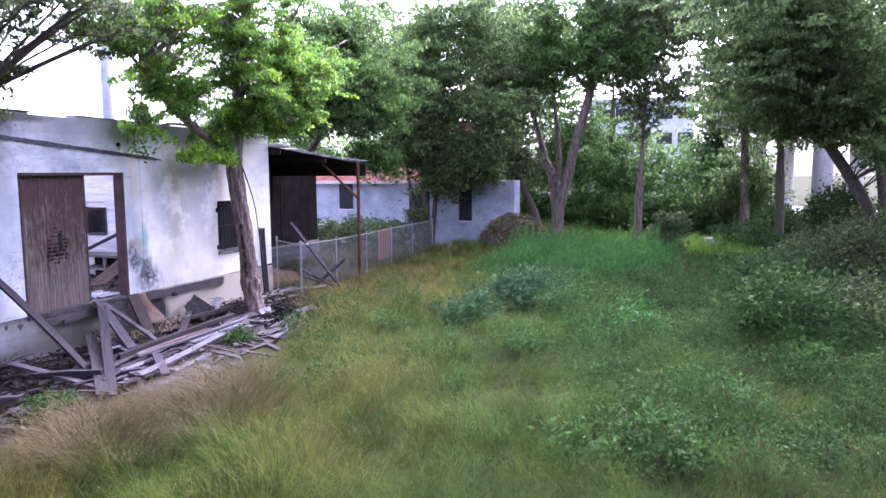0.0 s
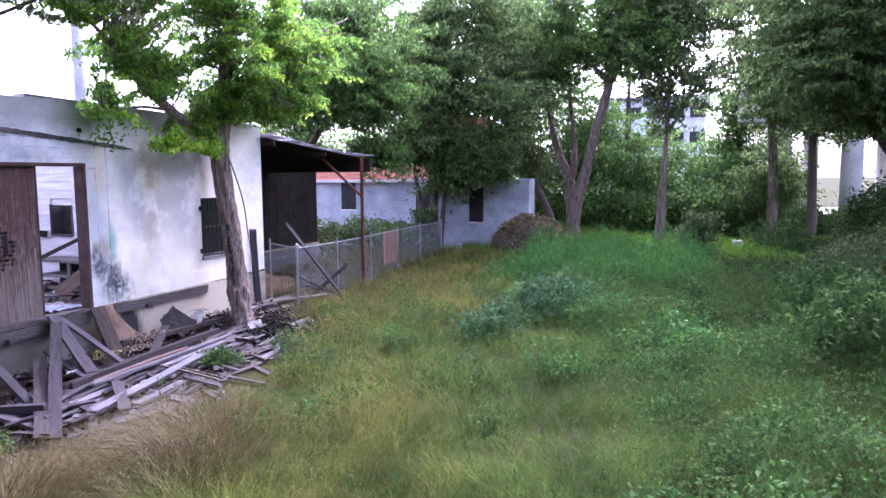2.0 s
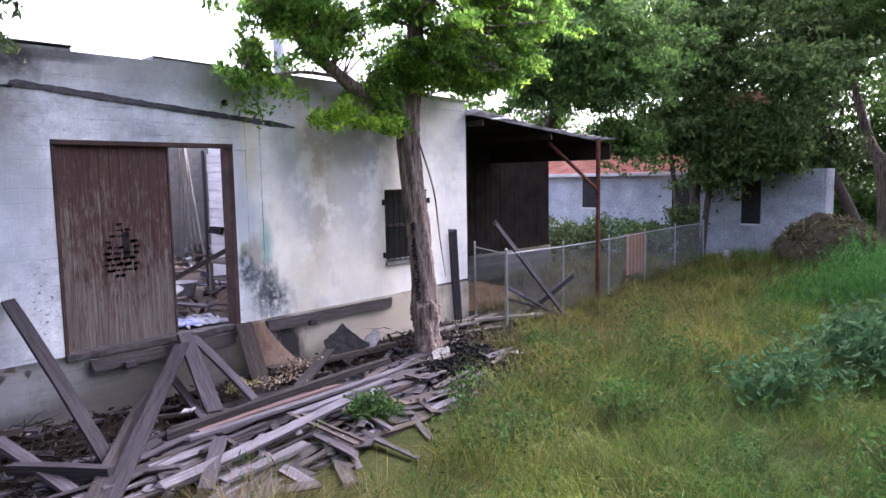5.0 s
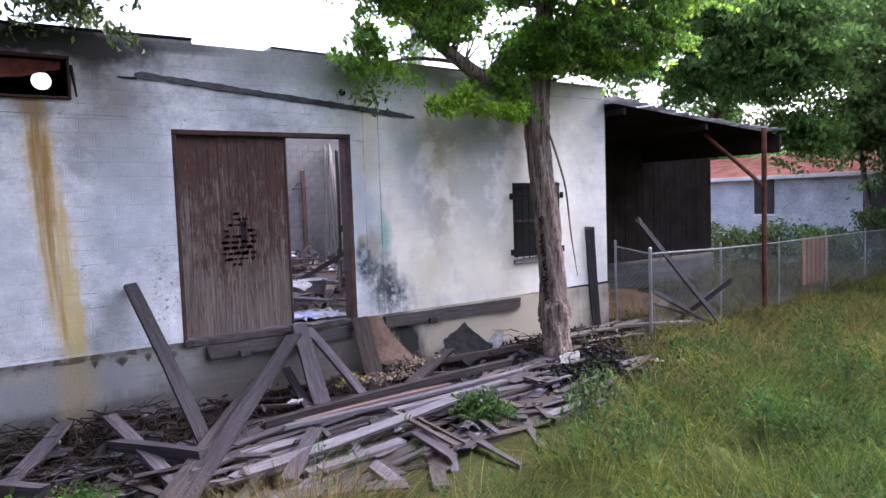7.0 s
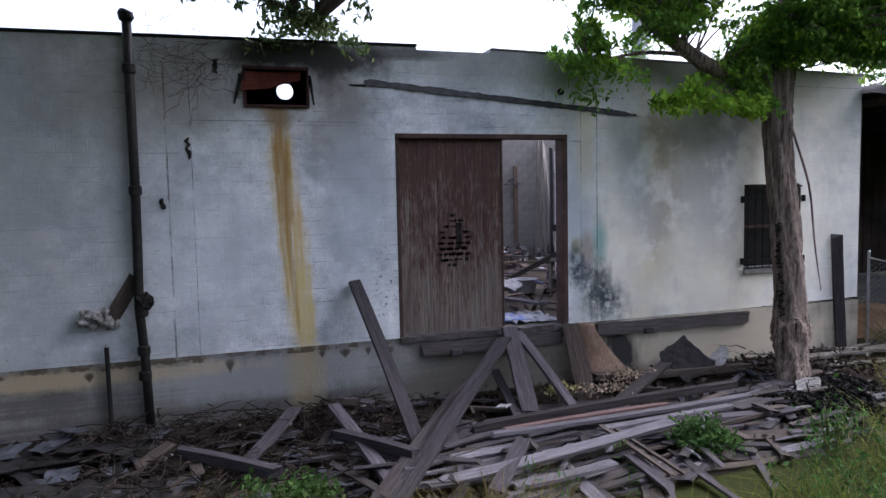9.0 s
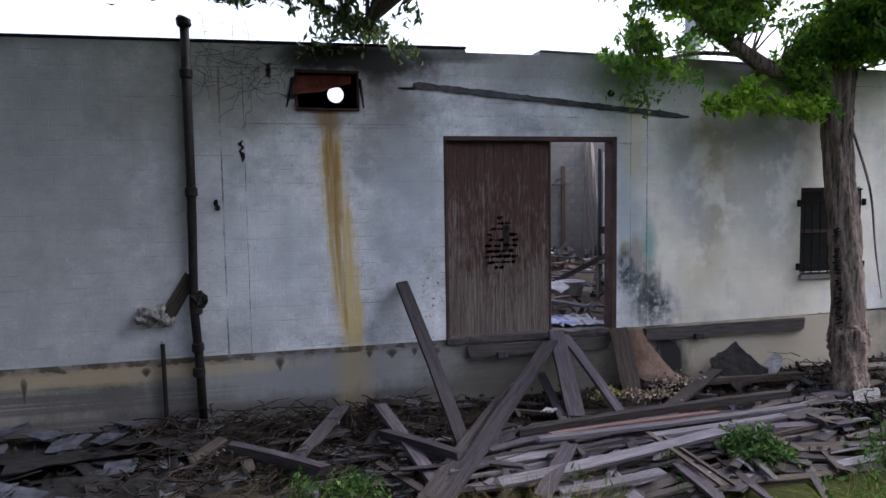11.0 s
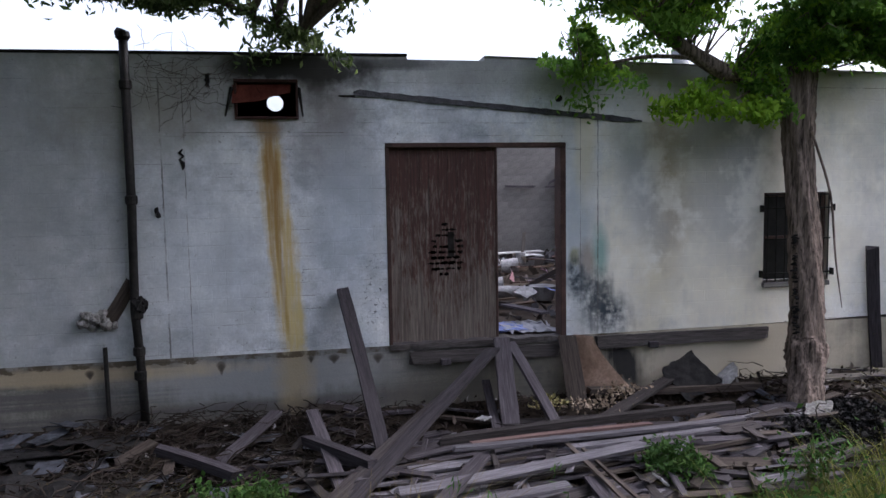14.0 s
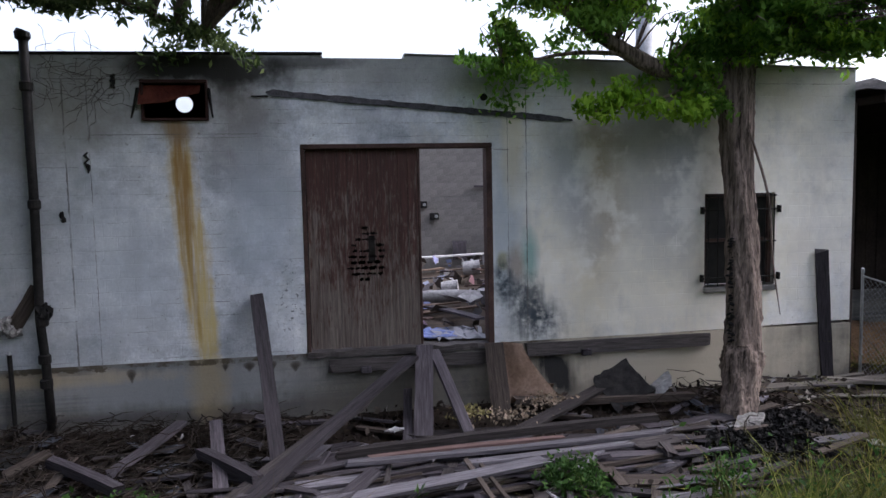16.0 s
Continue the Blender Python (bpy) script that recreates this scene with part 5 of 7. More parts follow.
# ---- lean-to ----
def lean_to():
    s = thing("lean_to", (-15, 23, 0), "open lean-to with sagging tin roof and dark back wall", "lean-to")
    rng = random.Random(6)
    n = 24
    for i in range(n):
        a, b = 20.06 + (26.9 - 20.06) * i / n, 20.06 + (26.9 - 20.06) * (i + 1) / n
        bm = bmesh.new()
        rows = []
        for j in range(9):
            x = -12.85 - 8.2 * j / 8
            for y in (a, (a + b) / 2, b + 0.02):
                t = (y - 20.06) / 6.84
                z = 5.24 - 0.5 * t - 0.1 * math.sin(t * 3.1) + (0.022 if y == (a + b) / 2 else 0) + (rng.uniform(-0.03, 0.03) if j == 0 else 0)
                rows.append(bm.verts.new((x + (rng.uniform(-0.06, 0.06) if j == 0 else 0), y, z)))
        for j in range(8):
            for k in range(2):
                q = j * 3 + k
                bm.faces.new((rows[q], rows[q + 1], rows[q + 4], rows[q + 3]))
        bmesh.ops.solidify(bm, geom=bm.faces[:], thickness=0.006)
        add(s, "roof_sheet", bm, M_TIN, "weathered tin roof sheet")
    # Added dark sheet under the tin; stands in for the roof's shade.
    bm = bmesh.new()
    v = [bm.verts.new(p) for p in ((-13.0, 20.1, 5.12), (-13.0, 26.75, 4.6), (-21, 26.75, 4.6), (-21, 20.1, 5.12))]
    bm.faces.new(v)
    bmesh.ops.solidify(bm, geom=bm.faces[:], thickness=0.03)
    add(s, "shade_sheet", bm, M_DARKWALL)
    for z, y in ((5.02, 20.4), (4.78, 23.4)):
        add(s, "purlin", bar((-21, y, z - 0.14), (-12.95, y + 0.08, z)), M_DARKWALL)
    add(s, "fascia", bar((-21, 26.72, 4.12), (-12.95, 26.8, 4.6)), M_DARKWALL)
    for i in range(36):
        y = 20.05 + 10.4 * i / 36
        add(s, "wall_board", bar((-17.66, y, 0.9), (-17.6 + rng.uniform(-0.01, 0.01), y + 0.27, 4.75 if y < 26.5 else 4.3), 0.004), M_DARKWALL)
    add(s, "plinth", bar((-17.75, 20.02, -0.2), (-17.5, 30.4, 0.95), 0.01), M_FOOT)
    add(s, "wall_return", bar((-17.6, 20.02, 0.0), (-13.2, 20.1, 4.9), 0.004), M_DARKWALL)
    add(s, "post", rod([(-12.62, 25.4, -0.2), (-12.62, 25.4, 4.7)], 0.065, 10), M_RUST, "rust-red pipe post")
    add(s, "brace", rod([(-12.62, 25.4, 3.2), (-13.6, 24.3, 4.6)], 0.05, 8), M_RUST, "rust-red diagonal brace")
    add(s, "leaning_pole", rod([(-17.0, 23.2, 0.1), (-17.45, 22.4, 3.4)], 0.09, 8), M_PALEWOOD)
    bm = bmesh.new()
    bmesh.ops.create_icosphere(bm, subdivisions=4, radius=1.0)
    for v in bm.verts:
        k = 1 + 0.2 * noise.noise(v.co * 2.4) + 0.06 * noise.noise(v.co * 8)
        v.co = Vector((v.co.x * 1.5 * k - 15.9, v.co.y * 2.3 * k + 22.6, v.co.z * 0.5 * k - 0.05))
    tagged(part("soil_heap", bm, M_ORANGESOIL, smooth=True), "low heap of orange-brown soil under the lean-to", "soil")


M_ORANGESOIL = mottled("orange_soil", (0.1, 0.06, 0.034), (0.26, 0.16, 0.09), 1.6, 16, 0.95, 0.6)
lean_to()


# ---- white house behind the fence ----
def white_house():
    h = thing("white_house", (-17, 42, 0), "white single-storey house with a rusty red roof", "house")
    bm = bmesh.new()
    box(bm, (-27, 39, -0.5), (-13.0, 46, 3.75))
    box(bm, (-13.0, 39, -0.5), (-9.75, 40.3, 3.75))
    add(h, "wall", bm, M_WHITEWALL)
    rng = random.Random(2)
    for i in range(40):
        x = -27.4 + 0.31 * i
        bm = bmesh.new()
        v = [bm.verts.new(p) for p in ((x, 38.55, 3.72), (x + 0.29, 38.55, 3.72), (x + 0.29, 42.5, 4.85), (x, 42.5, 4.85))]
        bm.faces.new(v)
        bmesh.ops.solidify(bm, geom=bm.faces[:], thickness=0.05 + rng.uniform(0, 0.02))
        add(h, "roof_sheet", bm, M_REDROOF, "red roof sheet with pale rib")
    add(h, "fascia", bar((-27.4, 38.5, 3.58), (-14.9, 38.56, 3.74)), M_WHITEBOARD)
    bm = bmesh.new()
    box(bm, (-15.4, 40.4, 3.7), (-13.1, 44, 7.3))
    add(h, "upper_wall", bm, M_BRICK, "broad red-brown brick upper wall")
    for x0, x1, z0, z1 in ((-21.1, -20.15, 2.0, 3.6), (-16.3, -15.4, 0.6, 3.2), (-13.1, -12.3, 1.4, 3.3)):
        w = add(h, "window", bar((x0, 38.95, z0), (x1, 38.99, z1), 0.004), M_GLASS)
        part("frame", boxed((x0 - 0.06 + 17, 38.94 - 42, z0 - 0.08), (x1 + 0.06 + 17, 38.97 - 42, z0 - 0.005), 0.004), M_WHITEBOARD, w)
    for i in range(26):
        x = -12.2 + 0.09 * i
        add(h, "cladding_sheet", bar((x, 38.93, 0.3 + rng.uniform(0, 0.2)), (x + 0.082, 38.985 + (0.012 if i % 2 else 0), 3.6), 0.004), M_WHITEWALL, "bluish white ribbed cladding")


white_house()


# ---- chain-link fence ----
def chain_fence():
    posts = [(-13.0, 20.12), (-12.12, 20.2), (-12.5, 23.3), (-12.85, 26.5), (-13.2, 29.7), (-13.5, 32.9), (-13.7, 36.2)]
    f = thing("chain_link_fence", (-12.12, 20.2, 0), "galvanised chain-link fence with pipe posts", "fence")
    for i, (x, y) in enumerate(posts):
        z = float(ground_z(x, y))
        r = 0.036 if i in (1, 6) else 0.025
        p = add(f, "post", rod([(x, y, z - 0.2), (x, y, z + 1.8)], r, 10), M_GALV)
        part("cap", rod([(x - f.location.x, y - f.location.y, z + 1.8), (x - f.location.x, y - f.location.y, z + 1.84), (x - f.location.x, y - f.location.y, z + 1.86)], [r * 1.25, r * 1.1, r * 0.4], 10), M_GALV, p)
    for (x0, y0), (x1, y1) in zip(posts, posts[1:]):
        a, b = Vector((x0, y0, float(ground_z(x0, y0)))), Vector((x1, y1, float(ground_z(x1, y1))))
        top = Vector((0, 0, 1.72))
        add(f, "top_rail", rod([a + top, b + top], 0.017, 6), M_GALV)
        length, hgt = (b - a).length, 1.68
        d = (b - a) / length
        verts, quads = [], []
        step, r = 0.1, 0.0024
        side = Vector((d.y, -d.x, 0)) * r
        for s in (1, -1):
            u = -hgt if s > 0 else 0.0
            while u < (length if s > 0 else length + hgt):
                lo, hi = (max(u, 0), min(u + hgt, length)) if s > 0 else (max(u - hgt, 0), min(u, length))
                if hi - lo > 0.02:
                    z0, z1 = ((lo - u), (hi - u)) if s > 0 else ((u - lo), (u - hi))
                    p, q = a + d * lo + Vector((0, 0, z0 + 0.04)), a + d * hi + Vector((0, 0, z1 + 0.04))
                    k = len(verts)
                    nrm = Vector((0, 0, 1)).cross(d) * r
                    across = (q - p).normalized().cross(nrm.normalized()) * r
                    verts += [p + nrm, p - nrm * 0.5 + across, p - nrm * 0.5 - across, q + nrm, q - nrm * 0.5 + across, q - nrm * 0.5 - across]
                    quads += [(k, k + 1, k + 4, k + 3), (k + 1, k + 2, k + 5, k + 4), (k + 2, k, k + 3, k + 5)]
                u += step
        me = mesh_from("mesh_panel", [tuple(v - f.location) for v in verts], quads)
        part("mesh_panel", me, M_GALV_DULL, f)


chain_fence()


def fence_clutter():
    plank((-13.05, 19.55, 0.1), (-13.06, 19.38, 2.42), 0.2, 0.05, (1, -0.3, 0), "dark plank standing against the wall corner", "", M_WOOD)
    plank((-11.5, 21.9, 0.1), (-12.55, 20.4, 2.5), 0.13, 0.05, (1, 0, 0.3), "long grey pole board leaning across the fence", "leaning boards")
    plank((-12.35, 21.0, 0.1), (-11.55, 22.3, 1.15), 0.11, 0.06, (1, 0, 0.3), "grey board crossed against the fence", "leaning boards")
    plank((-11.75, 21.9, 0.15), (-12.45, 20.7, 0.95), 0.08, 0.05, (1, 0, 0.4), "thin board in the crossed heap", "leaning boards")
    plank((-11.3, 22.0, 0.08), (-12.4, 20.6, 0.7), 0.09, 0.04, (0, 0.3, 1), "split board on the grass by the fence", "leaning boards")
    plank((-12.9, 19.2, 0.28), (-11.7, 21.2, 0.3), 0.16, 0.06, (0, 0, 1), "long board lying along the foot of the fence", "leaning boards", M_PALEWOOD)
    p = thing("pallet", (-13.35, 29.7, 0.2), "brown wooden pallet standing against the fence", "pallet")
    for i in range(6):
        y = 28.9 + 0.26 * i
        add(p, "slat", bar((-13.5, y, 0.2), (-13.47, y + 0.2, 1.62), 0.004), M_ORANGEWOOD)
    for z in (0.3, 0.85, 1.45):
        add(p, "bearer", bar((-13.58, 28.9, z), (-13.5, 30.4, z + 0.1), 0.005), M_BROWNWOOD)
    m = thing("marker_post", (-12.9, 36.6, -0.2), "short white concrete marker post by the fence", "marker post")
    add(m, "shaft", bar((-13.0, 36.5, -0.3), (-12.75, 36.75, 0.42), 0.02), M_CLOTH)


fence_clutter()


# ---- rubble along the wall ----
def rubble():
    up = (0, 0, 1)
    lean = "long grey board leaning on the wall"
    plank((-10.9, 10.52, 0.05), (-13.08, 10.1, 2.1), 0.19, 0.05, (0.7, 0.15, 0.7), lean, "leaning boards")
    plank((-9.75, 9.8, 0.02), (-12.62, 12.34, 1.12), 0.2, 0.05, (0.4, -0.2, 1), "long grey board leaning on upright boards", "leaning boards")
    plank((-9.9, 9.72, 0.08), (-12.2, 11.6, 0.62), 0.22, 0.06, (0.3, -0.2, 1), "dark board leaning on the heap", "leaning boards", M_DARKWOOD)
    plank((-11.7, 12.36, 0.1), (-13.0, 12.58, 1.2), 0.27, 0.05, (1, 0, 0.6), "wide upright board leaning on the door sill", "leaning boards", M_WOOD)
    plank((-11.6, 13.0, 0.2), (-13.0, 12.72, 1.12), 0.17, 0.05, (1, 0.3, 0.7), "grey board leaning on the door sill", "leaning boards", M_WOOD)
    plank((-11.7, 12.15, 0.15), (-12.95, 12.3, 0.55), 0.13, 0.04, (0.4, 0, 1), "short board beside the upright boards", "leaning boards")
    plank((-12.45, 13.66, 0.15), (-13.0, 13.68, 1.16), 0.3, 0.05, (1, -0.3, 0.4), "wide brown board leaning under the doorway", "leaning boards", M_BROWNGREY)
    plank((-11.5, 13.7, 0.3), (-12.85, 15.6, 0.5), 0.18, 0.05, (0.2, 0.1, 1), "dark board lying up against the wall", "leaning boards", M_DARKWOOD)
    plank((-10.19, 9.94, 0.1), (-12.1, 9.6, 0.5), 0.17, 0.06, up)
    plank((-11.45, 9.5, 0.35), (-10.5, 10.3, 0.3), 0.13, 0.12, up, "short thick beam end on the heap")
    plank((-11.4, 8.47, 0.2), (-12.42, 9.11, 0.45), 0.18, 0.05, up)
    plank((-11.8, 7.6, 0.25), (-10.73, 8.73, 0.22), 0.13, 0.12, up, "thick grey beam lying in the brushwood")
    plank((-11.0, 11.2, 0.34), (-11.35, 15.6, 0.38), 0.12, 0.1, up, "long dark square beam across the heap", mat=M_DARKWOOD)
    plank((-10.86, 11.6, 0.32), (-10.98, 14.1, 0.34), 0.1, 0.04, up, "narrow reddish board on the heap", mat=M_REDWOOD)
    plank((-10.6, 11.3, 0.38), (-10.85, 15.4, 0.36), 0.12, 0.045, up, "long pale grey board on the heap", mat=M_BLUEWOOD)
    plank((-9.75, 10.5, 0.26), (-10.2, 13.6, 0.38), 0.15, 0.045, (0.3, 0, 1), "broad pale board with nail holes", mat=M_BLUEWOOD)
    plank((-10.35, 12.7, 0.36), (-10.6, 14.9, 0.34), 0.13, 0.04, up, "pale broken board on the heap", mat=M_BLUEWOOD)
    plank((-10.42, 13.3, 0.3), (-10.4, 15.3, 0.24), 0.18, 0.05, up)
    plank((-10.2, 13.2, 0.24), (-10.2, 14.9, 0.2), 0.13, 0.04, up)
    plank((-10.08, 13.7, 0.16), (-9.55, 14.4, 0.1), 0.17, 0.04, up)
    plank((-9.95, 14.1, 0.12), (-9.5, 15.1, 0.1), 0.13, 0.04, up)
    plank((-10.4, 12.7, 0.38), (-9.2, 12.92, 0.15), 0.06, 0.03, up, "thin split lath on the heap", mat=M_BROWNGREY)
    plank((-10.35, 12.85, 0.36), (-9.25, 13.1, 0.13), 0.05, 0.03, up, "thin split lath on the heap", mat=M_BROWNGREY)
    plank((-9.8, 12.75, 0.2), (-9.05, 12.76, 0.1), 0.16, 0.04, up)
    plank((-9.4, 10.85, 0.2), (-10.34, 11.6, 0.35), 0.18, 0.05, up)
    plank((-9.43, 11.1, 0.22), (-9.62, 12.4, 0.22), 0.16, 0.04, up, mat=M_BLUEWOOD)
    plank((-12.6, 13.9, 0.36), (-12.3, 16.6, 0.34), 0.16, 0.1, up, "long beam lying at the foot of the wall", mat=M_BROWNGREY)
    plank((-12.6, 17.7, 0.3), (-12.6, 20.4, 0.32), 0.24, 0.05, up, "pale board lying by the wall corner", mat=M_PALEWOOD)
    rng = random.Random(77)
    mats = (M_WOOD, M_WOOD, M_BLUEWOOD, M_BROWNGREY, M_DARKWOOD)
    for i in range(120):
        y = rng.uniform(10.0, 17.8)
        x = rng.gauss(-10.9, 0.75)
        x = min(max(x, -12.8), -9.3)
        h = 0.05 + 0.28 * math.exp(-((x + 10.9) / 0.9) ** 2) * (1 if y < 15.5 else 0.4)
        a = math.pi / 2 + rng.gauss(0.05, 0.35) + (rng.random() < 0.2) * rng.uniform(0.5, 1.3)
        ln = rng.uniform(0.5, 2.2) * (1 if y < 15 else 0.55)
        z = float(ground_z(x, y)) + rng.uniform(0.03, h)
        dx, dy = ln / 2 * math.cos(a), ln / 2 * math.sin(a)
        plank((x - dx, y - dy, z + rng.uniform(-0.05, 0.06)), (x + dx, y + dy, z + rng.uniform(-0.05, 0.08)), rng.uniform(0.07, 0.19), rng.uniform(0.02, 0.05),
              (rng.gauss(0, 0.3), rng.gauss(0, 0.2), 1), "", "fallen planks", rng.choice(mats), i)
    for i in range(150):
        y, x = rng.uniform(10.6, 16.4), rng.uniform(-11.6, -9.35)
        ln = rng.uniform(0.7, 2.0) * (1 if y < 14.5 else 0.6)
        a = math.pi / 2 + 0.1 + rng.gauss(0, 0.12) + (rng.random() < 0.2) * rng.uniform(0.6, 1.6)
        z = float(ground_z(x, y)) + 0.06 + 0.3 * math.exp(-((x + 10.7) / 0.7) ** 2) * rng.uniform(0.5, 1.0)
        dx, dy = ln / 2 * math.cos(a), ln / 2 * math.sin(a)
        plank((x - dx, y - dy, z + rng.uniform(-0.06, 0.03)), (x + dx, y + dy, z + rng.uniform(-0.06, 0.05)), rng.uniform(0.06, 0.13), rng.uniform(0.02, 0.045),
              (rng.gauss(0, 0.25), rng.gauss(0, 0.15), 1), "", "fallen planks", rng.choice(mats), i + 1300)
    for i in range(34):
        y, x = rng.uniform(10.2, 13.6), rng.uniform(-9.7, -9.0)
        ln = rng.uniform(0.5, 1.5)
        a = math.pi / 2 + 0.15 + rng.gauss(0, 0.25) + (rng.random() < 0.35) * rng.uniform(0.5, 1.6)
        z = float(ground_z(x, y)) + rng.uniform(0.04, 0.14)
        dx, dy = ln / 2 * math.cos(a), ln / 2 * math.sin(a)
        plank((x - dx, y - dy, z + rng.uniform(-0.02, 0.03)), (x + dx, y + dy, z + rng.uniform(-0.02, 0.05)), rng.uniform(0.08, 0.16), rng.uniform(0.02, 0.04),
              (rng.gauss(0, 0.2), rng.gauss(0, 0.15), 1), "", "fallen planks", rng.choice(mats), i + 2100)
    for i in range(24):
        y, x = rng.uniform(6.8, 10.2), rng.uniform(-12.9, -10.4)
        a, ln = rng.uniform(0, math.pi), rng.uniform(0.35, 1.3)
        z = float(ground_z(x, y)) + rng.uniform(0.04, 0.2)
        dx, dy = ln / 2 * math.cos(a), ln / 2 * math.sin(a)
        plank((x - dx, y - dy, z), (x + dx, y + dy, z + rng.uniform(-0.03, 0.15)), rng.uniform(0.06, 0.16), rng.uniform(0.02, 0.05), (rng.gauss(0, 0.3), rng.gauss(0, 0.3), 1),
              "broken board in the brushwood by the wall", "fallen planks", rng.choice((M_WOOD, M_DARKWOOD, M_BROWNGREY)), i + 500)
    for i in range(34):
        y, x = rng.uniform(16.6, 20.4), rng.uniform(-12.9, -11.0)
        a, ln = math.pi / 2 + rng.gauss(0, 0.5), rng.uniform(0.25, 0.9)
        z = float(ground_z(x, y)) + rng.uniform(0.02, 0.1)
        dx, dy = ln / 2 * math.cos(a), ln / 2 * math.sin(a)
        plank((x - dx, y - dy, z), (x + dx, y + dy, z + rng.uniform(-0.02, 0.04)), rng.uniform(0.04, 0.1), 0.02, (rng.gauss(0, 0.3), rng.gauss(0, 0.3), 1),
              "splintered lath behind the tree", "laths", rng.choice((M_WOOD, M_BROWNGREY, M_PALEWOOD)), i + 900, "lath", "lath")


M_DARKWOOD = mottled("dark_wood", (0.018, 0.015, 0.015), (0.065, 0.056, 0.056), 3, 9, 0.85, 0.5, (14, 14, 0.8), vary=0.25)
M_BLUEWOOD = mottled("silvered_wood", (0.062, 0.057, 0.066), (0.165, 0.155, 0.175), 3, 9, 0.8, 0.5, (14, 14, 0.8), vary=0.25)
M_REDWOOD = mottled("reddish_wood", (0.07, 0.042, 0.038), (0.16, 0.107, 0.1), 3, 9, 0.85, 0.5, (14, 14, 0.8), vary=0.2)
rubble()


def scraps():
    rng = random.Random(41)
    for i in range(44):
        x, y = rng.uniform(-12.8, -10.4), rng.uniform(3.6, 7.4)
        scrap("tar_paper", (x, y, float(ground_z(x, y)) + rng.uniform(0.03, 0.14)), (rng.uniform(0.6, 1.3), rng.uniform(0.5, 1.0)), M_TAR, "torn black tar paper on the heap", "tar paper", "tar paper", rng, 0.18)
    for i in range(46):
        x, y = rng.uniform(-12.9, -10.5), rng.uniform(3.6, 7.3)
        scrap("shingle", (x, y, float(ground_z(x, y)) + rng.uniform(0.08, 0.2)), (rng.uniform(0.25, 0.6), rng.uniform(0.18, 0.4)), M_SHINGLE, "torn grey roofing shingle on the heap", "shingle", "shingles", rng, 0.14, 0.008, 4, 0.12)
    for i in range(26):
        x, y = rng.uniform(-12.4, -10.2), rng.uniform(7.5, 11.0)
        scrap("shingle", (x, y, float(ground_z(x, y)) + rng.uniform(0.04, 0.16)), (rng.uniform(0.2, 0.45), rng.uniform(0.15, 0.32)), M_SHINGLE, "torn grey roofing shingle on the heap", "shingle", "shingles", rng, 0.2, 0.008, 4, 0.15)
    for i in range(9):
        x, y = rng.uniform(-11.4, -10.4), rng.uniform(15.8, 18.2)
        scrap("tar_paper", (x, y, float(ground_z(x, y)) + rng.uniform(0.01, 0.06)), (rng.uniform(0.4, 0.8), rng.uniform(0.3, 0.6)), M_TAR, "black tar paper scrap under the tree", "tar paper", "tar paper", rng, 0.12)
    for i in range(16):
        x, y = rng.uniform(-12.2, -9.9), rng.uniform(14.5, 18.6)
        scrap("shingle", (x, y, float(ground_z(x, y)) + rng.uniform(0.04, 0.12)), (rng.uniform(0.12, 0.35), rng.uniform(0.1, 0.2)), rng.choice((M_SHINGLE, M_CLOTH)), "pale roofing scrap near the tree", "shingle", "shingles", rng, 0.3)
    scrap("white_rag", (-11.3, 16.95, 0.24), (0.5, 0.36), M_FLUFF, "pale rag lying at the foot of the tree", "rag", "", rng, 0.2, 0.02, 6, 0.14)
    scrap("white_rag", (-11.0, 17.1, 0.13), (0.3, 0.22), M_FLUFF, "pale rag lying at the foot of the tree", "rag", "", rng, 0.2, 0.02, 6, 0.14)
    scrap("newspaper", (-9.7, 13.6, 0.14), (0.22, 0.16), M_CLOTH, "crumpled white paper among the weeds", "paper", "", rng, 0.3, 0.02, 6)
    scrap("newspaper", (-11.9, 12.0, 0.3), (0.26, 0.18), M_CLOTH, "crumpled white paper under the boards", "paper", "", rng, 0.3, 0.02, 6)
    bm = bmesh.new()
    n = 20
    for i in range(n + 1):
        u = i / n
        if u < 0.7:
            v = u / 0.7
            x, z = -13.05 + 0.3 * v ** 1.6, 1.18 - 0.78 * v
        else:
            v = (u - 0.7) / 0.3 * 4.0
            x, z = -12.75 - 0.16 + 0.16 * math.cos(v), 0.4 - 0.16 * math.sin(v)
        for j in range(7):
            t = j / 6
            bm.verts.new((x + 0.05 * math.sin(2.6 * t), 13.8 + t * (0.34 + 0.5 * min(u / 0.7, 1.0) ** 1.3), z - 0.05 * t * t))
    bm.verts.ensure_lookup_table()
    for i in range(n):
        for j in range(6):
            k = i * 7 + j
            bm.faces.new([bm.verts[q] for q in (k, k + 1, k + 8, k + 7)])
    bmesh.ops.solidify(bm, geom=bm.faces[:], thickness=0.02)
    tagged(part("curled_sheet", bm, M_HARDBOARD, smooth=True), "curled brown sheet of hardboard against the wall", "hardboard")
    scrap("tar_paper", (-12.5, 15.65, 0.6), (0.7, 0.75), M_TAR, "crumpled black tar paper against the wall", "tar paper", "", rng, 0.5, 0.02, 8, 0.12).matrix_world = pose(-12.55, 15.6, 0.5, 25, 38, 30)
    b = bar((-12.55, 16.06, 0.4), (-12.35, 16.32, 0.58), 0.02)
    for v in b.verts:
        v.co += Vector((rng.uniform(-0.03, 0.03), rng.uniform(-0.03, 0.03), 0.9 * (v.co.y - 16.2) + rng.uniform(-0.03, 0.03)))
    tagged(part("foam_block", b, M_CLOTH), "dirty white foam block on the heap", "foam block")
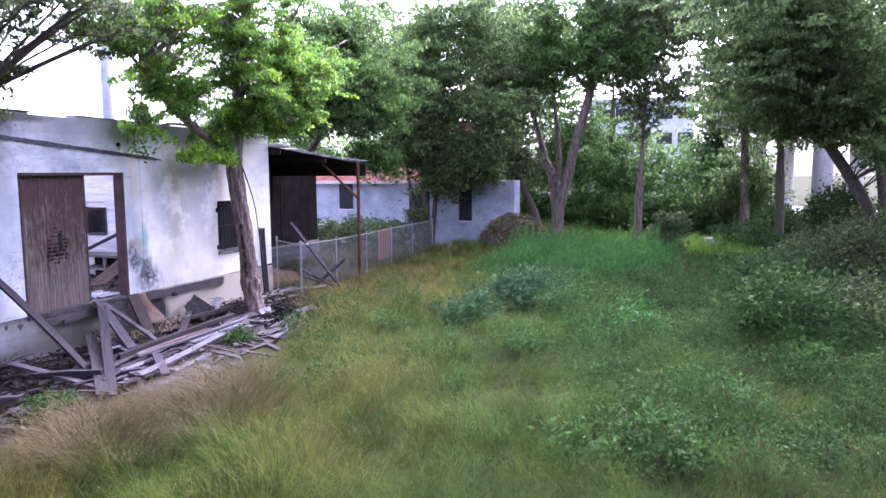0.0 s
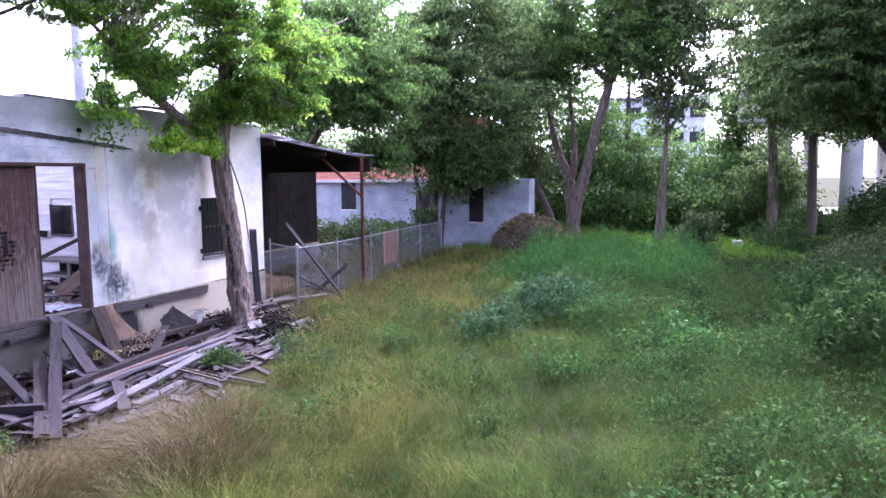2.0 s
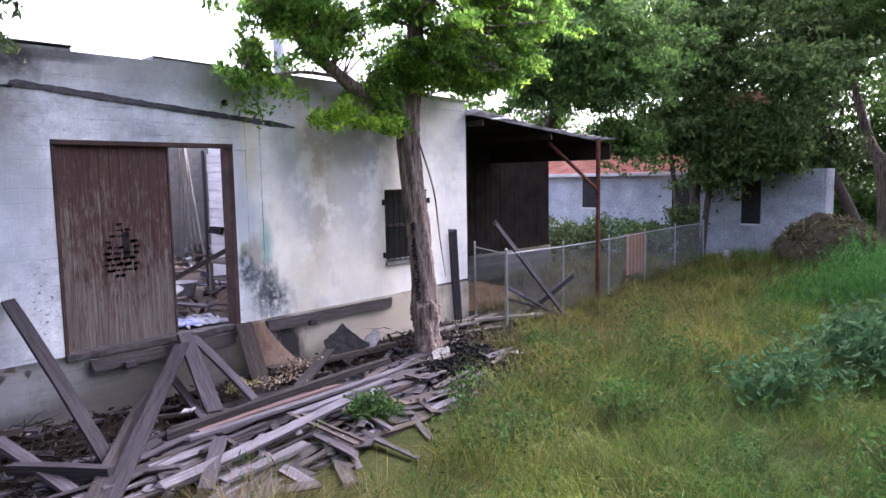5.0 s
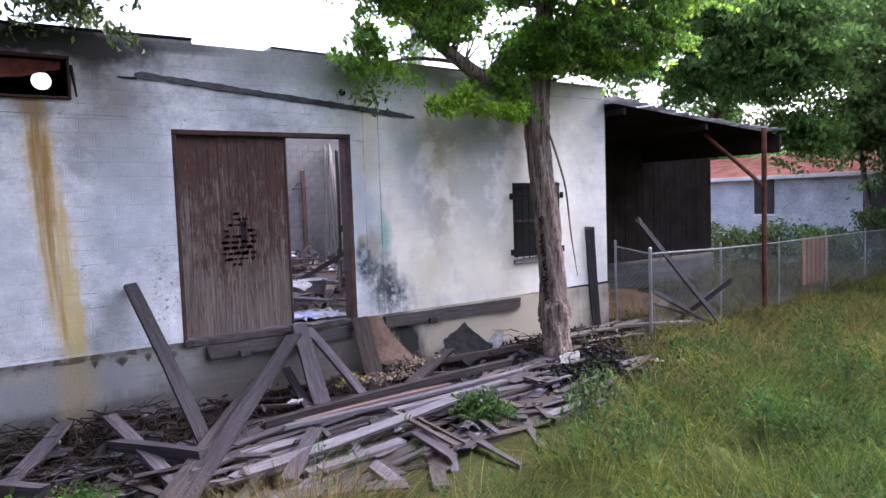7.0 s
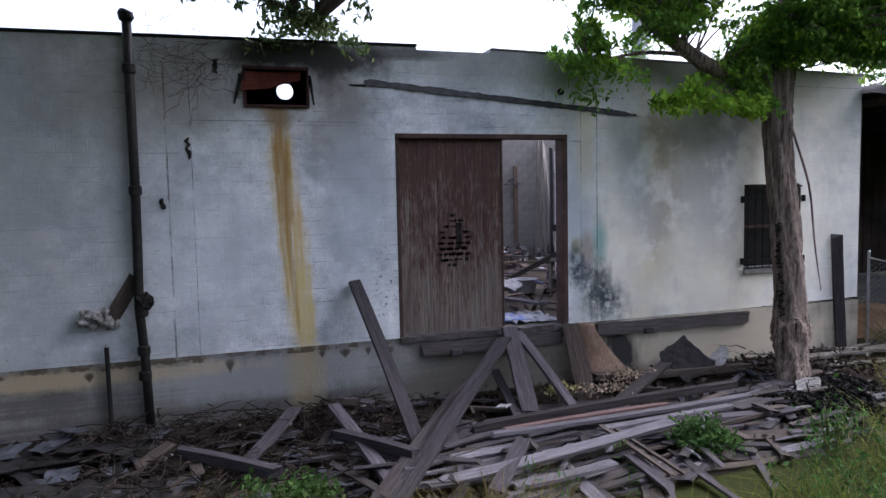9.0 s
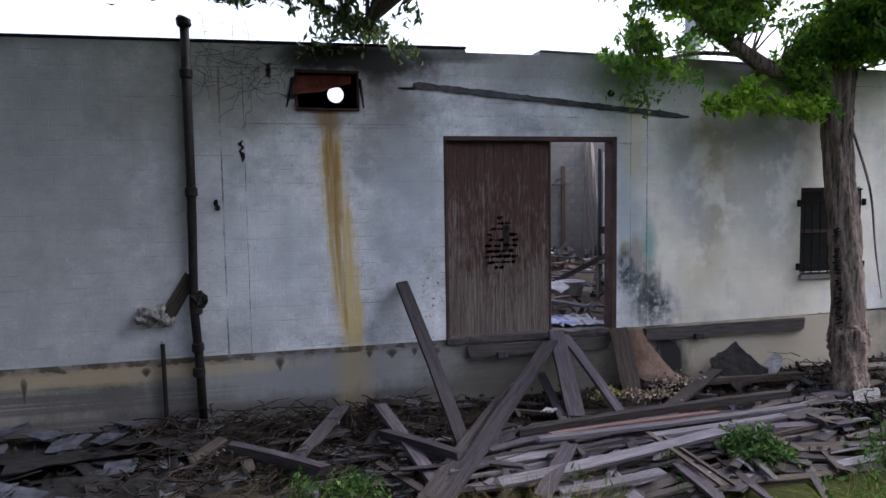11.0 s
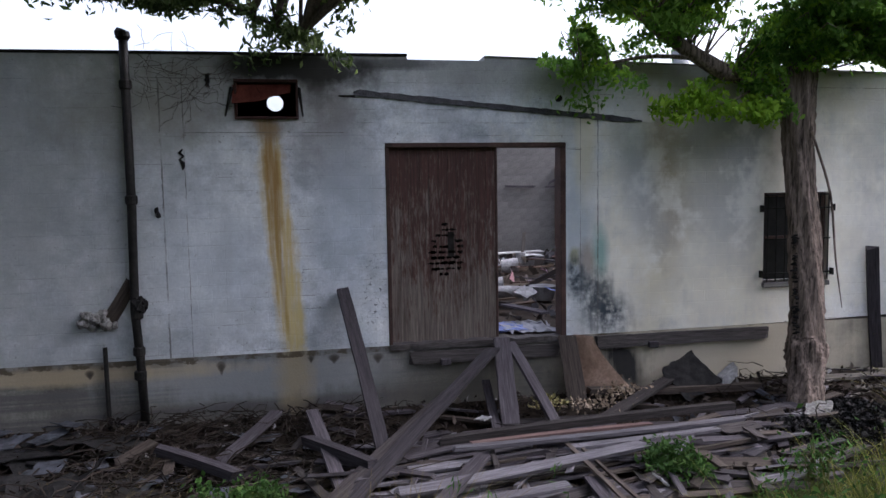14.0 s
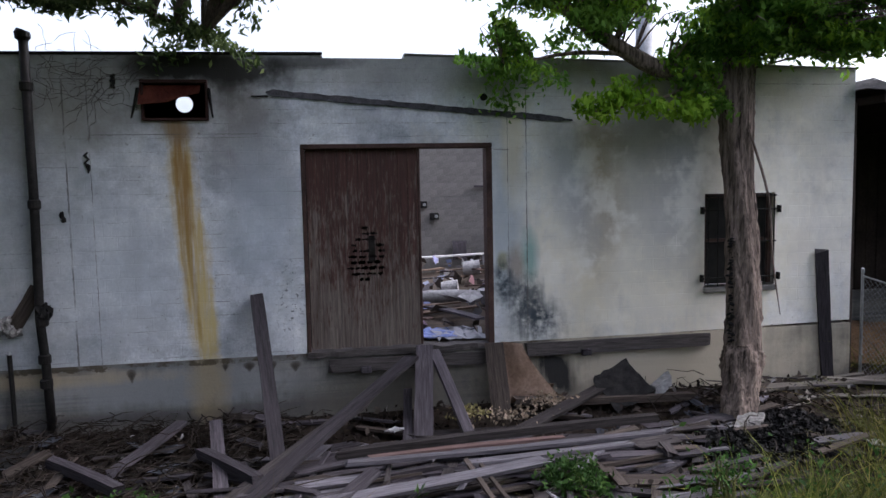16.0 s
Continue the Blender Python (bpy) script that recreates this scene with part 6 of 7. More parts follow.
    g = np.random.default_rng(3)
    for c, s, mat, lab in (((-12.3, 13.1, 0.34), (0.16, 0.2, 0.06), M_YELLOW, "yellow insulation fluff under the boards"), ((-12.0, 13.7, 0.36), (0.16, 0.35, 0.06), M_CREAM, "cream insulation fluff on the heap"),
                           ((-12.3, 14.3, 0.42), (0.15, 0.25, 0.07), M_CREAM, "cream insulation fluff on the heap")):
        p = np.array(c) + g.normal(size=(170, 3)) * np.array(s) * 0.7
        tagged(part("insulation_wad", leaf_mesh("insulation_wad", p, 0.055, g, slim=0.8), mat), lab, "insulation", kind="stuff")
    p = np.stack([g.uniform(-12.9, -9.8, 4200), g.uniform(3.8, 19.5, 4200), np.zeros(4200)], 1)
    p[:, 2] = ground_z(p[:, 0], p[:, 1]) + g.uniform(0.01, 0.14, 4200)
    tagged(part("litter", leaf_mesh("litter", p, 0.11, g, slim=0.5, droop=0), M_CHIPS), "chips of wood, plaster and dead leaves", "litter", kind="stuff")
    for cx, cy, r in ((-10.75, 16.3, 0.5), (-11.15, 17.5, 0.5), (-10.75, 17.1, 0.42)):
        q = g.normal(0, 0.55, (1700, 2)) * r
        p = np.stack([cx + q[:, 0], cy + q[:, 1], 0 * q[:, 0]], 1)
        p[:, 2] = ground_z(p[:, 0], p[:, 1]) + 0.05 + 0.2 * np.exp(-(q ** 2).sum(1) / r ** 2) * g.uniform(0.5, 1, 1700)
        tagged(part("mulch", leaf_mesh("mulch", p, 0.1, g, slim=0.7, droop=0), M_TAR), "black crumbled mulch heaped at the tree's foot", "mulch", kind="stuff")
    # brushwood and dead vines
    bm = bmesh.new()
    for i in range(900):
        x, y = rng.uniform(-12.95, -10.6), rng.uniform(6.2, 10.6) if i < 820 else rng.uniform(15.5, 19)
        z = float(ground_z(x, y)) + rng.uniform(0.03, 0.22)
        a, q = rng.uniform(0, 6.28), []
        for k in range(5):
            q.append((x, y, z))
            a += rng.gauss(0, 0.6)
            x, y, z = x + 0.16 * math.cos(a), y + 0.16 * math.sin(a), max(z + rng.gauss(0.0, 0.05), float(ground_z(x, y)) + 0.02)
        tube(bm, q, [0.012, 0.01, 0.008, 0.007, 0.004], 3, False)
    tagged(part("brushwood", bm, M_TWIG), "tangle of dead vines and twigs along the wall", "brushwood", kind="stuff")
    bm = bmesh.new()
    for i in range(46):
        y, z, a, q = rng.uniform(7.2, 8.7), rng.uniform(4.9, 5.6), rng.uniform(0, 6.28), []
        for k in range(7):
            q.append((WX + 0.02 + 0.02 * rng.random(), y, z))
            a += rng.gauss(0, 0.7)
            y, z = y + 0.11 * math.cos(a), z + 0.09 * math.sin(a)
        tube(bm, q, 0.0035, 3, False)
    tagged(part("dead_vine", bm, M_BROWNGREY), "dry leafless vine creeping over the parapet", "vine", kind="stuff")


M_TWIG = mottled("dead_twig", (0.014, 0.011, 0.009), (0.042, 0.032, 0.026), 5, 30, 0.9, 0.3)
M_SHINGLE = mottled("shingle_grey", (0.022, 0.024, 0.03), (0.085, 0.09, 0.11), 5, 60, 0.95, 0.4, vary=0.3)
M_HARDBOARD = mottled("hardboard", (0.2, 0.13, 0.09), (0.36, 0.26, 0.2), 2, 20, 0.8, 0.2)
M_YELLOW = mottled("yellow_fluff", (0.24, 0.21, 0.08), (0.42, 0.37, 0.18), 8, 60, 1.0, 0.3)
M_CREAM = mottled("cream_fluff", (0.22, 0.16, 0.11), (0.42, 0.34, 0.26), 8, 60, 1.0, 0.3)
M_CHIPS = foliage("chips", [(0.0, (0.014, 0.011, 0.009)), (0.65, (0.036, 0.028, 0.024)), (0.96, (0.09, 0.074, 0.062)), (1.0, (0.3, 0.29, 0.29))], through_light=0.0, rough=0.9)
scraps()

# ---- trees ----
tree("tree", "leafy tree with a rough fluted trunk beside the wall",
     [[(-11.68, 17.0, -0.2, 0.34), (-11.72, 17.05, 0.15, 0.27), (-11.88, 17.18, 0.6, 0.25), (-12.0, 17.27, 0.95, 0.29), (-12.08, 17.33, 1.2, 0.26), (-12.2, 17.4, 2, 0.23), (-12.42, 17.48, 3.1, 0.22), (-12.62, 17.52, 4.2, 0.235), (-12.62, 17.5, 5.1, 0.25),
       (-12.5, 17.6, 6.2, 0.18), (-12.3, 17.7, 8, 0.12), (-12.2, 17.8, 10.5, 0.04)],
      [(-12.62, 17.5, 5.0, 0.17), (-12.65, 16.95, 5.2, 0.15), (-12.62, 16.2, 5.35, 0.13), (-12.6, 15.6, 5.63, 0.115), (-12.6, 15.0, 6.0, 0.1), (-12.5, 14.2, 6.6, 0.065), (-12.4, 13.0, 7.4, 0.02)],
      [(-12.5, 17.6, 5.8, 0.15), (-12.2, 18.2, 6.5, 0.12), (-11.9, 19.0, 7.2, 0.1), (-11.5, 20.0, 7.8, 0.07), (-11.2, 22.0, 8.8, 0.02)],
      [(-11.9, 18.9, 7.1, 0.07), (-11.8, 19.0, 7.9, 0.05), (-11.7, 19.4, 9.0, 0.02)],
      [(-12.6, 15.8, 5.55, 0.04), (-12.6, 14.8, 5.55, 0.03), (-12.6, 13.8, 5.35, 0.01)],
      [(-12.6, 16.8, 5.15, 0.03), (-12.4, 16.1, 4.85, 0.02), (-12.3, 15.0, 4.65, 0.008)],
      [(-12.35, 17.55, 4.4, 0.02), (-12.15, 17.75, 3.4, 0.018), (-12.0, 17.75, 2.4, 0.014), (-11.95, 17.85, 1.6, 0.006)]],
     [((-12.2, 17.5, 7.8), (2.2, 2.2, 2.0), 210), ((-11.8, 19.4, 7.6), (1.8, 2.1, 1.5), 110), ((-12.2, 15.0, 8.2), (1.4, 2.2, 0.9), 110), ((-12.5, 14.2, 6.9), (0.6, 1.3, 0.4), 20),
      ((-12.2, 17.7, 6.0), (0.9, 0.9, 0.55), 70), ((-11.9, 18.6, 6.1), (0.8, 1.2, 0.6), 60), ((-12.0, 17.4, 9.8), (2.4, 3.4, 1.4), 130), ((-12.6, 13.85, 5.6), (0.16, 0.2, 0.4), 9),
      ((-12.4, 15.6, 6.7), (0.8, 1.2, 0.5), 44), ((-12.4, 12.9, 7.5), (0.9, 1.3, 0.5), 44), ((-11.6, 20.6, 7.4), (1.4, 1.6, 1.0), 80), ((-11.5, 19.9, 6.3), (0.8, 1.1, 0.5), 34), ((-12.5, 16.7, 5.75), (0.4, 0.5, 0.25), 22), ((-12.5, 14.3, 6.4), (0.35, 0.8, 0.25), 15),
      ((-12.4, 15.5, 6.4), (0.4, 0.8, 0.25), 18), ((-12.55, 13.75, 5.95), (0.22, 0.3, 0.32), 9), ((-12.3, 17.0, 6.0), (0.5, 0.6, 0.4), 40), ((-12.0, 18.5, 5.8), (0.6, 0.8, 0.3), 40), ((-11.9, 19.6, 5.75), (0.6, 0.8, 0.3), 34)],
     M_BARK, M_LEAF_NEAR, 0.125, 11, 110, 0.22, 36, 0.42, 0.085, 0.34)
# low sprays of the same tree, backlight painted into their bright leaves
spray_rng = np.random.default_rng(19)
sp = clump_points(spray_rng, [((-12.3, 15.9, 4.82), (0.3, 0.85, 0.22), 12), ((-12.25, 15.05, 4.68), (0.2, 0.3, 0.2), 6), ((-12.2, 16.6, 4.66), (0.3, 0.4, 0.2), 7)], 46, 0.1)
near_tree = bpy.data.objects["tree"]
part("low_spray", leaf_mesh("low_spray", sp - np.array(near_tree.location), 0.14, spray_rng, slim=0.4, droop=1.1), M_LEAF_BRIGHT, near_tree, "bright yellow-green leaves, backlight put into their colour")
# bark growth down one side of its trunk
fung = bmesh.new()
frng = random.Random(5)
for i in range(110):
    z = frng.uniform(0.95, 2.75)
    bmesh.ops.create_icosphere(fung, subdivisions=1, radius=frng.uniform(0.012, 0.034), matrix=pose(-12.0 - 0.17 * (z - 1.2) + frng.uniform(-0.04, 0.04), 17.08 + frng.uniform(-0.03, 0.03) + 0.09 * (z - 1.2), z, 0, 0, 0) @ Matrix.Diagonal((1.2, 1.4, 0.6, 1)))
tagged(add(near_tree, "bark_growth", fung, M_TAR, "dark crusty growth on the bark"), kind="stuff")

tree("tree", "big tree with branches over the wall, unseen crown widened for shade",
     [[(-9.4, 1.0, -0.3, 0.4), (-9.4, 1.0, 2.5, 0.33), (-9.6, 1.6, 5, 0.28), (-9.8, 2.2, 8, 0.2), (-9.8, 2.6, 12, 0.06)],
      [(-9.7, 1.8, 5.5, 0.17), (-10.6, 3.8, 6.6, 0.13), (-11.8, 6.2, 6.9, 0.09), (-12.4, 8.0, 6.35, 0.05), (-12.6, 9.6, 5.75, 0.015)],
      [(-9.6, 1.7, 5.2, 0.2), (-8.9, 5, 8.2, 0.14), (-7.6, 9, 9.8, 0.08), (-6.5, 12, 10.6, 0.03)],
      [(-11.6, 5.6, 6.9, 0.06), (-12.4, 6.8, 6.5, 0.03), (-12.8, 7.8, 6.1, 0.01)]],
     # The widest crown blob is out of view, added to shade wall and heap.
     [((-9.8, 2.5, 10), (4.4, 4.2, 3.0), 330), ((-7, 9, 10.7), (5.2, 5.6, 2.0), 460), ((-10.8, 5.2, 8.2), (2.6, 2.6, 1.4), 150), ((-12.5, 9.0, 6.0), (0.3, 0.6, 0.2), 12), ((-12.6, 9.5, 5.8), (0.2, 0.4, 0.14), 10), ((-12.55, 7.75, 6.1), (0.3, 0.6, 0.16), 11), ((-12.5, 6.4, 6.3), (0.4, 0.9, 0.2), 22), ((-12.45, 7.4, 6.25), (0.3, 0.6, 0.22), 18), ((-12.4, 10.4, 6.45), (0.25, 0.35, 0.16), 9), ((-12.5, 8.3, 6.2), (0.3, 0.5, 0.2), 12),
      ((-11.6, 10.8, 7.7), (1.7, 2.8, 0.9), 130), ((-11.0, 8.5, 8.8), (2.2, 2.2, 1.0), 90), ((-12.0, 7.2, 6.9), (0.9, 1.3, 0.35), 16), ((-12.3, 10.3, 6.4), (0.3, 0.4, 0.12), 4)],
     M_BARK_DARK, M_LEAF_DARK, 0.14, 12, 62, 0.2, 12, 0.36)

TREES = (
    (21, "tall tree with a leaning trunk at the lawn's edge",
     [[(-8.45, 44.2, -0.5, 0.42), (-8.2, 44.3, 2, 0.34), (-7.6, 44.4, 4.4, 0.3), (-7.2, 44.4, 6.2, 0.28), (-6.3, 44.4, 9.5, 0.26), (-6.0, 44.4, 13, 0.16), (-5.8, 44.4, 17, 0.06)],
      [(-6.4, 44.4, 9.2, 0.16), (-8.0, 44.2, 11, 0.12), (-9.5, 44.0, 13, 0.05)], [(-6.2, 44.4, 10, 0.15), (-4.4, 44.2, 12, 0.1), (-3.0, 44, 13.5, 0.04)]],
     [((-7.5, 44, 12.2), (4.6, 4, 2.6), 170), ((-4.2, 43.5, 12.4), (2.6, 3, 3.2), 130), ((-6, 44, 16), (4.5, 4, 2.5), 120)], M_LEAF),
    (22, "forked tree leaning over the fence",
     [[(-9.2, 44.5, -0.5, 0.3), (-9.9, 44.6, 1.6, 0.24), (-10.7, 44.6, 3.3, 0.22), (-12.2, 44.8, 6.4, 0.17), (-13.2, 44.8, 10, 0.06)]],
     [((-12.4, 44.8, 9.2), (3.2, 3.4, 2.4), 130), ((-13.0, 44.5, 13.2), (3.0, 3, 2.2), 80), ((-11.5, 44.0, 5.0), (1.6, 1.2, 1.2), 40)], M_LEAF_DARK),
    (28, "pale-barked tree behind the leaning tree",
     [[(-8.9, 47.5, -0.3, 0.42), (-9.2, 47.5, 3.5, 0.36), (-9.9, 47.5, 5.2, 0.25), (-10.8, 47.5, 8.8, 0.14), (-11.2, 47.5, 12, 0.05)], [(-9.2, 47.5, 3.4, 0.28), (-8.9, 47.5, 5, 0.2), (-9.3, 47.6, 9.4, 0.1), (-9.5, 47.6, 12, 0.04)]],
     [((-10.4, 47.6, 11.4), (4, 3, 2.8), 130)], M_LEAF),
    (23, "slender tree standing on the far lawn",
     [[(-3.2, 43.5, -0.5, 0.18), (-3.15, 43.5, 4, 0.14), (-3.0, 43.5, 9, 0.1), (-3, 43.5, 14, 0.05)], [(-3.5, 43.5, -0.4, 0.13), (-3.35, 43.5, 3, 0.1), (-3.2, 43.5, 5, 0.05)],
      [(-3.1, 43.5, 6, 0.07), (-1.6, 43.5, 8.6, 0.03)], [(-3.1, 43.5, 6.6, 0.07), (-4.5, 43.5, 9, 0.03)]],
     [((-3, 43.5, 9.2), (2.5, 2.4, 2.6), 70), ((-3, 43.5, 13), (3, 3, 2), 60), ((-0.2, 46, 10.8), (2.0, 2.4, 3.0), 30), ((-0.8, 47, 14.0), (2.6, 2.4, 1.4), 45)], M_LEAF_DARK),
    (24, "tall dark tree at the edge of the bushes",
     [[(2.95, 51, -0.5, 0.36), (2.9, 51, 4, 0.29), (2.6, 51, 9, 0.22), (2.3, 51, 17, 0.08)], [(2.2, 51, 8, 0.15), (0.4, 51, 11.5, 0.06)], [(2.2, 51, 8.6, 0.15), (4.4, 51, 12, 0.06)]],
     [((2.4, 50.5, 12), (3.0, 4, 3.0), 100), ((4.6, 49, 9.5), (3.4, 4, 2.6), 150), ((3, 50, 16), (5, 5, 2.5), 120)], M_LEAF_OLIVE),
    (25, "many-stemmed tree overgrown with vines by the fence",
     [[(-14.8, 38.0, -0.3, 0.25), (-14.8, 38.0, 4, 0.22), (-14.7, 38, 8, 0.18), (-14.6, 38, 13, 0.05)],
      [(-14.4, 37.8, -0.2, 0.15), (-14.0, 37.8, 4, 0.12), (-13.6, 37.8, 9, 0.06)], [(-15.2, 37.8, -0.2, 0.13), (-15.8, 37.8, 4, 0.1), (-16.4, 37.8, 8, 0.05)]],
     [((-14.6, 37.4, 9.5), (4.2, 3, 3.8), 230), ((-13.6, 37.0, 4.6), (2.4, 1.2, 1.7), 70), ((-15.8, 36.6, 5.6), (1.8, 1.0, 1.2), 40), ((-11.6, 37, 4.2), (1.3, 0.8, 1.0), 26), ((-10.6, 38, 4.4), (1.5, 0.7, 0.9), 34), ((-10.3, 37.0, 5.6), (1.4, 0.8, 1.5), 50), ((-12.2, 36.8, 5.4), (1.6, 0.8, 1.5), 55), ((-9.7, 37.2, 7.6), (1.7, 1.2, 1.2), 45), ((-10.8, 38, 12.4), (2.6, 2, 1.6), 80)], M_LEAF_OLIVE),
    (27, "light green tree behind the lean-to",
     [[(-19.6, 31.5, -0.3, 0.25), (-19.2, 31.4, 4, 0.2), (-17.2, 31.2, 7, 0.14), (-15.6, 31, 10, 0.05)]],
     [((-14.6, 30.5, 8.2), (2.6, 3, 2.3), 150), ((-16, 30, 10.5), (3.4, 3, 2), 110), ((-13.4, 29.5, 7.0), (1.3, 1.6, 1.0), 40), ((-14.0, 31.2, 4.9), (1.0, 1.4, 0.9), 40), ((-17.4, 28.5, 8.0), (3.0, 2.0, 2.2), 120), ((-17.5, 34, 11.5), (3, 2.5, 2), 60)], M_LEAF),
    (29, "tall leafy tree behind the white house", [[(-21, 50, 0, 0.4), (-21, 50, 7, 0.3), (-21, 50, 15, 0.06)]], [((-21, 49, 11), (5.5, 4, 5.5), 300)], M_LEAF),
    (30, "tall leafy tree behind the white house", [[(-30, 50, 0, 0.4), (-30, 50, 7, 0.3), (-30, 50, 13, 0.06)]], [((-29, 48, 9), (5.5, 4, 5), 250)], M_LEAF),
    (31, "tall leafy tree behind the white house", [[(-13.5, 53, 0, 0.4), (-13.5, 53, 7, 0.3), (-13.5, 53, 16, 0.06)]], [((-13.5, 52, 12.5), (5, 4, 6), 280)], M_LEAF),
    (41, "leafy tree in the far hedge", [[(1, 62, 0, 0.3), (1, 62, 4, 0.2), (1, 62, 7, 0.05)]], [((1.0, 62, 4.6), (3.2, 2.5, 2.8), 130), ((0.5, 61, 9.5), (3.0, 2.5, 2.0), 60)], M_LEAF),
    (32, "leafy tree in the far hedge", [[(-7, 60, 0, 0.4), (-7, 60, 6, 0.3), (-7, 60, 12, 0.06)]], [((-7, 59, 4.3), (4.5, 4, 3.3), 170), ((-12.5, 57, 6.8), (4.6, 2.5, 4.2), 230), ((-6, 58, 14.5), (7, 3, 4), 150)], M_LEAF),
    (26, "dark tree leaning over the bushes",
     [[(7.6, 33, -0.5, 0.3), (6.9, 33, 2.4, 0.26), (5.7, 33, 4.6, 0.22), (4.4, 33, 6.6, 0.16), (3.6, 33, 9, 0.06)]],
     [((6.0, 32, 9.2), (3.4, 4, 2.8), 210), ((4.7, 31, 7.2), (2.5, 3, 1.6), 130), ((2.2, 31, 8.0), (2.3, 3, 1.8), 130), ((3.8, 30, 11), (3, 3, 2), 150), ((0.8, 33, 12.2), (2.6, 3, 1.6), 90), ((8.5, 29, 5.6), (2.4, 3.4, 2.2), 150), ((10, 26, 9), (3, 4, 3), 170)], M_LEAF_OLIVE),
    (37, "dark tree crowding the edge of the lot", [[(9.8, 44, -0.5, 0.35), (9.4, 44, 4, 0.28), (8.0, 44, 10, 0.08)]], [((5.6, 43, 9.5), (3.4, 3.4, 3.4), 200), ((8.5, 40, 8), (3, 4, 3), 170), ((4.2, 42, 13.5), (4, 4, 2.5), 110)], M_LEAF_OLIVE),
    (38, "dark tree crowding the edge of the lot", [[(12, 38, -0.5, 0.35), (12, 38, 4, 0.28), (11.6, 38, 10, 0.08)]], [((11, 37, 7.5), (3.4, 4, 3.6), 220)], M_LEAF_DARK),
    # Unseen trees, added only to keep sky light off the wall.
    (34, "unseen shade tree added to block sky light", [[(11, 4, -0.3, 0.4), (11, 4, 4, 0.33), (10.6, 4.4, 9, 0.1)]], [((10.6, 4, 7.8), (4.6, 6, 5.5), 380)], M_LEAF_DARK),
    (35, "unseen shade tree added to block sky light", [[(8, -8, -0.3, 0.4), (8, -8, 4, 0.33), (7.6, -8, 9, 0.1)]], [((7, -7.5, 7.6), (6, 5, 5.5), 380)], M_LEAF_DARK),
    (40, "unseen shade tree added to block sky light", [[(-8, -5, -0.3, 0.4), (-8, -5, 4, 0.33), (-8, -5, 9, 0.1)]], [((-8.5, -3, 7.0), (4, 4, 4.5), 220)], M_LEAF_DARK),
    (39, "unseen shade tree added to block sky light", [[(11, 14, -0.3, 0.4), (11, 14, 4, 0.33), (10.6, 14, 9, 0.1)]], [((10, 14, 7.6), (4, 4.6, 5), 280)], M_LEAF_DARK),
    (36, "unseen shade tree added to block sky light", [[(-4, -9, -0.3, 0.4), (-4, -9, 4, 0.33), (-4, -9, 9, 0.1)]], [((-5, -7.5, 7.2), (5.5, 4.5, 5.2), 330)], M_LEAF_DARK),
    # Unseen overhead canopy, added to dim the wall against the sky.
    (42, "unseen canopy tree added to shade the wall and lot",
     [[(5.6, 7.0, -0.3, 0.5), (5.5, 7.0, 4, 0.42), (4.6, 7.0, 8, 0.34), (3.6, 6.8, 11.5, 0.16)], [(5.0, 7, 6.5, 0.25), (1.5, 6, 9.6, 0.18), (-3.5, 5, 11.5, 0.08)],
      [(4.6, 7, 8, 0.22), (2.5, 3, 10.4, 0.14), (-1.0, -0.5, 11.6, 0.06)], [(5.0, 7, 7.0, 0.2), (4.0, 10.5, 10.3, 0.12), (2.5, 13, 11.6, 0.05)]],
     [((1.0, 5.5, 12.2), (8.5, 8, 1.9), 620), ((-6.5, 3.5, 11.6), (5.5, 6, 1.6), 260), ((5.5, 5.0, 9.5), (3.5, 6, 2.0), 160)], M_LEAF_DARK),
    (43, "dark tree standing before the bridge",
     [[(4.9, 48.5, -0.5, 0.3), (4.8, 48.5, 4, 0.25), (4.6, 48.5, 9, 0.12), (4.4, 48.5, 13, 0.05)]],
     [((5.5, 49, 8.0), (4.6, 3, 1.7), 200), ((10.5, 47, 8.0), (3.5, 3, 1.9), 130), ((2.8, 53, 3.0), (2.2, 1.6, 2.4), 90)], M_LEAF_OLIVE),
    (33, "dark tree with low branches over the bushes",
     [[(11.5, 22, -0.5, 0.35), (11.3, 22, 4, 0.3), (11, 22, 9, 0.1)]], [((9.6, 21, 8.2), (3.4, 4.4, 2.6), 210), ((10.5, 19, 4.8), (2.2, 3.4, 1.8), 120)], M_LEAF_DARK),
)
for seed, lab, stems, blobs, mat in TREES:
    if seed not in (34, 35, 36, 39, 40, 42):
        blobs = [(c, tuple(1.12 * v for v in r), int(k * 1.6)) for c, r, k in blobs]
    near = seed in (26, 33, 27)
    wide = seed in (34, 35, 36, 39, 40, 42)
    tree("tree", lab, stems, blobs, M_BARK if seed in (21, 23, 24, 28) else M_BARK_DARK, mat, 0.22 if near else 0.48 if wide else 0.27, seed, 70 if near else 34 if wide else 58, 0.42 if near else 0.55, 10)


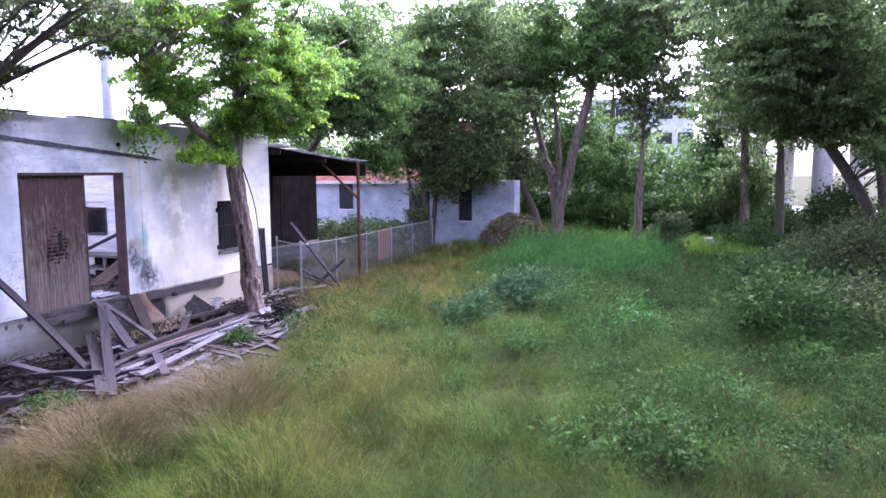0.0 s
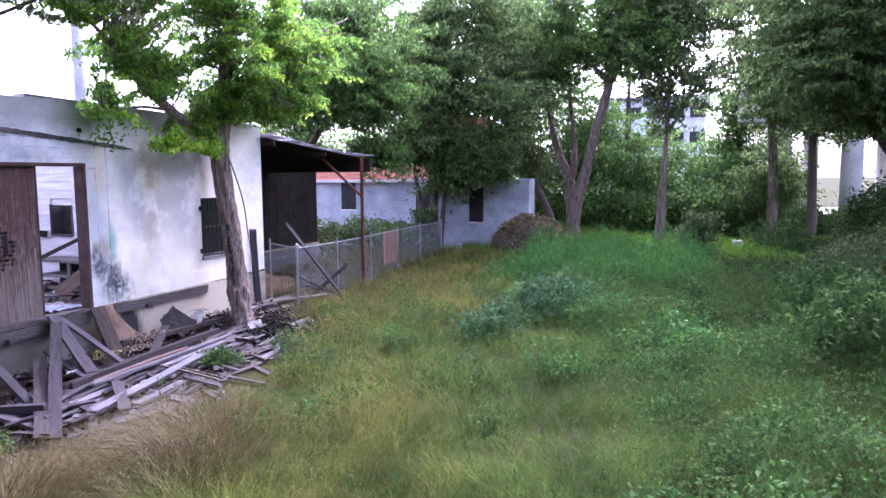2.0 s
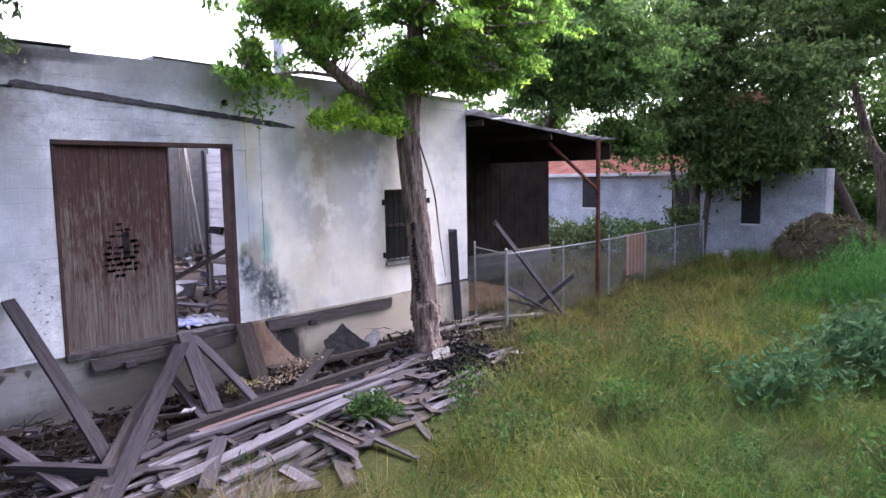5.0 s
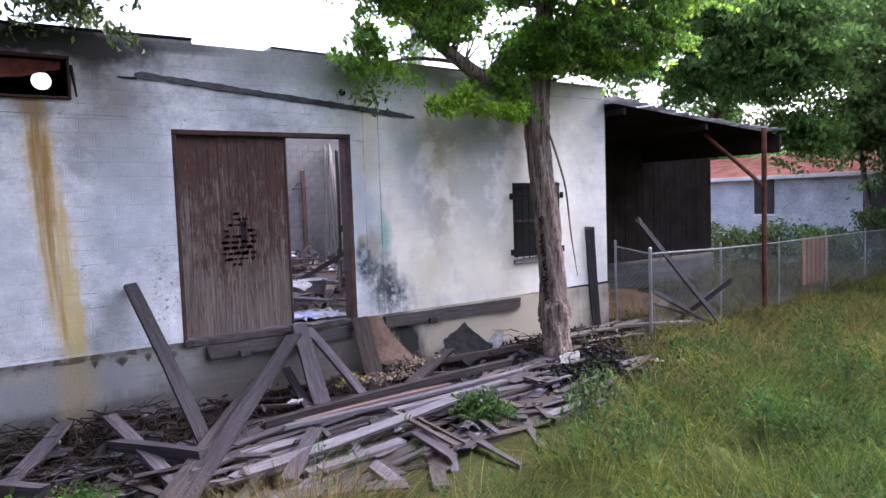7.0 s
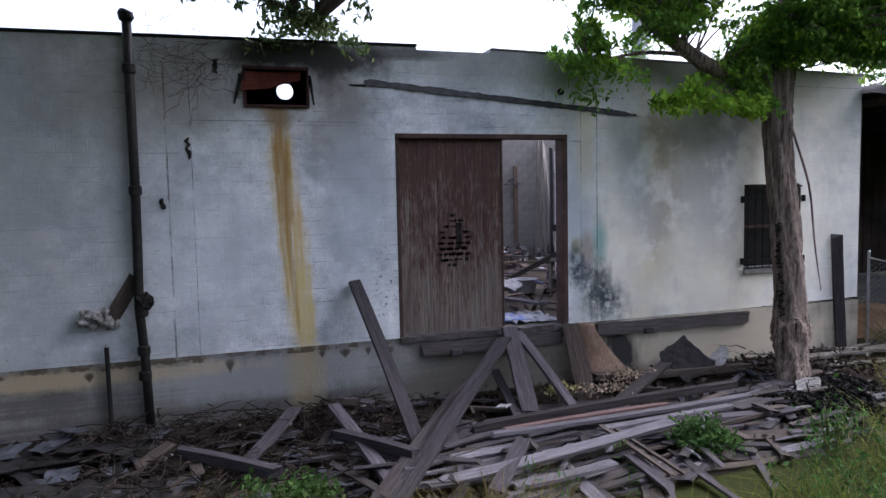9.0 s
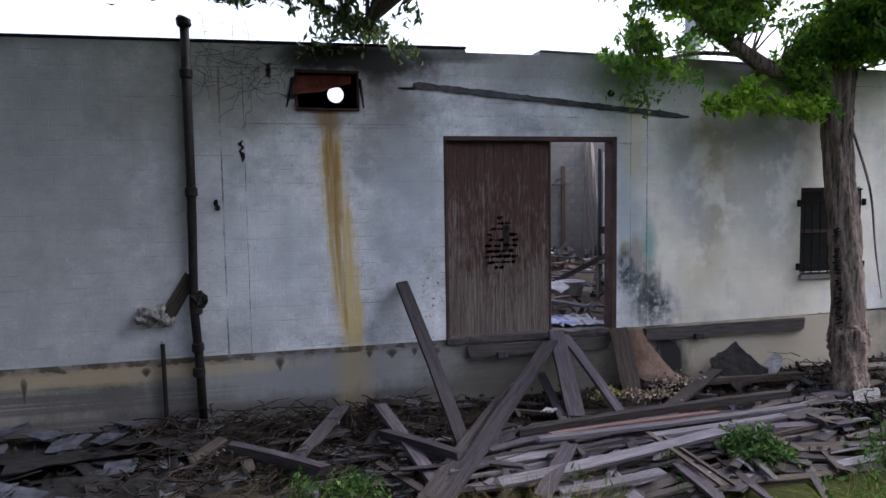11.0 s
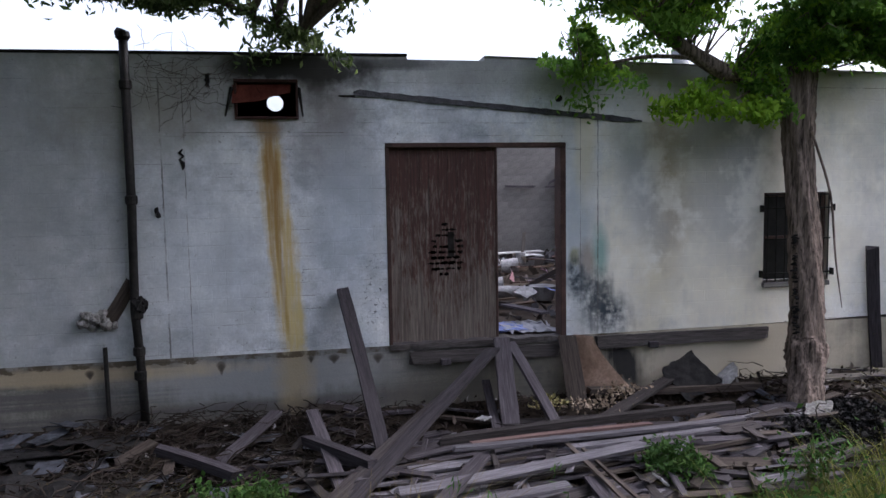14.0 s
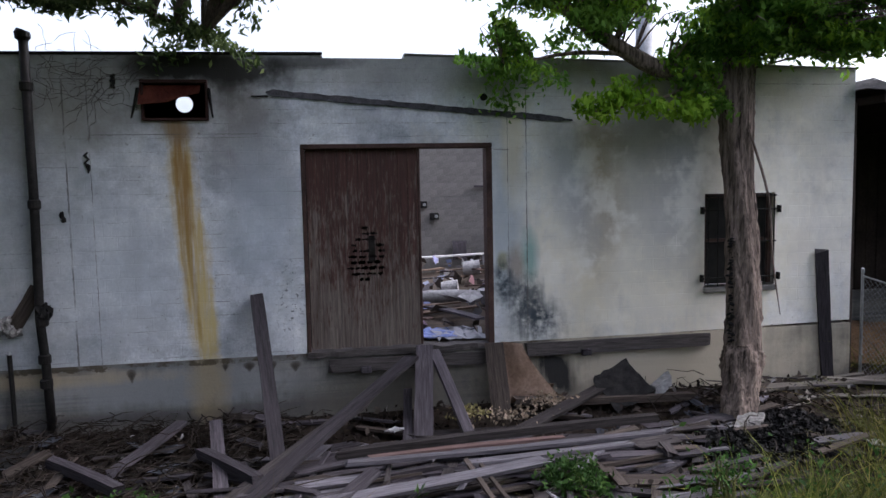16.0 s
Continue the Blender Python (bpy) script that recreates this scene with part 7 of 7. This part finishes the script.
# ---- far hedge, bridge and buildings ----
def far_things():
    rng = np.random.default_rng(8)
    blobs = []
    r = random.Random(15)
    for i in range(46):
        x = -46 + 49 * i / 45 + r.uniform(-1, 1)
        h = r.uniform(3.0, 6.0)
        blobs.append(((x, 57 + r.uniform(-2, 4), h * 0.75), (2.2, 2.0, h), 26))
    for i in range(26):
        x = -14 + 17 * i / 25 + r.uniform(-0.6, 0.6)
        blobs.append(((x, 54.5 + r.uniform(-1, 1), 1.0), (1.4, 1.2, r.uniform(1.0, 1.9)), 16))
    for i in range(14):
        blobs.append(((2.6 + 8.4 * i / 13, 57.3 + r.uniform(-0.4, 0.4), 0.35), (0.8, 0.7, r.uniform(0.7, 1.15)), 14))
    p = clump_points(rng, blobs, 46, 0.55)
    tagged(part("far_hedge", leaf_mesh("far_hedge", p, 0.36, rng), M_HEDGE), "dense green hedge and undergrowth across the far side", "hedge", kind="stuff")
    b = thing("bridge", (12, 64, 0), "pale concrete road bridge on round columns", "bridge")
    for x, y, rad in ((4.3, 60, 0.42), (8.65, 60, 0.72), (13.4, 60, 0.72), (18.5, 60, 0.72), (7.0, 69, 0.6), (12.4, 69, 0.6), (18, 69, 0.6)):
        add(b, "column", rod([(x, y, -0.6), (x, y, 7.6)], rad, 20), M_CONCRETE, smooth=True)
    add(b, "deck", bar((1.0, 58, 7.6), (60, 72, 9.0), 0.05), M_CONCRETE)
    add(b, "parapet", bar((1.0, 58, 9.0), (60, 58.3, 10.0), 0.03), M_CONCRETE)
    bm = bmesh.new()
    box(bm, (-3, 63, -0.5), (80, 96, -0.18))
    tagged(part("road", bm, M_CONCRETE), "pale concrete road beneath the bridge", "road", kind="structure")
    g = thing("guard_rail", (9, 63, -0.2), "galvanised guard rail along the road", "guard rail")
    for x in range(2, 22, 2):
        add(g, "post", bar((x, 62.4, -0.4), (x + 0.1, 62.5, 0.75)), M_GALV)
    add(g, "rail", bar((2, 62.34, 0.4), (22, 62.4, 0.7)), M_GALV)
    a = thing("apartment_building", (-9, 112, 0), "pale multi-storey building far behind the trees", "building")
    add(a, "wall", bar((-17, 110, -1), (-2, 122, 14.5), 0.05), M_WHITEWALL)
    for z in (4.5, 8.2, 11.9):
        for x in range(-16, -3, 3):
            add(a, "window", bar((x, 109.9, z), (x + 2.2, 109.98, z + 1.7)), M_GLASS)
    add(a, "roof", bar((-17.6, 109.5, 14.5), (-1.4, 122.5, 15.1), 0.05), M_GALV_DULL)
    c = thing("concrete_block", (0.9, 44.5, -0.3), "low grey concrete block in the grass", "block")
    add(c, "block", bar((0.5, 44.3, -0.5), (1.1, 44.9, 0.25), 0.03), M_CONCRETE)

    bm = bmesh.new()
    bmesh.ops.create_icosphere(bm, subdivisions=5, radius=1.0)
    for v in bm.verts:
        k = 1 + 0.16 * noise.noise(v.co * 2.2) + 0.05 * noise.noise(v.co * 9)
        v.co = Vector((v.co.x * 2.1 * k - 9.3, v.co.y * 1.1 * k + 37.6, v.co.z * 2.1 * k - 0.25))
    tagged(part("earth_mound", bm, M_PILE, smooth=True), "low brown pile of earth and dead brush by the house", "mound")
    q = rng.normal(size=(2600, 3))
    q /= np.linalg.norm(q, axis=1)[:, None]
    q[:, 2] = np.abs(q[:, 2])
    p = q * np.array((2.12, 1.1, 2.05)) * rng.uniform(0.92, 1.08, (2600, 1)) + np.array((-9.3, 37.6, -0.25))
    tagged(part("dead_brush", leaf_mesh("dead_brush", p, 0.34, rng, slim=0.16, droop=0.5), M_STRAW), "dry brown weeds hanging over the pile of earth", "brush", kind="stuff")


M_PILE = mottled("brown_earth", (0.03, 0.026, 0.016), (0.1, 0.08, 0.05), 3, 18, 1.0, 1.0)
far_things()


# ---- undergrowth ----
def bush(at, size, label, mat, leaf, clumps, seed, name="bush", category="bush", group="", stalks=10, per=46, spread=0.2, slim=0.5):
    rng = np.random.default_rng(seed)
    rnd = random.Random(seed)
    z0 = float(ground_z(at[0], at[1]))
    b = thing(name, (at[0], at[1], z0), label, category, group)
    bm = bmesh.new()
    for i in range(stalks):
        a, r = rnd.uniform(0, 6.28), rnd.uniform(0.2, 0.8)
        tip = (r * size[0] * math.cos(a), r * size[1] * math.sin(a), size[2] * rnd.uniform(0.8, 1.5))
        tube(bm, [(0.1 * math.cos(a), 0.1 * math.sin(a), -0.1), tuple(q * 0.55 for q in tip[:2]) + (tip[2] * 0.65,), tip], [0.02, 0.014, 0.005], 4, False)
    tagged(part("woody_core", bm, M_STALK, b), kind="stuff")
    p = clump_points(rng, [((0, 0, size[2] * 0.75), (size[0], size[1], size[2] * 0.75), clumps)], per, spread)
    p[:, 2] = np.abs(p[:, 2]) + 0.05
    part("leaves", leaf_mesh("leaves", p, leaf, rng, slim=slim, droop=0.2), mat, b)
    return b


def undergrowth():
    bush((-4.5, 21.5), (1.2, 1.4, 0.75), "blue-green broad-leaved bush in the grass", M_BLUELEAF, 0.2, 60, 51, per=34, spread=0.26, slim=0.36)
    bush((-5.6, 18.9), (0.8, 0.9, 0.45), "small blue-green bush in the grass", M_BLUELEAF, 0.19, 26, 57, per=30, spread=0.24, slim=0.36)
    bush((-1.1, 36.5), (0.8, 0.8, 1.6), "dark bushy sapling on the far lawn", M_LEAF_DARK, 0.2, 60, 53, "sapling", "sapling", "", 8, 46, 0.18)
    bush((-19.3, 37.9), (1.2, 0.5, 1.3), "leafy shrub against the white house", M_LEAF, 0.16, 30, 55, "shrub", "shrub", "", 8, 40, 0.25)
    bush((-16.9, 36.4), (0.7, 0.6, 1.1), "leafy shrub beside the fence", M_LEAF, 0.16, 22, 56, "shrub", "shrub", "", 8, 40, 0.25)
    bush((6.7, 40), (1.7, 1.4, 2.5), "tall dark green bush before the bridge columns", M_VINE, 0.2, 130, 58, per=46, spread=0.3)
    rnd = random.Random(33)
    # Unseen bushes, added to block low light from the east.
    for i in range(12):
        x, y = rnd.uniform(6.5, 10), -6 + 22 * i / 11
        bush((x, y), (1.5, 1.6, rnd.uniform(1.6, 2.6)), "dense dark green bush at the lot's edge", M_LEAF_DARK, 0.2, 60, 300 + i, group="edge bushes", per=40, spread=0.3)
    for i in range(26):
        t = i / 25
        x, y = 2.2 + 7.5 * rnd.random(), 17 + 27 * t
        h = rnd.uniform(0.7, 1.7) * (0.7 + 0.5 * (x > 5))
        bush((x, y), (rnd.uniform(1.1, 1.9), rnd.uniform(1.1, 1.9), h), "dense dark green bush at the lot's edge", M_LEAF_DARK if x > 4 else M_VINE, 0.15, 60, 60 + i, group="edge bushes", per=46, spread=0.26)
    for i in range(22):
        x, y = rnd.uniform(-3.5, 3.2), rnd.uniform(9, 27)
        if x < -1.5 and y < 15:
            continue
        bush((x, y), (rnd.uniform(0.6, 1.3), rnd.uniform(0.6, 1.3), rnd.uniform(0.2, 0.34)), "low leafy weed in the rough grass", M_WEED, 0.065, 20, 120 + i, "weed", "weed", "low weeds", 5, 50, 0.27)
    for i, (x, y) in enumerate(((-10.3, 9.0), (-10.05, 8.65), (-10.05, 13.95), (-9.9, 13.8), (-10.2, 18.8))):
        bush((x, y), (rnd.uniform(0.25, 0.4), rnd.uniform(0.25, 0.4), rnd.uniform(0.16, 0.32)), "small green weed beside the boards", M_VINE, 0.085, 12, 170 + i, "weed", "weed", "small weeds", 4, 40, 0.1)
    for i, (x, y, z) in enumerate(((-18.5, 32, 0), (-20, 35.5, 0), (-17.6, 34, 0), (-14.9, 36.9, 0), (-16.6, 37.2, 0), (-15.6, 34.5, 0))):
        bush((x, y), (0.9, 0.8, rnd.uniform(0.8, 1.7)), "leafy shrub growing by the fence", M_LEAF_DARK, 0.17, 34, 200 + i, "shrub", "shrub", "fence shrubs", 6)
    for i in range(10):
        x, y = rnd.uniform(-4.6, -0.6), rnd.uniform(17, 26)
        bush((x, y), (rnd.uniform(0.5, 1.0), rnd.uniform(0.5, 1.0), rnd.uniform(0.35, 0.55)), "upright green weed standing in the grass", rnd.choice((M_TALLWEED, M_WEED)), 0.13, 20, 400 + i, "weed", "weed", "upright weeds", 8, 26, 0.25, 0.4)
    for i, (x, y) in enumerate(((-8.2, 19.2), (-6.6, 16.4), (-7.6, 14.2), (-5.4, 19.0), (-6.9, 22.6), (-8.8, 16.6), (-4.4, 14.6), (-9.6, 22.4), (-6.0, 12.2))):
        bush((x, y), (rnd.uniform(0.5, 0.9), rnd.uniform(0.5, 0.9), rnd.uniform(0.26, 0.4)), "low bright weed patch in the yellow grass", M_VINE, 0.075, 16, 440 + i, "weed", "weed", "weed patches", 6, 34, 0.3, 0.45)
    for i in range(84):
        x, y = rnd.uniform(-4.2, 4.6), rnd.uniform(9.5, 29)
        if x < -1 and y < 14:
            x += 3
        bush((x, y), (rnd.uniform(0.35, 0.8), rnd.uniform(0.35, 0.8), rnd.uniform(0.3, 0.62)), "leafy green weed among the vines", rnd.choice((M_VINE, M_WEED, M_WEED)), rnd.uniform(0.07, 0.12), 12, 500 + i, "weed", "weed", "leafy weeds", 6, 40, 0.16, 0.45)
    for i, (x, y) in enumerate(((-6.8, 10.5), (-6.4, 11.3), (-9.6, 18.9), (-7.5, 18.9), (-7.0, 19.4), (-8.7, 20.5), (-5.2, 13.4), (-7.2, 16.2), (-5.0, 15.6), (-3.6, 12.2), (-9.4, 15.4))):
        bush((x, y), (rnd.uniform(0.25, 0.45), rnd.uniform(0.25, 0.45), rnd.uniform(0.28, 0.42)), "leafy green weed standing in the grass", M_WEED, 0.085, 9, 620 + i, "weed", "weed", "leafy weeds", 8, 26, 0.14, 0.36)
    # tall feathery weeds
    rng = np.random.default_rng(71)
    cx, cy, ch = rng.uniform(-7.8, -0.8, 34), rng.uniform(25.8, 33.0, 34), rng.uniform(0.75, 1.25, 34)
    n = 38
    x = (cx[:, None] + rng.normal(0, 0.5, (34, n))).ravel()
    y = (cy[:, None] + rng.normal(0, 0.5, (34, n))).ravel()
    far = np.hypot(x - np.repeat(cx, n), y - np.repeat(cy, n))
    h = np.repeat(ch, n) * rng.uniform(1.1, 1.9, len(x)) * np.clip(1.15 - 0.45 * far, 0.35, 1)
    m = 34
    t = rng.uniform(0.15, 1.0, (len(x), m))
    p = np.stack([x[:, None] + rng.normal(0, 0.07, t.shape) * (1.3 - t), y[:, None] + rng.normal(0, 0.07, t.shape) * (1.3 - t), ground_z(x, y)[:, None] + h[:, None] * t], -1).reshape(-1, 3)
    aim = np.tile(np.array((0, 0, 1.3)), (len(p), 1))
    tagged(part("tall_weeds", leaf_mesh("tall_weeds", p, 0.16, rng, aim, 0.16, 0.0), M_TALLWEED), "stand of tall feathery green weeds", "weeds", kind="stuff")


def thin_weeds():
    """Single upright weeds scattered through the grass."""
    rng = np.random.default_rng(72)
    x, y = rng.uniform(-9, 3, 240), rng.uniform(9, 27, 240)
    h = rng.uniform(0.45, 0.9, 240)
    t = rng.uniform(0.3, 1.0, (240, 24))
    p = np.stack([x[:, None] + rng.normal(0, 0.05, t.shape) + 0.12 * np.sin(x * 9)[:, None] * t, y[:, None] + rng.normal(0, 0.05, t.shape) + 0.12 * np.cos(y * 7)[:, None] * t, ground_z(x, y)[:, None] + h[:, None] * t], -1).reshape(-1, 3)
    aim = np.tile(np.array((0, 0, 0.9)), (len(p), 1))
    tagged(part("thin_weeds", leaf_mesh("thin_weeds", p, 0.1, rng, aim, 0.2, 0.0), M_WEED), "single upright weeds scattered through the grass", "weeds", kind="stuff")


thin_weeds()


M_STALK = mottled("stalk", (0.06, 0.07, 0.03), (0.14, 0.15, 0.06), 6, 30, 0.9, 0.2)
undergrowth()


# ---- grass ----
def blades(name, n, seed, near, far, hgt, wid, lean_to, keep, mat, label, power=1.6, arc=(-15, 80)):
    rng = np.random.default_rng(seed)
    d = near + (far - near) * rng.uniform(0, 1, n) ** power
    a = rng.uniform(radians(arc[0]), radians(arc[1]), n)
    x, y = 0.5 - d * np.sin(a), 0.0 + d * np.cos(a)
    cell = 0.6
    i, j = np.floor(x / cell), np.floor(y / cell)
    cx = (i + 0.5 + 0.42 * np.sin(12.9 * i + 78.2 * j)) * cell
    cy = (j + 0.5 + 0.42 * np.sin(39.3 * i + 11.1 * j)) * cell
    out = np.arctan2(y - cy, x - cx) + rng.normal(0, 0.5, n)
    pull = 0.62 * rng.uniform(0, 1, n)
    x, y = x + (cx - x) * pull, y + (cy - y) * pull
    k = keep(x, y, rng)
    out = out[k]
    x, y, d = x[k], y[k], d[k]
    n = len(x)
    tuft = 0.75 + 0.4 * np.sin(x * 1.3 + 2 * np.sin(y * 0.7)) * np.sin(y * 1.1 + 1.3 + np.sin(x)) + 0.22 * np.sin(x * 2.7 + y) * np.sin(y * 2.9 - x)
    h = rng.uniform(hgt[0], hgt[1], n) * np.clip(tuft * 1.12, 0.35, 1.6)
    w = wid * (0.6 + 0.09 * d) * rng.uniform(0.7, 1.3, n)
    flow = 2.2 + 1.5 * np.sin(x * 0.8 + 0.9 * y) + 1.2 * np.sin(1.7 * x - 1.1 * y) + rng.normal(0, 0.9, n)
    flow = np.where(rng.uniform(0, 1, n) < 0.55, out, flow)
    lean = rng.uniform(lean_to[0], lean_to[1], n) * h
    az = rng.uniform(0, 2 * math.pi, n)
    s = np.stack([-np.sin(az), np.cos(az), 0 * az], 1) * w[:, None]
    f = np.stack([np.cos(flow), np.sin(flow), 0 * flow], 1)
    b = np.stack([x, y, ground_z(x, y) - 0.03], 1)
    zz = np.array((0, 0, 1.0))
    mid = b + f * (lean * 0.4)[:, None] + zz * (h * 0.68)[:, None]
    tip = b + f * lean[:, None] + zz * (h * 0.92)[:, None]
    v = np.stack([b - s, b + s, mid + s * 0.8, mid - s * 0.8, tip], 1).reshape(-1, 3)
    i = np.arange(n) * 5
    me = mesh_from(name, v, np.stack([i, i + 1, i + 2, i + 3], 1), np.stack([i + 3, i + 2, i + 4], 1))
    tagged(part(name, me, mat), label, "grass", kind="stuff")


def on_lot(x, y, rng):
    edge = -9.35 + 0.95 * np.exp(-((y - 12.8) / 3.6) ** 2) + 0.25 * np.sin(y * 1.1) + rng.normal(0, 0.2, len(x)) - 2.1 * np.clip((y - 16.0) / 2.5, 0, 1) - 0.8 * np.clip((y - 20) / 4, 0, 1)
    edge = np.where((y > 20.4) & ((y > 26.5) | (rng.uniform(0, 1, len(x)) < 0.25)), -17.4, edge)
    return (x > edge) & (y < 50) & (x < 14)


blades("grass", 400000, 5, 3.0, 52, (0.28, 0.7), 0.0021, (0.4, 2.1), on_lot, M_GRASS, "tall unmown grass, green with dry straw patches", 1.35)
blades("dry_grass", 30000, 6, 2.5, 30, (0.35, 0.75), 0.0013, (0.4, 1.3), lambda x, y, rng: on_lot(x, y, rng) & ((np.sin(x * 0.55 + 1.0) * np.cos(y * 0.3) + rng.normal(0, 0.3, len(x)) > 0.45) | ((x < -4.5) & (rng.uniform(0, 1, len(x)) < 0.45))),
       M_STRAW, "dry straw-coloured seeding grass stems")

blades("rough_grass", 90000, 8, 0.2, 24, (0.28, 0.7), 0.0024, (0.4, 2.0), lambda x, y, rng: (x > -9.5) & (x < 16) & (y > -14), M_GRASS, "rough unmown grass over the rest of the lot", 0.7, (-280, -14))

M_BROWNGRASS = foliage("brown_grass", [(0.0, (0.032, 0.027, 0.009)), (0.5, (0.078, 0.062, 0.019)), (1.0, (0.145, 0.115, 0.038))], through_light=0.2)
blades("dead_grass", 60000, 9, 8.0, 16.0, (0.5, 0.9), 0.0018, (0.9, 1.9), lambda x, y, rng: on_lot(x, y, rng) & (((x + 7.6) / 1.4) ** 2 + ((y - 8.7) / 2.0) ** 2 + rng.normal(0, 0.3, len(x)) < 1), M_BROWNGRASS, "brown dead grass bent over beside the boards", 1.0, (26, 58))


def ground_leaves():
    rng = np.random.default_rng(44)
    n = 40000
    x, y = rng.uniform(-5.5, 8, n), rng.uniform(15, 36, n)
    k = (x > 0.6 + 1.2 * np.sin(y * 0.5) + rng.normal(0, 1.5, n))
    x, y = x[k], y[k]
    p = np.stack([x, y, ground_z(x, y) + rng.uniform(0.1, 0.5, len(x))], 1)
    tagged(part("ground_vines", leaf_mesh("ground_vines", p, 0.11, rng, slim=0.55, droop=0.0), M_VINE), "low vines and leafy weeds among the grass", "vines", kind="stuff")


ground_leaves()
